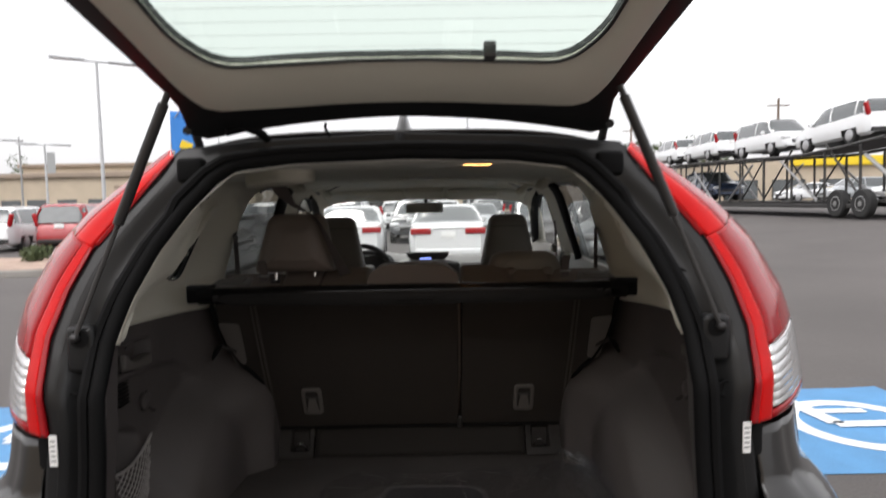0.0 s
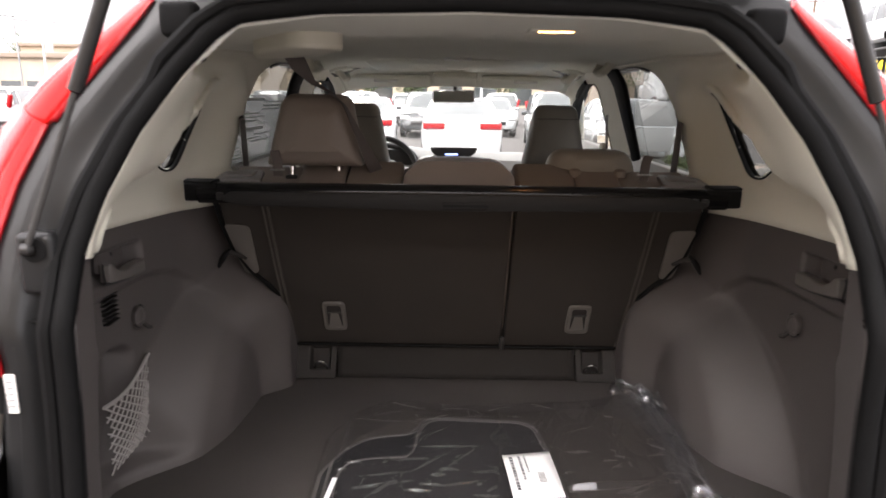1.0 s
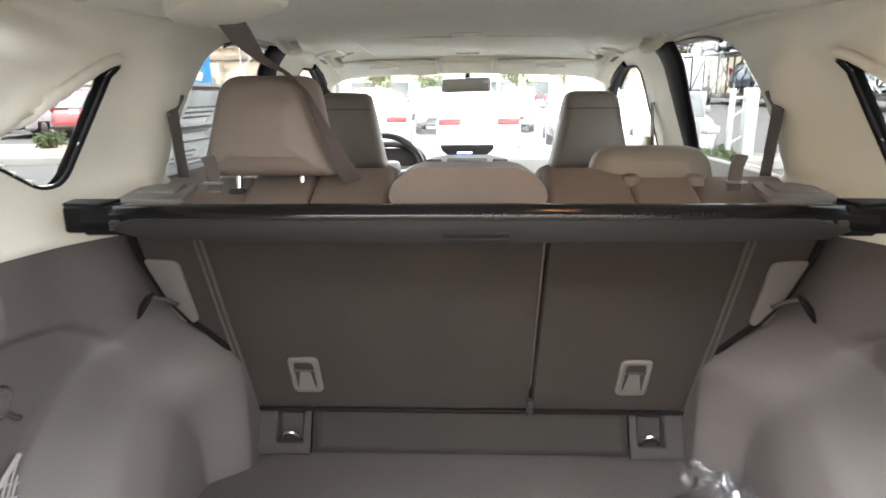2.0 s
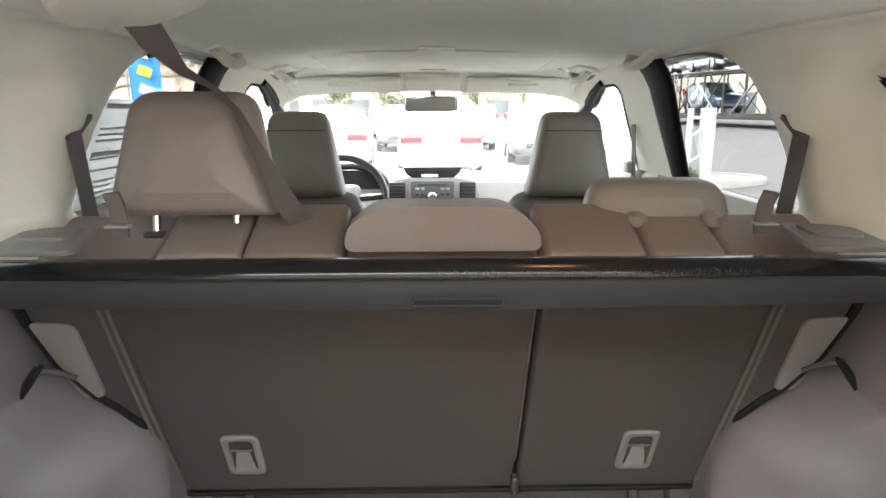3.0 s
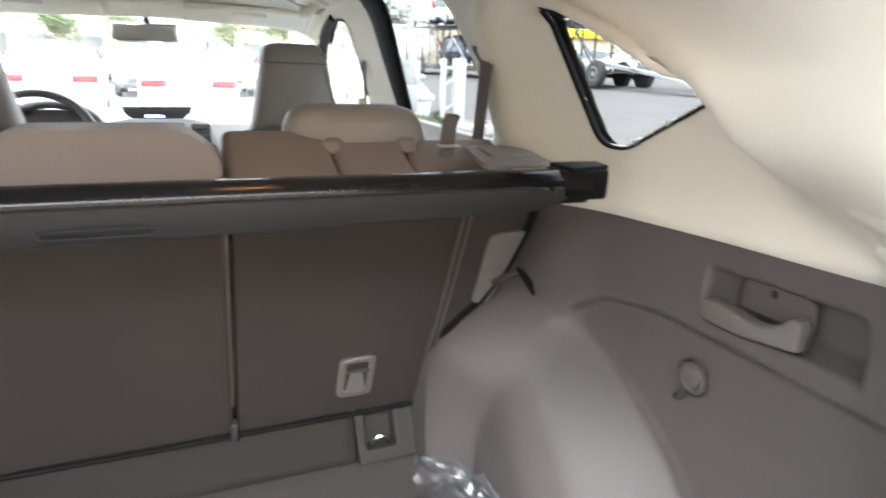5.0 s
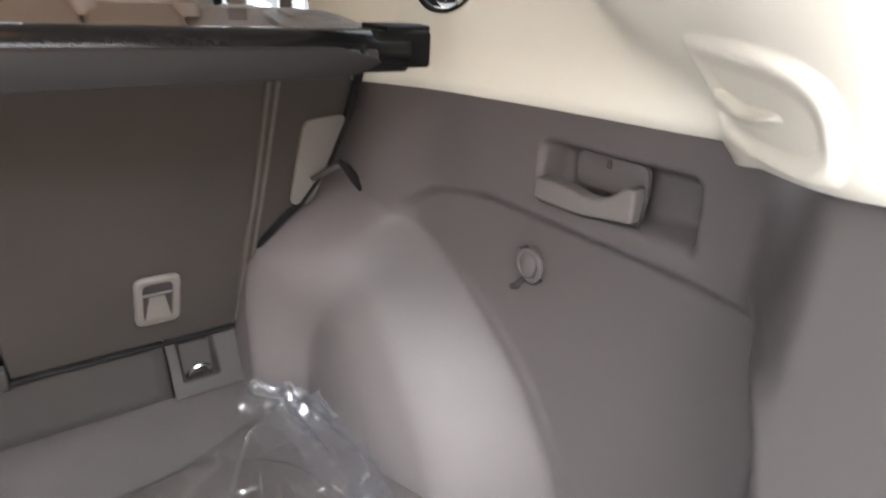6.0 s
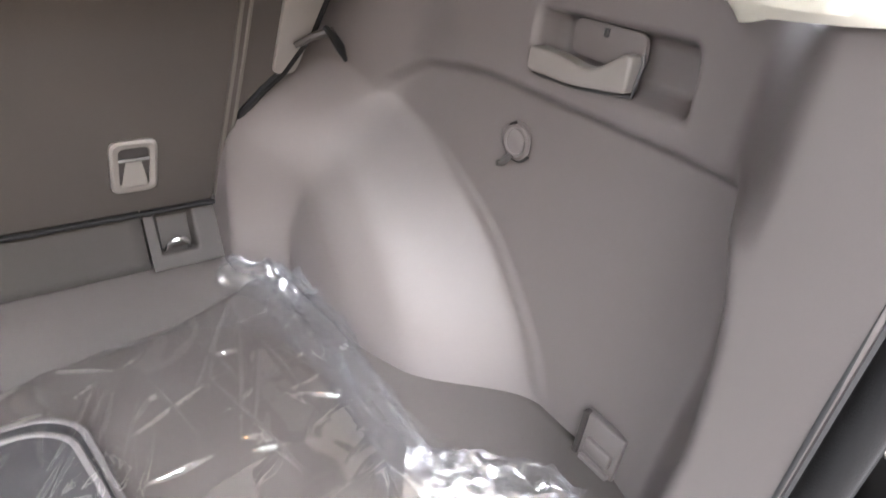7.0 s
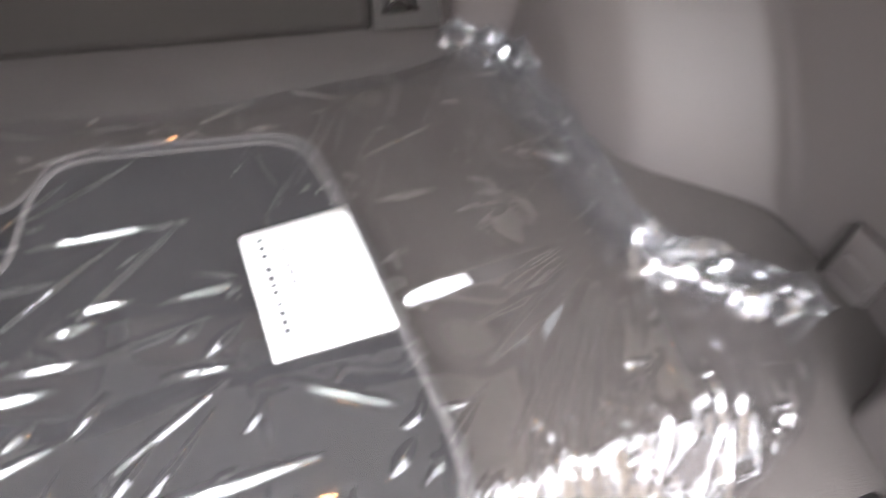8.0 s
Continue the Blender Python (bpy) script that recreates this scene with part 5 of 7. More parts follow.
# ---- things on the side lining ----
for side in (1, -1):
    wx = 0.690
    left = side < 0
    hk = thing("bag_hook", (side * 0.70, 1.612, 1.03), "folding taupe plastic bag hook on the side lining", "hook", "bag hooks")
    hy, hz = (1.648, 1.015) if left else (1.612, 1.030)
    ring = [(side * (wx + 0.004), hy + 0.019 * math.cos(a), hz + 0.019 * math.sin(a)) for a in span(0, 2 * math.pi, 25)]
    part("hook_disc", lathe([(0.021, 0.0), (0.020, 0.012), (0.016, 0.015), (0.0001, 0.015)], 22, lambda x, y, h: (side * (wx + 0.018 - h), hy + 0.010 + x, hz + y)), TRIM, hk)
    part("hook_ring", tube(ring, 0.0035, 8, cap=False), TRIM, hk)
    gap = [(side * (wx + 0.006), hy + 0.0235 * math.cos(a), hz + 0.0235 * math.sin(a)) for a in span(-2.6, 1.2, 20)]
    part("hook_gap", tube(gap, 0.0022, 6), COVERFLAP, hk, "dark gap beside the hook")
    part("hook_tip", tube([(side * (wx - 0.001), hy + 0.002, hz - 0.017), (side * (wx - 0.011), hy + 0.004, hz - 0.026), (side * (wx - 0.018), hy + 0.006, hz - 0.026)], [0.004, 0.005, 0.004], 8), DTRIM, hk)
    # pocket with handle
    py = 0.06 if left else 0.0
    pz = -0.01 if left else 0.0
    pk = thing("recessed_pull_handle", (side * 0.70, 1.54 + py, 1.16), "taupe plastic pull handle in a recess", "handle", "side handles")
    lid = rounded([(1.572, 1.187), (1.478, 1.190), (1.474, 1.150), (1.57, 1.150)], 0.012, 4)
    part("back_plate", plate(lid, 0.006, lambda u, v, w: (side * (0.713 - w), u + py, v + pz), 0.002), TRIM, pk)
    grip = [(1.606, 1.150), (1.56, 1.150), (1.535, 1.146), (1.515, 1.148), (1.495, 1.160), (1.482, 1.172), (1.470, 1.172), (1.468, 1.136), (1.54, 1.124), (1.606, 1.122)]
    part("grip", plate(rounded(grip, 0.006, 3), 0.02, lambda u, v, w: (side * (0.699 - w), u + py, v + pz), 0.004, seg=3), PANEL, pk, "pale grip bar")
    part("grip_gap", tube([(side * 0.690, y + py, z + pz) for y, z in ((1.604, 1.119), (1.54, 1.121), (1.467, 1.133), (1.463, 1.165), (1.466, 1.175))], 0.002, 6), BLACK, pk)
    part("pin_hole", rbox(side * 0.706, 1.527 + py, 1.180 + pz, 0.004, 0.006, 0.009, 0.001, 1), BLACK, pk)
    # finger clip low on the wall
    cl = thing("floor_clip", (side * 0.70, 1.38, 0.71), "small recessed taupe clip low on the side lining", "clip", "floor clips")
    part("clip_frame", rbox(side * 0.700, 1.380, 0.715, 0.012, 0.064, 0.078, 0.003), TRIM, cl)
    part("clip_dark", rbox(side * 0.695, 1.407, 0.718, 0.010, 0.008, 0.076, 0.002), DTRIM, cl)
    part("clip_tab", rbox(side * 0.693, 1.376, 0.712, 0.010, 0.040, 0.022, 0.003), TRIM, cl)
    part("clip_tab", rbox(side * 0.693, 1.376, 0.686, 0.010, 0.046, 0.010, 0.003), TRIM, cl)

GRIP = rounded([(1.392, 1.314), (1.307, 1.314), (1.276, 1.307), (1.262, 1.296), (1.254, 1.272), (1.266, 1.258), (1.303, 1.250), (1.358, 1.245), (1.395, 1.250)], 0.014, 4)
TONGUE = rounded([(1.395, 1.288), (1.345, 1.281), (1.306, 1.287), (1.296, 1.281), (1.321, 1.269), (1.360, 1.262), (1.395, 1.262)], 0.006, 3)


def grip_fn(u, v):
    y = lerp(1.236, 1.402, u)
    z = lerp(belt_z(y) + 0.005, 1.333, v)
    q = nearest(GRIP, y, z)
    d = math.hypot(q[0] - y, q[1] - z)
    h = 0.0095 * math.exp(-(d / 0.008) ** 2)
    if inside(TONGUE, y, z):
        q = nearest(TONGUE, y, z)
        h = max(h, 0.013 * ss(math.hypot(q[0] - y, q[1] - z) / 0.009))
    return pillar_x(y, z) + 0.001 - h * ss(u / 0.08) * ss((1 - u) / 0.05) * ss((1 - v) / 0.08), y, z


bm0 = [[grip_fn(u, v) for v in span(0, 1, 46)] for u in span(0, 1, 70)]
for side in (1, -1):
    gh = thing("pillar_hook", (side * 0.66, 1.34, 1.27), "beige moulded finger grip on the rear pillar", "grip", "pillar grips")
    bm = surf(lambda i, j: (side * bm0[i][j][0], bm0[i][j][1], bm0[i][j][2]), range(70), range(46))
    part("grip_plate", bm, BEIGE, gh, angle=80)
    bm = surf(lambda i, j: (side * (bm0[i][j][0] - 0.0006), bm0[i][j][1], bm0[i][j][2]), range(70), range(46), lambda i, j: inside(TONGUE, bm0[i][j][1], bm0[i][j][2]))
    part("grip_tongue", bm, BEIGE, gh, "beige hook of the finger grip", angle=80)

# speaker slots and the cord net on the other wall
gr = thing("vent_grille", (-0.70, 1.55, 1.07), "slotted taupe vent grille in the side lining", "vent")
for k in range(7):
    z = 1.095 - k * 0.0095
    part("slot", rbox(-0.701, 1.552, z, 0.012, 0.045, 0.0035, 0.001, 1), COVERFLAP, gr)
net = thing("side_net", (-0.70, 1.55, 0.80), "grey cord net over a side pocket", "net")
NA, NB, NC, ND = Vector((-0.688, 1.655, 0.925)), Vector((-0.680, 1.455, 0.900)), Vector((-0.672, 1.44, 0.765)), Vector((-0.676, 1.60, 0.765))


def net_at(u, v):
    p = NA.lerp(NB, u).lerp(ND.lerp(NC, u), v)
    return p + Vector((0.012 * math.sin(math.pi * u) * math.sin(math.pi * v), 0, -0.02 * math.sin(math.pi * u) * (1 - v)))


part("net_edge", tube([net_at(u, 0) for u in span(0, 1, 16)], 0.004, 8), NETTING, net, "elastic top cord")
for i in range(-7, 9):
    a = []
    b = []
    for t in span(0, 1, 14):
        u1, u2 = i / 8 + t, 1 - (i / 8 + t)
        if 0 <= u1 <= 1:
            a.append(net_at(u1, t))
            b.append(net_at(u2, t))
    for pl in (a, b):
        if len(pl) > 2:
            part("net_cord", tube(pl, 0.0018, 5), NETTING, net)

# ---- floor mats in a clear bag ----
mats = thing("floor_mats", (0, 1.5, 0.69), "stack of new dark carpet floor mats with black backing", "floor mat")
UPPER = [(-0.235, 1.22), (-0.248, 1.49), (-0.232, 1.535), (-0.195, 1.548), (-0.112, 1.555), (-0.098, 1.575), (-0.090, 1.655), (-0.072, 1.698), (-0.045, 1.712), (0.145, 1.700), (0.175, 1.675), (0.195, 1.55), (0.215, 1.30), (0.19, 1.22)]
UNDER = [(-0.262, 1.20), (-0.270, 1.56), (-0.250, 1.60), (-0.205, 1.655), (-0.11, 1.672), (-0.092, 1.70), (-0.084, 1.735), (-0.055, 1.750), (0.155, 1.735), (0.187, 1.706), (0.205, 1.56), (0.222, 1.30), (0.20, 1.205)]


def mat_z(u, v, base):
    return base + 0.004 * noise.noise((u * 6, v * 6, 1.7)) + 0.006 * ss((v - 1.3) / 0.4)


for k, (poly, m, base, lab) in enumerate(((UNDER, MATPILE, 0.700, "lower mat"), (UNDER, MATBLACK, 0.712, "black rubber mat backing"), (UPPER, MATPILE, 0.728, "dark grey carpet pile"))):
    pl = rounded(poly, 0.03, 5)
    sh = 0.0 if k else -0.02
    bm = plate([(u + sh, v + sh) for u, v in pl], 0.009, lambda u, v, w: (u, v, mat_z(u, v, base) + w), 0.002)
    mm = part("mat", bm, m, mats, lab)
    ed = [(u + sh, v + sh, mat_z(u, v, base) + 0.008) for u, v in pl]
    part("mat_binding", tube(ed + ed[:1], 0.0042, 8, cap=False, flat=0.7), BINDING, mm, "grey stitched edge")
big = rounded([(-0.24, 1.22), (-0.25, 1.70), (-0.10, 1.82), (0.36, 1.86), (0.46, 1.78), (0.47, 1.45), (0.42, 1.22)], 0.05, 5)
part("mat", plate(big, 0.008, lambda u, v, w: (u, v, 0.690 + 0.002 * noise.noise((u * 5, v * 5, 4)) + w), 0.003), BROADMAT, mats, "broad taupe cargo mat at the bottom")
card = thing("part_label", (0.145, 1.48, 0.745), "white printed part label on the floor mat bag", "label")
LC = [(0.091, 1.551), (0.193, 1.568), (0.200, 1.413), (0.101, 1.407)]


def card_at(u, v, w=0.0):
    a = Vector(LC[3]).lerp(Vector(LC[2]), u)
    b = Vector(LC[0]).lerp(Vector(LC[1]), u)
    q = a.lerp(b, v)
    return Vector((q.x, q.y, 0.7535 + w + 0.002 * math.sin(v * 4)))


bm = surf(lambda u, v: card_at(u, v), span(0, 1, 6), span(0, 1, 10))
solid(part("paper", bm, PAPER, card, "white paper"), 0.0012)
random.seed(5)
for col, (u0, wd, n) in enumerate(((0.12, 0.07, 14), (0.30, 0.05, 9), (0.42, 0.035, 8))):
    v = 0.92
    for k in range(n):
        ln = random.uniform(0.02, 0.055)
        if v - ln < 0.12:
            break
        bm = surf(lambda a, b: card_at(lerp(u0, u0 + wd, a), lerp(v, v - ln, b), 0.0014), span(0, 1, 2), span(0, 1, 2))
        part("print_bar", bm, INK, card, smooth=False)
        v -= ln + random.uniform(0.012, 0.03)
for k in range(12):
    v = 0.50 - k * 0.018
    bm = surf(lambda a, b: card_at(lerp(0.60, 0.74, a), v - 0.010 * b * random.choice((0.5, 1.0)), 0.0014), span(0, 1, 2), span(0, 1, 2))
    part("print_bar", bm, INK, card, smooth=False)
tag = thing("mat_tag", (-0.25, 1.45, 0.73), "small white tag on the mat edge", "label")
part("tag_paper", surf(lambda u, v: (lerp(-0.256, -0.246, u) + 0.006 * v, lerp(1.38, 1.46, v), 0.7545), span(0, 1, 2), span(0, 1, 4)), PAPER, tag)

# the bag: a crinkled clear film draped over mats and floor
bag = thing("plastic_bag", (0.12, 1.55, 0.69), "crinkled clear plastic bag round the floor mats", "plastic bag")
BAG = [(-0.30, 1.20), (-0.31, 1.76), (-0.17, 1.85), (0.10, 1.83), (0.35, 1.875), (0.46, 1.935), (0.53, 1.90), (0.545, 1.75), (0.53, 1.58), (0.56, 1.46), (0.625, 1.405), (0.61, 1.33), (0.53, 1.255), (0.40, 1.21), (0.0, 1.19)]


BAGR = rounded(BAG, 0.06, 5)


def outline_depth(poly, px, py):
    """For arrays of places: whether each lies inside the outline, and how far from its edge."""
    ins = np.zeros(px.shape, bool)
    dist = np.full(px.shape, 9.0)
    for (ax, ay), (bx, by) in zip(poly, poly[1:] + poly[:1]):
        if ay != by:
            hit = ((ay > py) != (by > py)) & (px < (bx - ax) * (py - ay) / (by - ay) + ax)
            ins ^= hit
        k = np.clip(((px - ax) * (bx - ax) + (py - ay) * (by - ay)) / max(1e-12, (bx - ax) ** 2 + (by - ay) ** 2), 0, 1)
        dist = np.minimum(dist, np.hypot(px - ax - k * (bx - ax), py - ay - k * (by - ay)))
    return ins, dist


def sst(v):
    v = np.clip(v, 0, 1)
    return v * v * (3 - 2 * v)


def folds(rng):
    """Straight creases of the film: start, end, height and width."""
    out = []
    for _ in range(16):
        a = radians(rng.uniform(185, 300))
        r0, r1 = rng.uniform(0.01, 0.05), rng.uniform(0.12, 0.30)
        out.append((0.44 + r0 * math.cos(a), 1.475 + r0 * math.sin(a), 0.44 + r1 * math.cos(a), 1.475 + r1 * math.sin(a), rng.uniform(0.006, 0.012), rng.uniform(0.008, 0.015)))
    for _ in range(215):
        x, y = rng.uniform(-0.28, 0.56), rng.uniform(1.22, 1.86)
        a = radians(rng.gauss(28, 34))
        ln = rng.choice((rng.uniform(0.02, 0.05), rng.uniform(0.05, 0.16)))
        out.append((x, y, x + ln * math.cos(a), y + ln * math.sin(a), rng.uniform(0.0025, 0.0055), rng.uniform(0.003, 0.0075)))
    for _ in range(16):
        x, y = rng.uniform(0.15, 0.45), rng.uniform(1.62, 1.84)
        a = radians(rng.uniform(60, 130))
        ln = rng.uniform(0.10, 0.22)
        out.append((x, y, x + ln * math.cos(a), y - ln * math.sin(a), rng.uniform(0.003, 0.006), rng.uniform(0.004, 0.007)))
    # short pleats along the edge towards the opening
    for _ in range(120):
        x, y = rng.uniform(-0.1, 0.58), rng.uniform(1.19, 1.26)
        a = radians(rng.gauss(70, 25))
        ln = rng.uniform(0.03, 0.09)
        out.append((x, y, x + ln * math.cos(a), y + ln * math.sin(a), rng.uniform(0.004, 0.009), rng.uniform(0.0028, 0.006)))
    return out


def film():
    nx, ny = 620, 490
    gx2, gy2 = np.meshgrid(np.linspace(-0.33, 0.64, nx), np.linspace(1.18, 1.95, ny), indexing="ij")
    ins, d = outline_depth(BAGR, gx2, gy2)
    lift = 0.060 * sst(d / 0.07)
    lift = lift * (1 - 0.5 * sst((gx2 - 0.44) / 0.06))
    flat = sst((np.maximum(np.abs(gx2 - 0.146) / 0.060, np.abs(gy2 - 1.485) / 0.088) - 1.0) / 0.2)
    z = 0.692 + lift
    add = np.zeros_like(z)
    for ax, ay, bx, by, h, w in folds(random.Random(12)):
        k = np.clip(((gx2 - ax) * (bx - ax) + (gy2 - ay) * (by - ay)) / ((bx - ax) ** 2 + (by - ay) ** 2), 0, 1)
        dd = np.hypot(gx2 - ax - k * (bx - ax), gy2 - ay - k * (by - ay))
        add = np.maximum(add, h * np.clip(1 - dd / (w * (0.15 + 0.85 * np.sin(np.pi * k))), 0, 1) * (0.2 + 0.8 * np.sin(np.pi * k)))
    wob = np.array([[noise.noise((x * 11, y * 11, 3.0)) for y in np.linspace(1.18, 1.95, ny)] for x in np.linspace(-0.33, 0.64, nx)])
    z = z + (add + 0.004 * wob) * flat * sst(d / 0.012)
    z = np.maximum(z, 0.6925)
    idx = -np.ones((nx, ny), int)
    keepv = ins | (d < 0.003)
    idx[keepv] = np.arange(keepv.sum())
    verts = np.stack([gx2[keepv], gy2[keepv], z[keepv]], 1) - np.array(bag.location)
    quad = np.stack([idx[:-1, :-1], idx[1:, :-1], idx[1:, 1:], idx[:-1, 1:]], -1).reshape(-1, 4)
    quad = quad[(quad >= 0).all(1)]
    me = bpy.data.meshes.new("film")
    me.from_pydata(verts.tolist(), [], quad.tolist())
    me.polygons.foreach_set("use_smooth", [True] * len(quad))
    me.materials.append(FILM)
    ob = new("film", me)
    ob.parent = bag
    return tagged(ob, "crinkled clear film")


film()


def bunch(name, line, wide, high, seed, label, along=3.0, cross=9.0, soft=False):
    """A gathered fold of film: a crumpled band along a line of places, creased lengthwise."""
    pts = [Vector(p) for p in line]
    n = int(sum((b - a).length for a, b in zip(pts, pts[1:])) / 0.007)

    def fn(u, v):
        k = u * (len(pts) - 1)
        i = min(int(k), len(pts) - 2)
        p = pts[i].lerp(pts[i + 1], k - i)
        d = (pts[i + 1] - pts[i]).normalized()
        s = Vector((-d.y, d.x, 0)).normalized()
        w = wide * (0.8 + 0.5 * noise.noise((u * 4, seed, 0.0)))
        fold = 0.5 * noise.noise((u * along, v * cross * 0.4, seed)) + 0.55 * abs(noise.noise((u * along * 1.6, v * cross, seed + 3))) + 0.28 * abs(noise.noise((u * along * 5, v * cross, seed + 5)))
        return p + s * (w * v + 0.010 * noise.noise((u * 12, v * 6, seed + 9))) + Vector((0, 0, max(0.002, high * (1 - v ** 4) * (0.45 + fold) + 0.010 * (fold + 0.3))))
    part(name, surf(fn, span(0, 1, n), span(-1, 1, 21)), BUNCHED, bag, label, smooth=soft, angle=55)


bunch("gathered_fold", [(0.475, 1.925, 0.690), (0.500, 1.87, 0.692), (0.508, 1.78, 0.692), (0.505, 1.68, 0.692), (0.492, 1.58, 0.692), (0.485, 1.46, 0.700)], 0.052, 0.034, 2.0, "bunched edge of the clear bag", 2.0, 7.0)
bunch("gathered_fold", [(0.430, 1.955, 0.700), (0.475, 1.915, 0.708), (0.505, 1.865, 0.706), (0.520, 1.815, 0.70)], 0.034, 0.040, 5.0, "crumpled knot of the clear bag", 4.0, 3.0, True)
bunch("gathered_fold", [(0.47, 1.475, 0.705), (0.53, 1.43, 0.70), (0.59, 1.385, 0.695), (0.605, 1.335, 0.693)], 0.050, 0.034, 8.0, "crumpled corner of the clear bag", 3.0, 4.0, True)


# ---- outside: the car park ----
def ground_z(x, y):
    return tab(x, [(-400, 0), (3.2, 0.0), (5.5, 0.08), (8, 0.24), (16, 0.73), (26, 1.1), (400, 1.2)])


gx = [-400, -120, -60, -30, -20, -12, -8, -5, -3, -1, 0, 1, 2, 3, 3.6, 4.2, 5, 6, 7, 8, 9.5, 11, 12.5, 14, 16, 19, 22, 30, 60, 120, 400]
gy = [-400, -100, -40, -20, -10, -5, -2, 0, 2, 4, 6, 9, 12, 16, 20, 26, 34, 45, 60, 90, 150, 400]
gr = part("ground", surf(lambda x, y: (x, y, ground_z(x, y)), gx, gy), ASPHALT)
tagged(gr, "grey asphalt of a car park", "ground", kind="structure")

# blue painted bays with white marks
for sx, y0, y1, x0, x1 in ((1, 3.31, 4.80, 2.02, 3.48), (-1, 3.38, 4.72, -3.42, -1.98)):
    bay = thing("parking_mark", ((x0 + x1) / 2, (y0 + y1) / 2, 0), "blue painted square with white marks on the asphalt", "road marking", "blue bays", "structure")
    zz = lambda x, y, h: ground_z(x, y) + h
    part("blue_square", surf(lambda u, v: (u, v, zz(u, v, 0.005)), span(x0, x1, 8), span(y0, y1, 6)), BLUEPAINT, bay, "worn blue paint")
    cx, cy = (x0 + x1) / 2 - 0.02, (y0 + y1) / 2
    arc = [(cx + 0.12 + 0.42 * math.cos(a), cy - 0.02 + 0.42 * math.sin(a)) for a in span(0.5, 2 * math.pi - 0.9, 40)]
    bm = bmesh.new()
    rows = []
    for (ax, ay), (bx, by) in zip(arc, arc[1:]):
        for px, py in ((ax, ay),):
            dx, dy = px - cx - 0.12, py - cy + 0.02
            k = 0.055 / math.hypot(dx, dy)
            rows.append([bm.verts.new((px + dx * k, py + dy * k, zz(px, py, 0.009))), bm.verts.new((px - dx * k, py - dy * k, zz(px, py, 0.009)))])
    for a, b in zip(rows, rows[1:]):
        bm.faces.new((a[0], a[1], b[1], b[0]))
    part("white_arc", bm, WHITEPAINT, bay)
    for poly in ([(cx - 0.18, cy + 0.52), (cx - 0.06, cy + 0.52), (cx + 0.02, cy - 0.02), (cx - 0.10, cy - 0.02)], [(cx - 0.06, cy + 0.02), (cx + 0.42, cy + 0.02), (cx + 0.42, cy - 0.08), (cx - 0.06, cy - 0.08)], [(cx + 0.34, cy - 0.02), (cx + 0.44, cy - 0.04), (cx + 0.56, cy - 0.48), (cx + 0.46, cy - 0.48)], [(cx - 0.02, cy + 0.26), (cx + 0.30, cy + 0.26), (cx + 0.30, cy + 0.18), (cx - 0.02, cy + 0.18)]):
        bm = bmesh.new()
        bm.faces.new([bm.verts.new((x, y, zz(x, y, 0.013))) for x, y in poly])
        part("white_bar", bm, WHITEPAINT, bay, smooth=False)


# ---- vehicles ----
def paint(name, c, metal=0.0):
    return mat(name, c, 0.25, metal=metal, var=0.05, scale=3, fine=200, bump=0.0, coat=0.8)


WHITE = paint("white_car_paint", (0.78, 0.79, 0.80))
SILVERP = paint("silver_car_paint", (0.42, 0.44, 0.45), 0.5)
GREYP = paint("charcoal_car_paint", (0.06, 0.062, 0.066), 0.4)
NAVY = paint("navy_car_paint", (0.03, 0.045, 0.085), 0.4)
REDP = paint("red_car_paint", (0.33, 0.012, 0.018), 0.1)
TANP = paint("tan_car_paint", (0.40, 0.35, 0.27), 0.3)
KINDS = {
    "sedan": dict(L=4.86, W=1.85, top=[(-2.43, 0.93), (-2.38, 1.04), (-1.75, 1.08), (-0.9, 1.0), (0.9, 0.98), (1.3, 1.02), (2.1, 0.86), (2.38, 0.70), (2.43, 0.55)], roof=[(-1.72, 1.08), (-0.95, 1.40), (-0.5, 1.465), (0.1, 1.47), (0.5, 1.42), (1.32, 1.02)]),
    "suv": dict(L=4.55, W=1.83, top=[(-2.27, 0.85), (-2.24, 1.02), (-1.9, 1.08), (-0.9, 1.04), (0.9, 1.02), (1.2, 1.08), (1.95, 0.95), (2.2, 0.78), (2.27, 0.55)], roof=[(-2.12, 1.08), (-1.86, 1.54), (-1.6, 1.64), (0.0, 1.67), (0.4, 1.62), (1.22, 1.08)]),
    "van": dict(L=4.6, W=1.80, top=[(-2.30, 0.85), (-2.29, 1.04), (-1.9, 1.06), (-0.9, 1.05), (1.1, 1.04), (1.4, 1.06), (2.0, 0.98), (2.25, 0.85), (2.30, 0.55)], roof=[(-2.24, 1.06), (-2.12, 1.60), (-1.9, 1.72), (0.3, 1.72), (0.7, 1.66), (1.42, 1.06)]),
}


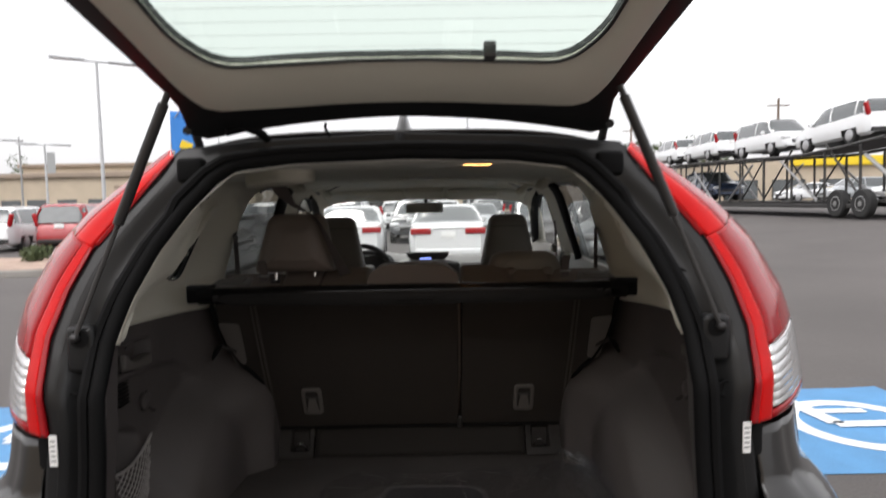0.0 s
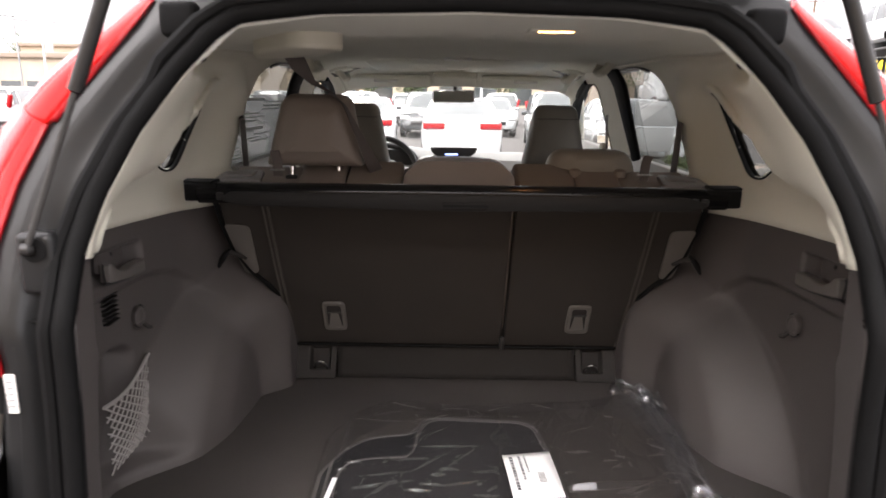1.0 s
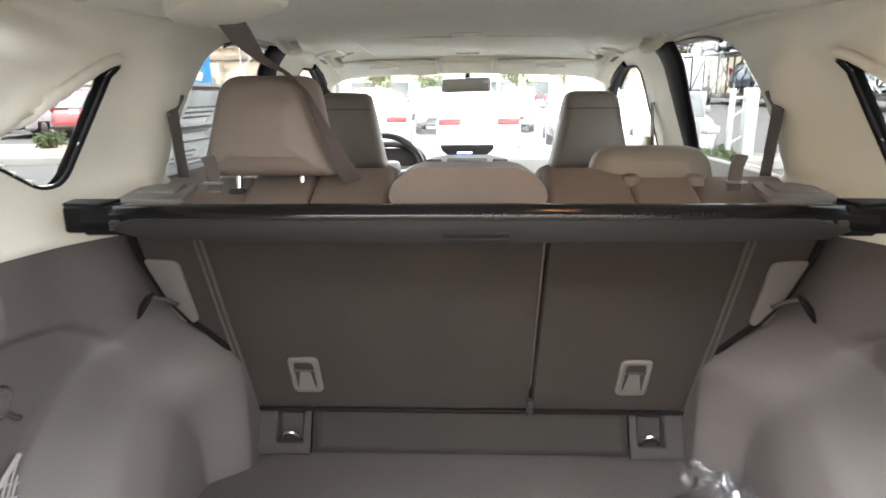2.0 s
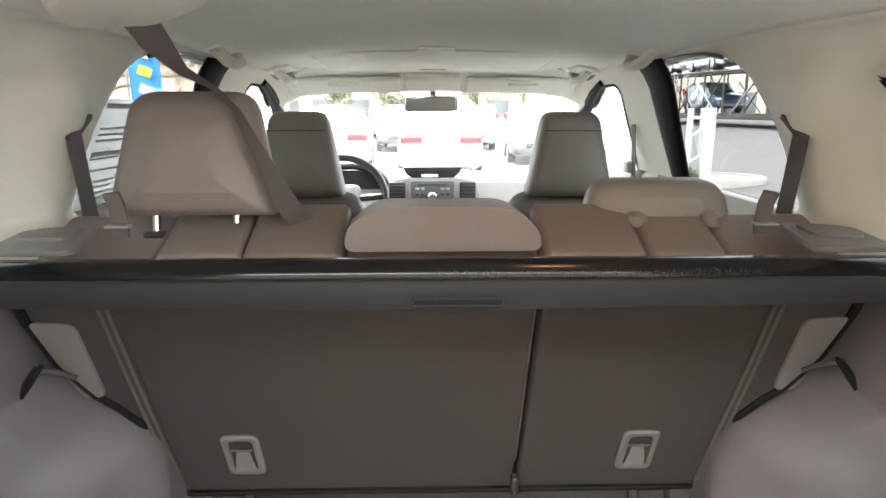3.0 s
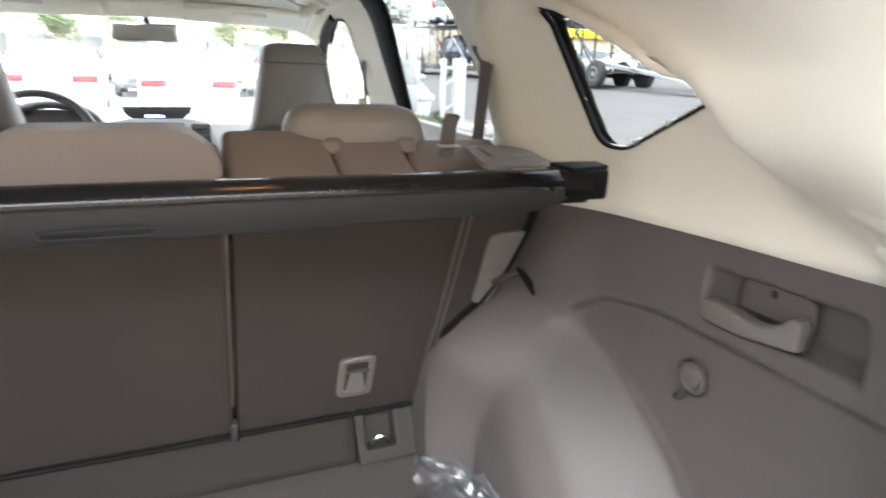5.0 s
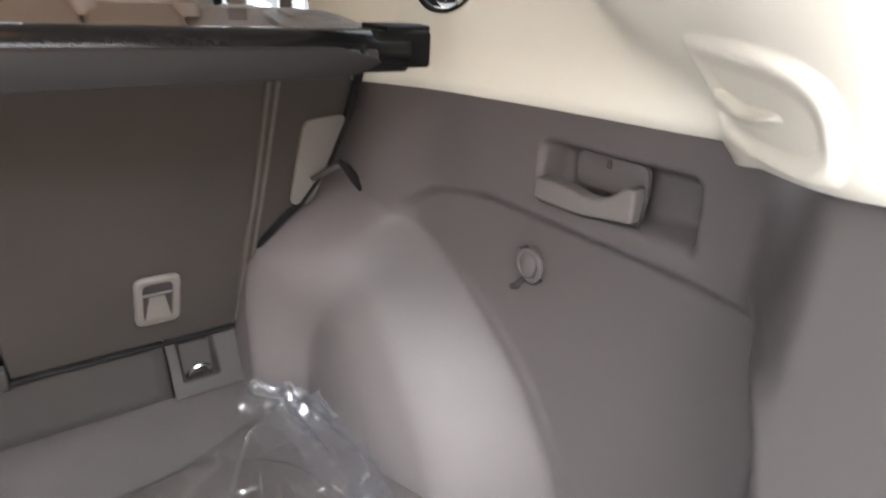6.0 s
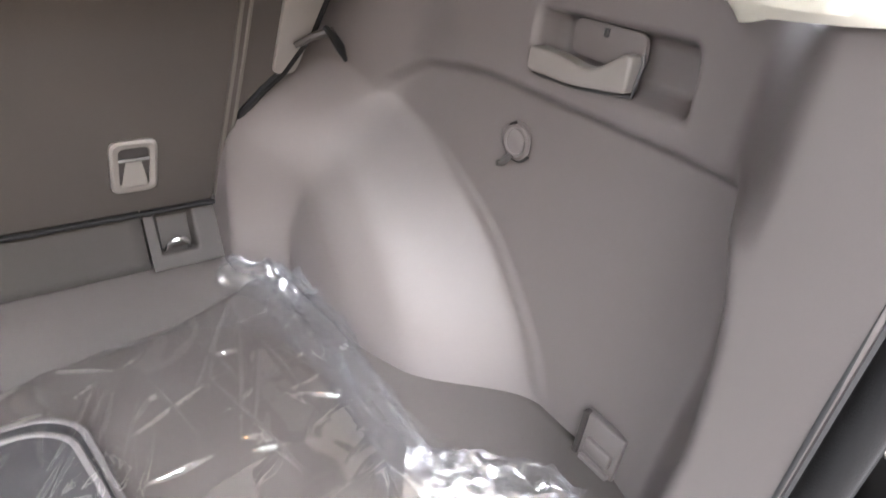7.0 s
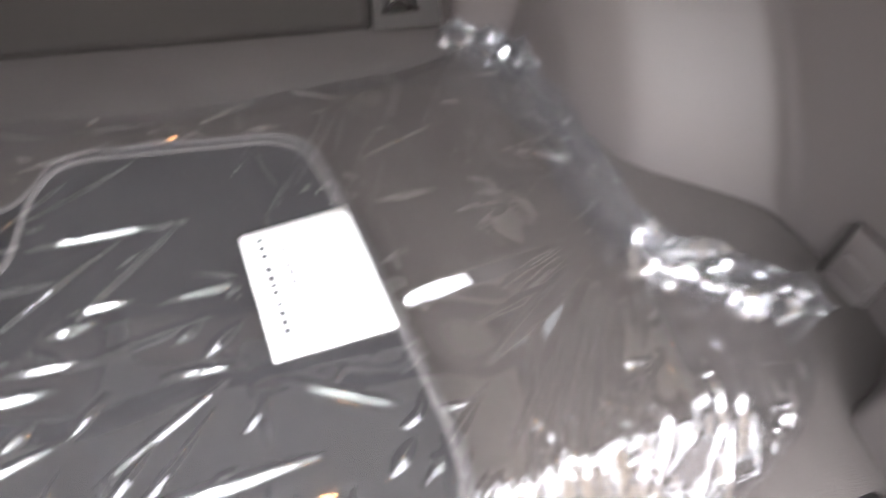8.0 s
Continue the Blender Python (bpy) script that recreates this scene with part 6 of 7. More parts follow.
def vehicle(kind, color, x, y, heading, label, name=None, z=None, group="", pitch=0.0):
    """A parked car: its nose points along heading (degrees, 0 is away along +y)."""
    k = KINDS[kind]
    z = ground_z(x, y) if z is None else z
    m = Matrix.Translation((x, y, z)) @ Matrix.Rotation(radians(heading), 4, "Z") @ Matrix.Rotation(radians(pitch), 4, "X")
    c = thing(name or ("car" if kind == "sedan" else "parked_suv" if kind == "suv" else "minivan"), (x, y, z), label, "car", group)

    def at(bm):
        bmesh.ops.transform(bm, matrix=m, verts=bm.verts)
        return bm
    hw = k["W"] / 2
    L = k["L"] / 2
    ys = span(-L, L, 34)
    sec = [(0.80, 0.0), (0.965, 0.12), (1.0, 0.40), (0.985, 0.72), (0.93, 0.95), (0.80, 1.0), (0.40, 1.015), (0.0, 1.02)]

    def body(i, j):
        yy = ys[i]
        nose = tab(abs(yy), [(0, 1), (L * 0.75, 0.99), (L * 0.93, 0.93), (L, 0.80)])
        lo = 0.24 if abs(yy) < L * 0.96 else 0.34
        hi = tab(yy, k["top"])
        n = len(sec)
        f, h = sec[j] if j < n else sec[2 * n - 2 - j]
        sgn = 1 if j < n else -1
        return (sgn * hw * f * nose, yy, lerp(lo, hi, h))
    WY = L * 0.585
    n = len(sec) * 2 - 1
    keep = lambda i, j: not ((j in (0, 1, n - 3, n - 2)) and any(abs((ys[i] + ys[i + 1]) / 2 - w) < 0.38 for w in (-WY, WY)))
    shell = surf(body, range(34), range(n), keep)
    shell.verts.ensure_lookup_table()
    shell.faces.new(shell.verts[:n])
    shell.faces.new(shell.verts[-n:])
    part("body", at(shell), color, c, "painted body", angle=35)
    part("underside", at(rbox(0, 0, 0.45, k["W"] * 0.86, k["L"] * 0.94, 0.30, 0.05)), BLACK, c)
    # glazed cabin
    rf = k["roof"]
    ry = span(rf[0][0], rf[-1][0], 24)

    def cabin(i, j, grow=0.0):
        yy = ry[i]
        base = tab(yy, k["top"]) - 0.03
        top = max(base + 0.01, tab(yy, rf))
        f = [(0.90, 0), (0.86, 0.4), (0.78, 0.84), (0.68, 0.97), (0.35, 1.0), (0.0, 1.004)]
        nn = len(f)
        a, h = f[j] if j < nn else f[2 * nn - 2 - j]
        sgn = 1 if j < nn else -1
        return (sgn * hw * (a + grow), yy, lerp(base, top, h) + grow * 0.5)
    r0 = next(i for i in range(24) if ry[i] >= rf[1][0])
    r1 = max(i for i in range(24) if ry[i] <= rf[-2][0])
    mid = (r0 + r1) // 2
    part("rear_window", at(surf(cabin, range(0, r0 + 2), range(11))), DARKGLASS, c, "dark rear window", angle=35)
    part("windscreen", at(surf(cabin, range(r1 - 1, 24), range(11))), DARKGLASS, c, "dark windscreen", angle=35)
    for js in (range(0, 4), range(7, 11)):
        for rows in (range(r0 + 1, mid + 1), range(mid, r1)):
            part("side_window", at(surf(cabin, rows, js)), DARKGLASS, c, "dark side window", angle=35)
    part("roof", at(surf(lambda i, j: cabin(i, j, 0.012), range(r0, r1 + 1), range(2, 9))), color, c, "painted roof", angle=35)
    for sgn in (1, -1):
        for pts in ([(rf[0][0] + 0.05, 0.05), (rf[1][0], 0.97)], [(rf[-1][0] - 0.06, 0.05), (rf[-2][0], 0.97)], [(-0.15, 0.02), (-0.12, 0.9)], [(rf[1][0] + 0.28 if kind != "sedan" else -1.0, 0.02), (rf[1][0] + 0.30 if kind != "sedan" else -0.95, 0.9)]):
            pp = []
            for t in span(0, 1, 4):
                yy, h = lerp(pts[0][0], pts[1][0], t), lerp(pts[0][1], pts[1][1], t)
                base, top = tab(yy, k["top"]) - 0.03, tab(yy, rf)
                a = tab(h, [(0, 0.90), (0.4, 0.86), (0.84, 0.78), (0.97, 0.68)])
                pp.append((sgn * hw * (a + 0.006), yy, lerp(base, top, h)))
            part("pillar", at(tube(pp, 0.034, 6)), color, c)
        part("headlamp", at(rbox(sgn * hw * 0.72, L - 0.13, 0.72, 0.36, 0.22, 0.15, 0.05, 3)), CLEARLENS, c, "clear headlamp")
        if kind == "sedan":
            part("tail_lamp", at(rbox(sgn * hw * 0.66, -L + 0.06, 0.885, 0.46, 0.20, 0.14, 0.03, 3)), DEEPRED, c, "red tail lamp")
        else:
            part("tail_lamp", at(rbox(sgn * hw * 0.86, -L + 0.14, 1.16, 0.14, 0.16, 0.48, 0.05, 3, Matrix.Rotation(radians(sgn * 14), 4, "Y"))), DEEPRED, c, "tall red tail lamp")
        part("door_mirror", at(rbox(sgn * (hw + 0.08), 0.85, 1.06, 0.18, 0.09, 0.13, 0.035, 3)), color, c)
        for w in (-WY, WY):
            ty = part("wheel", at(lathe([(0.20, -0.1), (0.30, -0.11), (0.335, -0.08), (0.335, 0.08), (0.30, 0.11), (0.20, 0.10)], 24, lambda a, b, h: (sgn * (hw - 0.12) + h, w + a, 0.335 + b))), TYRE, c, "black tyre")
            part("rim", at(lathe([(0.225, 0), (0.22, 0.10), (0.19, 0.115), (0.07, 0.105), (0.06, 0.12), (0.0001, 0.12)], 20, lambda a, b, h: (sgn * (hw - 0.12 + h), w + a, 0.335 + b))), RIM, ty, "alloy rim")
    part("bumper_strip", at(rbox(0, -L + 0.03, 0.42, k["W"] * 0.8, 0.10, 0.16, 0.04, 3)), BLACK if kind != "sedan" else color, c)
    part("grille", at(rbox(0, L - 0.03, 0.55, k["W"] * 0.5, 0.08, 0.16, 0.03, 3)), BLACK, c, "black grille")
    part("number_plate", at(rbox(0, -L - 0.005, 0.80 if kind == "sedan" else 0.95, 0.31, 0.02, 0.155, 0.006, 2)), PAPER, c, "plain pale number plate")
    if kind == "sedan":
        part("chrome_bar", at(rbox(0, -L + 0.0, 0.945, 0.95, 0.03, 0.03, 0.01, 2)), CHROME, c)
    return c


FR = "cars parked ahead"
vehicle("sedan", WHITE, 0.27, 16.2, 0, "white sedan seen from behind, parked ahead", group=FR)
vehicle("sedan", WHITE, -2.35, 17.4, 4, "white sedan parked beside another white sedan", group=FR)
vehicle("suv", GREYP, -0.95, 25.5, 180, "dark grey SUV facing the camera across the aisle", group=FR)
vehicle("suv", WHITE, -3.9, 27.0, 180, "white SUV across the aisle", group=FR)
vehicle("sedan", SILVERP, 1.7, 26.5, 180, "silver sedan facing this way across the aisle", group=FR)
vehicle("suv", GREYP, 3.3, 20.0, 175, "charcoal SUV parked near the sign", group=FR)
vehicle("sedan", SILVERP, 4.1, 15.2, 176, "silver sedan parked by the flower bed", group=FR)
vehicle("sedan", TANP, 4.6, 27.5, 180, "tan sedan in the far row", group=FR)
vehicle("suv", WHITE, 0.4, 34.5, 0, "white SUV in the far row", group=FR)
vehicle("van", WHITE, 2.8, 35.5, 0, "white minivan in the far row", group=FR)
vehicle("suv", WHITE, -2.2, 35.0, 0, "white SUV in the far row", group=FR)
vehicle("sedan", WHITE, -5.2, 34.5, 0, "white sedan in the far row", group=FR)
vehicle("sedan", NAVY, 5.6, 35.0, 0, "navy sedan in the far row", group=FR)
vehicle("suv", SILVERP, -7.6, 27.5, 180, "silver SUV across the aisle", group=FR)
LF = "cars parked beyond the island"
vehicle("suv", WHITE, -16.35, 24.2, 8, "white SUV with tall red tail lamps beyond the kerb island", group=LF)
vehicle("van", REDP, -13.55, 23.8, 10, "dark red older minivan beyond the kerb island", group=LF)
vehicle("suv", WHITE, -20.6, 25.2, 100, "white SUV seen from its side", group=LF)
vehicle("van", WHITE, -17.0, 36.5, 95, "white minivan in a far row", group=LF)
vehicle("sedan", WHITE, -22.0, 36.0, 90, "white sedan in a far row", group=LF)
vehicle("sedan", SILVERP, -25.5, 34.0, 85, "silver sedan in a far row", group=LF)
vehicle("sedan", GREYP, -9.6, 30.0, 0, "charcoal sedan behind the red van", group=LF)

# ---- car transporter ----
HX, HZ = 16.0, 0.73
hauler = thing("car_transporter", (HX, 32, HZ), "long dark steel car transporter trailer with two decks", "trailer")


def deck_z(y):
    return HZ + tab(y, [(20.5, 2.78), (22.6, 2.62), (25.4, 2.50), (27.7, 2.58), (31, 2.70), (37.7, 2.88), (45, 3.0)])


for sx in (-1.15, 1.15):
    part("lower_rail", rbox(HX + sx, 32.5, HZ + 0.42, 0.12, 23.0, 0.18, 0.02, 2), DARKSTEEL, hauler, "dark steel lower rail")
    part("upper_rail", tube([(HX + sx, y, deck_z(y) - 0.06) for y in (20.5, 22.6, 25.4, 27.7, 31, 37.7, 45)], 0.065, 6), DARKSTEEL, hauler, "dark steel upper rail")
    for py in (21.6, 23.6, 25.8, 28.0, 30.2, 32.4, 34.6, 36.8, 39.0, 41.2, 43.4):
        part("deck_post", tube([(HX + sx, py, HZ + 0.55), (HX + sx, py + 0.06, deck_z(py) - 0.05)], 0.055, 6), DARKSTEEL, hauler, "dark steel post")
    for py, qy in ((21.6, 23.6), (28.0, 25.8), (28.0, 30.2), (34.6, 32.4), (36.8, 39.0), (43.4, 41.2)):
        part("brace", tube([(HX + sx, py, HZ + 0.7), (HX + sx, qy, HZ + 2.75)], 0.04, 6), DARKSTEEL, hauler)
    for py, qy in ((24.0, 26.6), (31.4, 29.0), (33.0, 35.6), (40.0, 37.6)):
        part("ram", tube([(HX + sx * 1.03, py, HZ + 0.6), (HX + sx * 1.03, qy, HZ + 2.3)], 0.05, 6), STEEL, hauler, "bright hydraulic ram")
    lad = part("ladder", tube([(HX + sx * 1.06, 38.2, HZ + 0.3), (HX + sx * 1.06, 38.2, HZ + 2.8)], 0.03, 5), STEEL, hauler, "pale steel ladder")
    part("ladder_rail", tube([(HX + sx * 1.06, 38.7, HZ + 0.3), (HX + sx * 1.06, 38.7, HZ + 2.8)], 0.03, 5), STEEL, lad)
    for k in range(8):
        part("rung", tube([(HX + sx * 1.06, 38.2, HZ + 0.45 + 0.3 * k), (HX + sx * 1.06, 38.7, HZ + 0.45 + 0.3 * k)], 0.02, 5), STEEL, lad)
    part("loading_ramp", strap([(HX + sx * 0.7, 21.2, HZ + 0.85), (HX + sx * 0.7, 18.2, HZ + 0.55), (HX + sx * 0.7, 15.3, HZ + 0.0)], 0.5, 0.10, (1, 0, 0)), STEEL, hauler, "bright steel loading ramp")
    part("ramp_arm", tube([(HX + sx, 19.2, HZ + 0.7), (HX + sx, 21.4, HZ + 2.2)], 0.07, 6), STEEL, hauler)
    for wy in (21.4, 22.75, 40.5):
        ty = part("trailer_wheel", lathe([(0.27, -0.14), (0.46, -0.15), (0.51, -0.11), (0.51, 0.11), (0.46, 0.15), (0.27, 0.14)], 28, lambda a, b, h: (HX + sx + h, wy + a, HZ + 0.50 + b)), TYRE, hauler, "black truck tyre")
        part("rim", lathe([(0.31, 0), (0.30, 0.13), (0.24, 0.15), (0.19, 0.05), (0.10, 0.06), (0.09, 0.16), (0.0001, 0.16)], 24, lambda a, b, h: (HX + sx + h * (1 if sx > 0 else -1), wy + a, HZ + 0.50 + b)), SILVER, ty, "bright steel truck rim")
part("lower_deck", rbox(HX, 32.5, HZ + 0.58, 2.3, 22.6, 0.06, 0.01, 1), DARKSTEEL, hauler, "steel deck")
part("upper_deck", surf(lambda u, v: (HX + u, v, deck_z(v)), [-1.1, -0.4, 0.4, 1.1], span(21, 45, 20)), DARKSTEEL, hauler, "steel deck")
HU = "cars on the transporter"
vehicle("suv", WHITE, HX, 24.0, 0, "white SUV on the upper deck", z=deck_z(24) + 0.03, group=HU, pitch=-2.5)
vehicle("van", WHITE, HX, 29.4, 180, "white boxy SUV on the upper deck", z=deck_z(29.4) + 0.03, group=HU)
vehicle("suv", WHITE, HX, 35.9, 0, "white SUV on the upper deck", z=deck_z(35.9) + 0.03, group=HU)
vehicle("suv", WHITE, HX, 41.6, 0, "white SUV at the front of the upper deck", z=deck_z(41.6) + 0.03, group=HU)
vehicle("suv", NAVY, HX, 36.0, 180, "navy SUV on the lower deck", z=HZ + 0.63, group=HU)
cab = thing("truck_tractor", (HX, 48.5, HZ), "white truck tractor in front of the trailer", "truck")
part("cab", rbox(HX, 48, HZ + 2.0, 2.4, 2.6, 2.6, 0.25, 4), WHITE, cab, "white truck cab")
part("windscreen", rbox(HX, 49.32, HZ + 2.5, 2.1, 0.06, 1.0, 0.02, 2), DARKGLASS, cab)
part("bonnet", rbox(HX, 50.1, HZ + 1.3, 2.0, 1.7, 1.2, 0.25, 4), WHITE, cab)
for sx in (-1, 1):
    part("side_glass", rbox(HX + sx * 1.2, 48.4, HZ + 2.55, 0.04, 1.0, 0.8, 0.02, 2), DARKGLASS, cab)
    for wy in (46.7, 50.3):
        part("wheel", lathe([(0.2, -0.15), (0.45, -0.16), (0.5, -0.1), (0.5, 0.1), (0.45, 0.16), (0.2, 0.15)], 24, lambda a, b, h: (HX + sx * 1.05 + h, wy + a, HZ + 0.48 + b)), TYRE, cab)
# parked cars beyond the transporter
RB = "cars beyond the transporter"
for i, (kx, ky, kc, kk) in enumerate(((27, 24, SILVERP, "sedan"), (27.5, 30, WHITE, "suv"), (28, 36, WHITE, "sedan"), (28.5, 42, SILVERP, "suv"), (29, 48, WHITE, "sedan"), (24, 15, WHITE, "sedan"), (25.5, 19, WHITE, "suv"), (27, 11, NAVY, "sedan"))):
    vehicle(kk, kc, kx, ky, 90, "parked car in the row beyond the transporter", group=RB)


# ---- plants ----
def leaves(bm, centre, radius, n, size, rng, flat=0.8):
    for _ in range(n):
        d = Vector((rng.gauss(0, 1), rng.gauss(0, 1), rng.gauss(0, 1))).normalized() * radius * rng.uniform(0.35, 1.0) ** 0.6
        d.z *= flat
        p = Vector(centre) + d
        a, b = Vector((rng.gauss(0, 1), rng.gauss(0, 1), rng.gauss(0, 1))).normalized(), Vector((rng.gauss(0, 1), rng.gauss(0, 1), rng.gauss(0, 1)))
        b = (b - a * b.dot(a)).normalized()
        s = size * rng.uniform(0.6, 1.3)
        v = [bm.verts.new(p + a * s * u + b * s * 0.4 * w) for u, w in ((-1, 0), (0, 1), (1, 0), (0, -1))]
        bm.faces.new(v)


def bush(x, y, r, label, seed, name="shrub"):
    rng = random.Random(seed)
    z = ground_z(x, y) + 0.12
    b = thing(name, (x, y, z), label, "plant", "low shrubs")
    bm = bmesh.new()
    for k in range(5):
        leaves(bm, (x + rng.uniform(-0.5, 0.5) * r, y + rng.uniform(-0.5, 0.5) * r, z + r * rng.uniform(0.3, 0.7)), r * 0.6, 130, 0.05 * r / 0.3, rng)
    part("foliage", bm, LEAF, b, smooth=False)
    part("stems", tube([(x, y, z - 0.1), (x + 0.03, y, z + r * 0.6)], [0.03, 0.012], 6), BARK, b)


def tree(x, y, h, seed):
    rng = random.Random(seed)
    z = ground_z(x, y)
    t = thing("tree", (x, y, z), "leafy green tree far across the car park", "tree", "far trees")
    bm = tube([(x, y, z), (x + 0.1, y, z + h * 0.35), (x + 0.05, y + 0.1, z + h * 0.75)], [0.22, 0.16, 0.05], 8)
    cr = bmesh.new()
    for k in range(16):
        a = rng.uniform(0, 2 * math.pi)
        rr = rng.uniform(0.1, 0.32) * h
        p = (x + rr * math.cos(a), y + rr * math.sin(a), z + h * rng.uniform(0.42, 0.95))
        tube([(x + 0.05, y, z + h * rng.uniform(0.3, 0.6)), p], [0.06, 0.015], 5, bm)
        leaves(cr, p, h * 0.16, 110, 0.16, rng, 0.7)
    part("trunk", bm, BARK, t, "brown trunk with limbs")
    part("crown", cr, LEAF, t, "uneven green crown", smooth=False)


# kerb island with gravel
isl = thing("kerb_island", (-14, 16.5, 0), "concrete kerbed island filled with pinkish gravel", "kerb", kind="structure")
oi = rounded([(-26, 14.6), (-9.2, 13.9), (-8.0, 14.6), (-8.2, 16.4), (-9.4, 17.6), (-26, 18.6)], 1.0, 6)
part("kerb", plate(oi, 0.15, lambda u, v, w: (u, v, w), 0.03), CONCRETE, isl, "pale concrete kerb")
ii = [(lerp(u, -14, 0.03), lerp(v, 16.2, 0.10)) for u, v in oi]
part("gravel", plate(ii, 0.02, lambda u, v, w: (u, v, 0.145 + w), 0.0), GRAVEL, isl, "pinkish gravel")
bush(-10.6, 16.4, 0.42, "low green shrub on the kerb island", 3)
bush(-14.6, 16.6, 0.35, "low green shrub on the kerb island", 4)

# round bed with a white post
bed = thing("flower_bed", (5.75, 12.9, ground_z(5.75, 12.9)), "round raised bed with a pale concrete kerb", "planter", kind="structure")
bz = ground_z(5.75, 12.9) - 0.06
part("bed_kerb", lathe([(1.0, 0), (1.0, 0.17), (0.97, 0.20), (0.86, 0.20), (0.84, 0.14), (0.0001, 0.14)], 36, lambda a, b, h: (5.62 + a * 0.9, 12.9 + b * 0.8, bz + h)), CONCRETE, bed, "pale concrete kerb")
part("bed_soil", lathe([(0.85, 0.145), (0.4, 0.17), (0.0001, 0.18)], 30, lambda a, b, h: (5.62 + a * 0.9, 12.9 + b * 0.8, bz + h)), GRAVEL, bed, "pinkish gravel soil")
bush(5.15, 13.3, 0.22, "small green shrub in the round bed", 6)
post = thing("white_post", (5.3, 12.8, bz + 0.14), "square white painted post in the round bed", "post")
part("post_shaft", rbox(5.30, 12.8, bz + 0.80, 0.22, 0.22, 1.36, 0.02, 2), POSTWHITE, post, "white painted shaft")
for zz in (0.45, 0.95):
    part("cross_bar", tube([(4.98, 12.8, bz + zz), (5.2, 12.8, bz + zz + 0.14)], 0.025, 6), POSTWHITE, post)
part("side_upright", rbox(4.96, 12.8, bz + 0.80, 0.09, 0.09, 1.34, 0.01, 2), POSTWHITE, post)
part("top_bar", rbox(5.08, 12.8, bz + 1.30, 0.22, 0.06, 0.06, 0.01, 2), POSTWHITE, post)
# sign with plants below it
sg = thing("sign_board", (3.95, 12.4, ground_z(3.95, 12.4)), "grey double sign board above a planted bed", "sign")
sz = ground_z(3.95, 12.4)
part("board", rbox(3.92, 12.4, sz + 1.20, 0.80, 0.10, 0.46, 0.02, 2), SIGNGREY, sg, "pale grey board")
part("board", rbox(3.92, 12.4, sz + 0.72, 0.72, 0.10, 0.46, 0.02, 2), SIGNGREY, sg, "pale grey board")
for bx in (3.65, 4.2):
    part("leg", tube([(bx, 12.4, sz), (bx, 12.4, sz + 0.6)], 0.04, 8), STEEL, sg)
for k, (bx, bw) in enumerate(((3.72, 0.22), (4.0, 0.22))):
    part("text_bar", rbox(bx, 12.345, sz + 1.33, bw, 0.006, 0.05, 0.002, 1), STEEL, sg)
for k, (bx, by, br) in enumerate(((3.7, 11.9, 0.26), (4.15, 11.8, 0.30), (4.6, 12.0, 0.26), (4.3, 11.5, 0.2))):
    bush(bx, by, br, "low green shrub under the sign board", 11 + k)
bed2 = thing("planted_bed", (4.2, 12.0, 0.05), "gravel bed with a concrete kerb", "planter", kind="structure")
oo = rounded([(3.2, 11.2), (5.1, 11.2), (5.1, 12.9), (3.2, 12.9)], 0.5, 6)
part("bed_kerb", plate(oo, 0.16, lambda u, v, w: (u, v, ground_z(u, v) - 0.03 + w), 0.03), CONCRETE, bed2)
part("bed_gravel", plate([(lerp(u, 4.15, 0.12), lerp(v, 12.05, 0.12)) for u, v in oo], 0.02, lambda u, v, w: (u, v, ground_z(u, v) + 0.125 + w)), GRAVEL, bed2)

# ---- building, lamp posts, flags, distance ----
shop = thing("showroom_building", (-38, 64, 0), "long tan stucco building with a brown cornice", "building")
part("wall", rbox(-40, 66, 2.3, 44, 10, 4.6, 0.05, 1), STUCCO, shop, "tan stucco wall")
part("cornice", rbox(-40, 65.9, 4.85, 44.6, 10.6, 0.5, 0.08, 2), STUCCODARK, shop, "brown cornice")
part("upper_wall", rbox(-32, 67, 5.4, 20, 8, 1.0, 0.05, 1), STUCCO, shop)
part("upper_cornice", rbox(-32, 66.9, 5.95, 20.6, 8.6, 0.35, 0.08, 2), STUCCODARK, shop)
for wx, ww, wh in ((-47, 6.0, 4.4), (-26.5, 7.0, 4.3)):
    part("entrance_bay", rbox(wx, 60.6, wh / 2, ww, 1.6, wh, 0.06, 2), STUCCO, shop, "projecting entrance bay")
    archp = [(wx + ww * 0.42 * math.cos(a), 59.75, wh * 0.62 + ww * 0.17 * math.sin(a)) for a in span(0, math.pi, 16)]
    part("entrance_arch", tube(archp, 0.16, 8), STUCCODARK, shop, "brown arch")
    dr = part("entrance_window", rbox(wx, 59.78, 1.25, ww * 0.55, 0.06, 2.3, 0.02, 1), DARKGLASS, shop, "dark glazed entrance")
    for q in span(-0.25, 0.25, 4):
        part("window_frame", rbox(wx + q * ww, 59.73, 1.25, 0.10, 0.06, 2.3, 0.01, 1), WHITE, dr)
for wx in (-57, -53, -42, -39.5, -36.5, -33.5):
    part("window", rbox(wx, 60.97, 1.5, 1.9, 0.08, 2.0, 0.02, 1), DARKGLASS, shop, "dark window")
    part("window_sill", rbox(wx, 60.9, 0.45, 2.2, 0.2, 0.12, 0.02, 1), STUCCODARK, shop)
for q in range(4):
    part("wall_mark", rbox(-31.5 + q * 0.8, 60.95, 3.6, 0.6, 0.08, 0.35, 0.02, 1), STUCCODARK, shop)


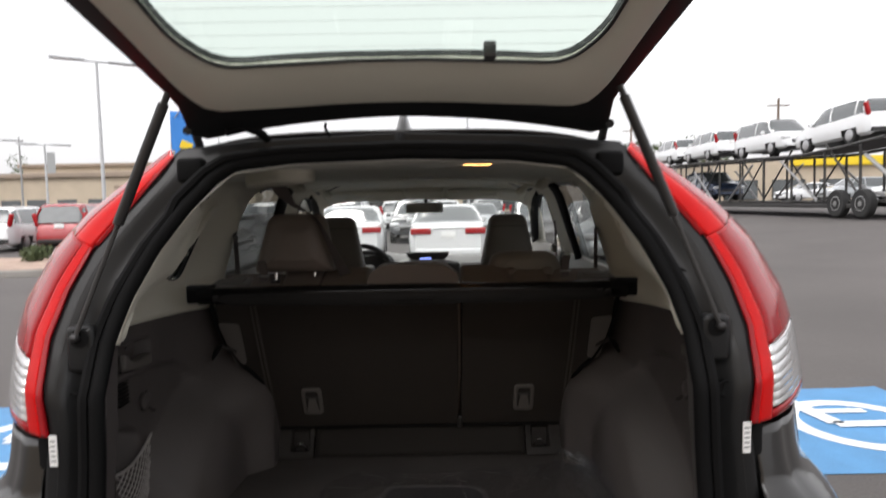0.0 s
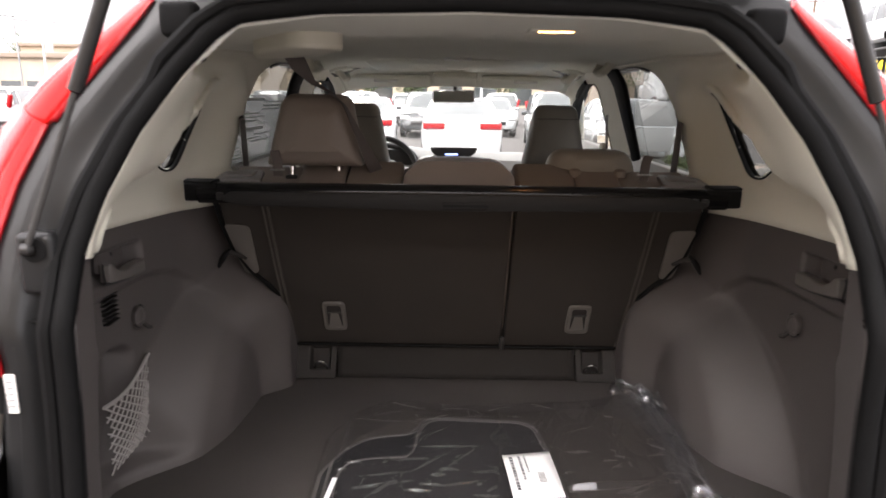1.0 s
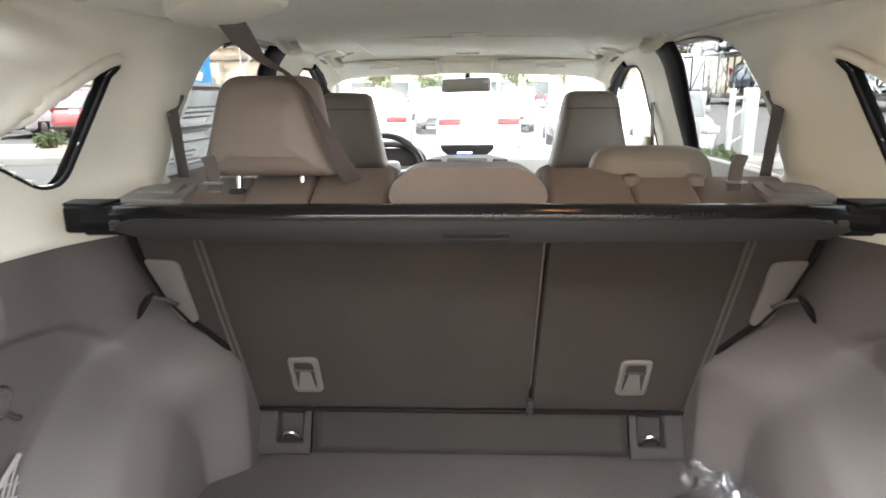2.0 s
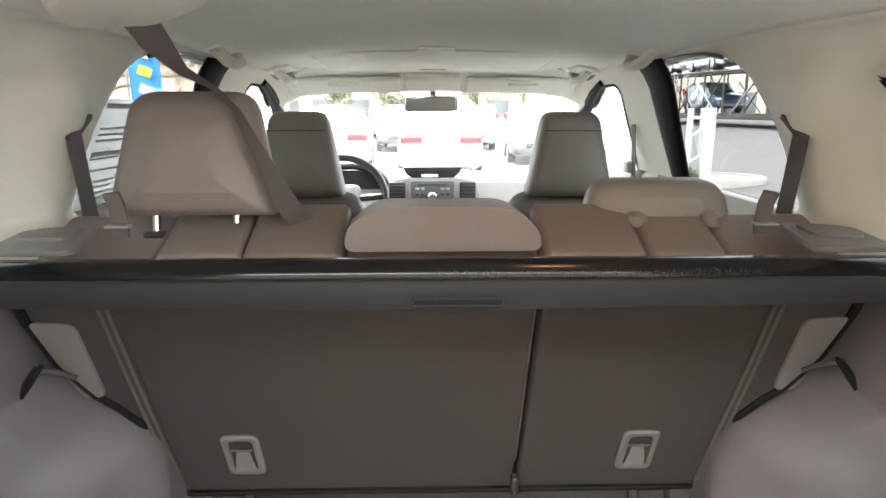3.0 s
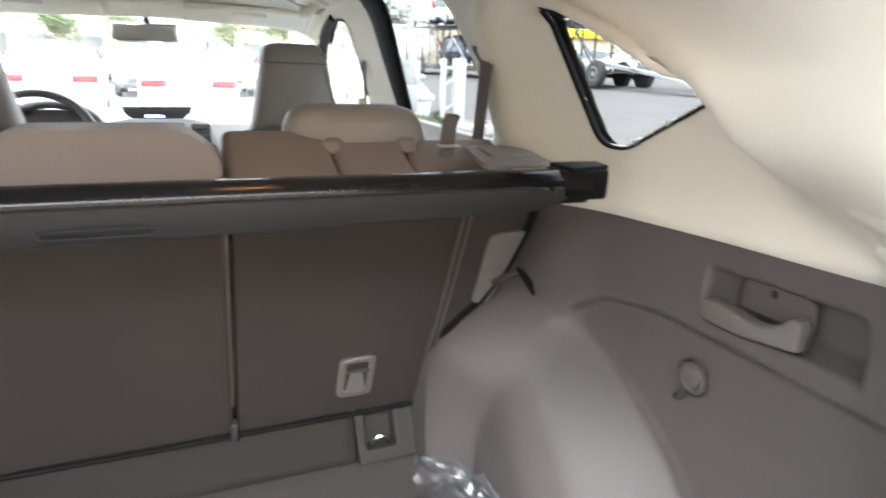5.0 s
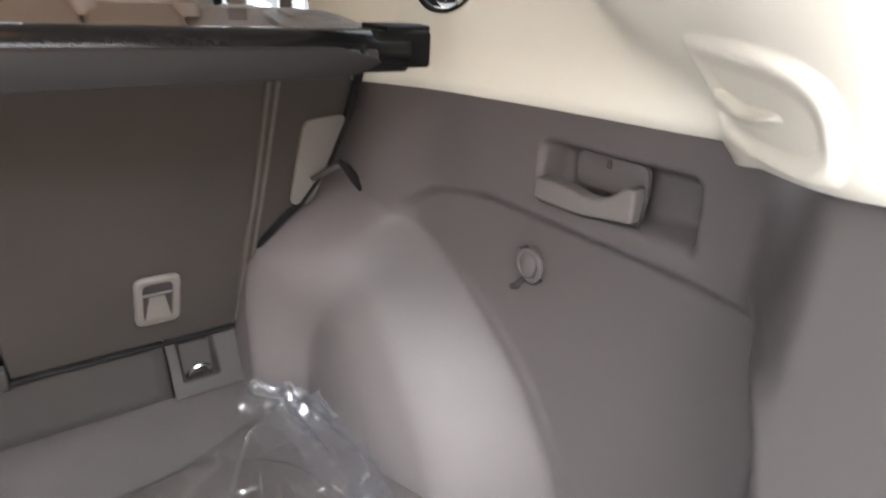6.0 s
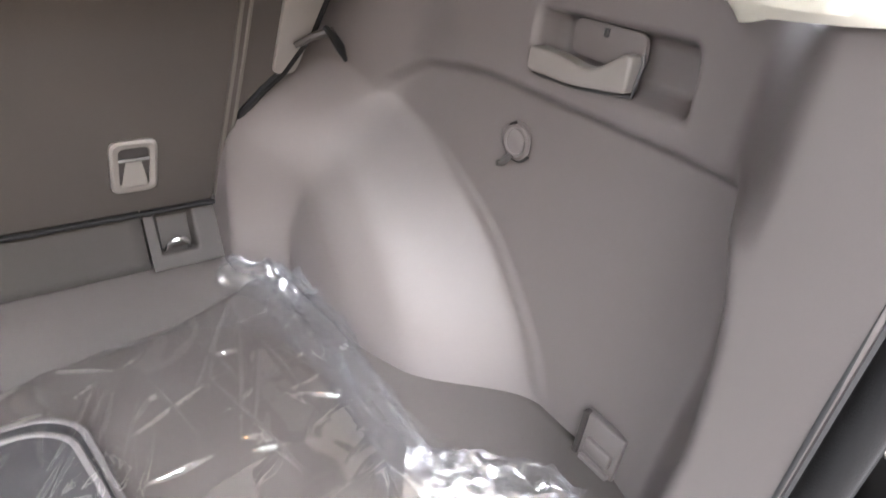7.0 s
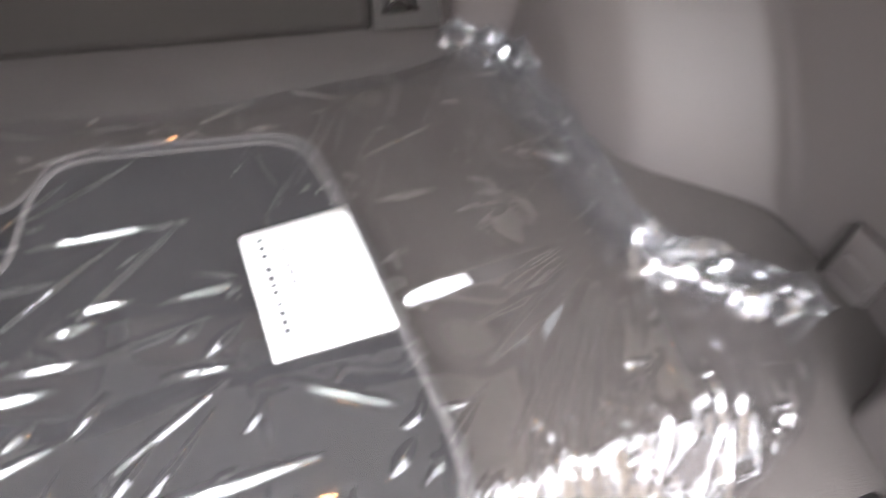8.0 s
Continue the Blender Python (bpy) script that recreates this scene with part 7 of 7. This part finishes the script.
def lamp_post(x, y, h, label, arm=1.3, flag=None):
    z = ground_z(x, y)
    lp = thing("street_lamp", (x, y, z), label, "street lamp", "car park lamps")
    cx, cy = math.cos(0.6), math.sin(0.6)
    turn = Matrix.Rotation(0.6, 4, "Z")
    part("pole", tube([(x, y, z), (x, y, z + h)], [0.10, 0.06], 10), PALESTEEL, lp, "pale steel pole")
    part("base", lathe([(0.3, 0), (0.3, 0.6), (0.26, 0.65), (0.0001, 0.65)], 14, lambda a, b, t: (x + a, y + b, z + t)), CONCRETE, lp, "concrete footing")
    for sgn in (1, -1):
        hd = part("lamp_head", rbox(x + sgn * arm * 0.75 * cx, y + sgn * arm * 0.75 * cy, z + h + 0.03, arm * 0.9, 0.32, 0.13, 0.05, 3, turn), PALESTEEL, lp, "flat lamp head")
        part("lens", rbox(x + sgn * arm * 0.85 * cx, y + sgn * arm * 0.85 * cy, z + h - 0.04, arm * 0.5, 0.22, 0.03, 0.01, 1, turn), PAPER, hd)
    part("arm", tube([(x - arm * 0.4 * cx, y - arm * 0.4 * cy, z + h), (x + arm * 0.4 * cx, y + arm * 0.4 * cy, z + h)], 0.05, 6), PALESTEEL, lp)
    if flag:
        part("banner", rbox(x + 0.42, y, z + h - 1.3, 0.6, 0.02, 1.5, 0.005, 1), SIGNGREY, lp, "pale hanging banner")


lamp_post(-16.1, 30.0, 8.5, "tall pale lamp post with two flat heads", 1.6)
lamp_post(-28.3, 45.0, 6.2, "lamp post with two heads and a banner", 1.4, True)
lamp_post(-31.9, 45.0, 6.6, "tall pale lamp post with two flat heads", 1.5)
lamp_post(-21.0, 60.0, 8.6, "far lamp post with two flat heads", 1.6)
lamp_post(2.0, 40.0, 8.5, "tall pale lamp post with two flat heads", 1.6)
for px, py, ph in ((-30.1, 45.0, 6.8),):
    fp = thing("flag_pole", (px, py, 0), "bare pale flag pole", "pole")
    part("shaft", tube([(px, py, 0), (px, py, ph)], [0.09, 0.05], 8), STEEL, fp)
flag = thing("feather_banner", (-4.05, 10.4, 0), "tall blue feather banner on a pole", "banner")
part("pole", tube([(-4.34, 10.4, 0), (-4.36, 10.4, 2.0), (-4.33, 10.4, 2.9), (-4.15, 10.4, 3.15)], [0.02, 0.016, 0.012, 0.008], 8), STEEL, flag)
cl = part("cloth", surf(lambda u, v: (lerp(-4.33, -3.88 - 0.16 * ss((v - 0.8) / 0.2), u), 10.4 + 0.03 * math.sin(u * 6 + v * 5), lerp(0.7, 3.1, v)), span(0, 1, 12), span(0, 1, 24)), BLUEBANNER, flag, "rippled blue cloth")
solid(cl, 0.004)
for k in range(4):
    part("banner_patch", rbox(-4.08, 10.36, 1.75 + k * 0.26, 0.20, 0.01, 0.13, 0.004, 1, Matrix.Rotation(0.4, 4, "Y")), YELLOW if k % 2 else WHITEPAINT, flag)
# low shops beyond the transporter
far = thing("far_shop", (38, 62, 1), "low distant shop with a yellow fascia", "building")
part("wall", rbox(40, 62, 2.6, 30, 10, 4.4, 0.05, 1), STUCCO, far, "tan wall")
part("fascia", rbox(38.2, 56.8, 4.75, 11.4, 0.5, 0.85, 0.05, 1), YELLOW, far, "yellow fascia")
part("red_fascia", rbox(52, 50, 3.6, 12, 0.5, 0.9, 0.05, 1), REDP, far, "red sign band")
part("side_wall", rbox(52, 54, 2.8, 12, 7, 4.0, 0.05, 1), STUCCODARK, far)
for k in range(6):
    part("window", rbox(28 + k * 4.4, 56.9, 2.2, 3.0, 0.3, 1.8, 0.03, 1), DARKGLASS, far, "shop window")
far2 = thing("brick_shop", (27, 74, 1), "low brown distant building", "building")
part("wall", rbox(22, 76, 2.6, 14, 8, 4.6, 0.05, 1), STUCCODARK, far2)
part("roof_edge", rbox(22, 76, 5.0, 14.4, 8.4, 0.4, 0.05, 1), STUCCO, far2)
for k in range(3):
    part("window", rbox(18 + k * 4, 71.97, 2.2, 2.2, 0.1, 1.8, 0.03, 1), DARKGLASS, far2)
far3 = thing("low_showroom", (0, 80, 0), "low pale building across the car park", "building")
part("wall", rbox(-4, 84, 2.2, 34, 10, 4.4, 0.05, 1), STUCCO, far3)
part("roof_edge", rbox(-4, 84, 4.6, 34.6, 10.6, 0.5, 0.05, 1), STUCCODARK, far3)
for k in range(7):
    part("window", rbox(-17 + k * 4.3, 78.95, 1.7, 2.8, 0.1, 2.2, 0.03, 1), DARKGLASS, far3, "dark window")
for i, (tx, ty, th) in enumerate(((-48, 74, 8), (-36, 76, 7), (-9, 62, 5.5), (-4, 66, 5), (4.5, 58, 5.5), (9, 60, 6), (20, 60, 6), (30, 68, 7), (17, 66, 6))):
    tree(tx, ty, th, 30 + i)
for px, py in ((33, 60), (25, 80)):
    up = thing("utility_pole", (px, py, 1), "far wooden utility pole with cross arm", "pole")
    part("shaft", tube([(px, py, 1), (px, py, 11)], [0.16, 0.11], 8), BARK, up)
    part("cross_arm", tube([(px - 1.1, py, 10.3), (px + 1.1, py, 10.3)], 0.07, 6), BARK, up)
# price sheet in the rear side window
sheet = thing("price_sheet", (-0.68, 2.45, 1.37), "pale printed price sheet in the side window", "paper sheet")


def sheet_at(u, v, w=0.0):
    z = lerp(1.272, 1.483, v)
    y = lerp(2.20, 2.70, u) + 0.05 * v
    return Vector((-(side_at(z) + 0.010 - w), y, z))


solid(part("paper", surf(lambda u, v: sheet_at(u, v), span(0, 1, 8), span(0, 1, 8)), SHEET, sheet, "pale paper"), 0.001)
sheet_rng = random.Random(21)
for k in range(17):
    v0 = 0.96 - k * 0.054
    a = sheet_rng.choice((0.04, 0.04, 0.10, 0.40))
    b = min(0.95, a + sheet_rng.uniform(0.18, 0.55))
    hgt = 0.045 if k in (0, 8) else 0.020
    solid(part("print_bar", surf(lambda u, v: sheet_at(lerp(a, b, u), v0 - hgt * v, 0.003), span(0, 1, 2), span(0, 1, 2)), SIGNGREY, sheet, smooth=False), 0.0006)

# unseen wall added behind the camera to block low sky and bounce warm light
back = part("sky_block_wall", rbox(-12.75, -7.5, 3.2, 34.5, 0.4, 6.6, 0.05, 1), STUCCO)
tagged(back, "unseen tan stucco wall added to block low sky light", "wall", kind="structure")
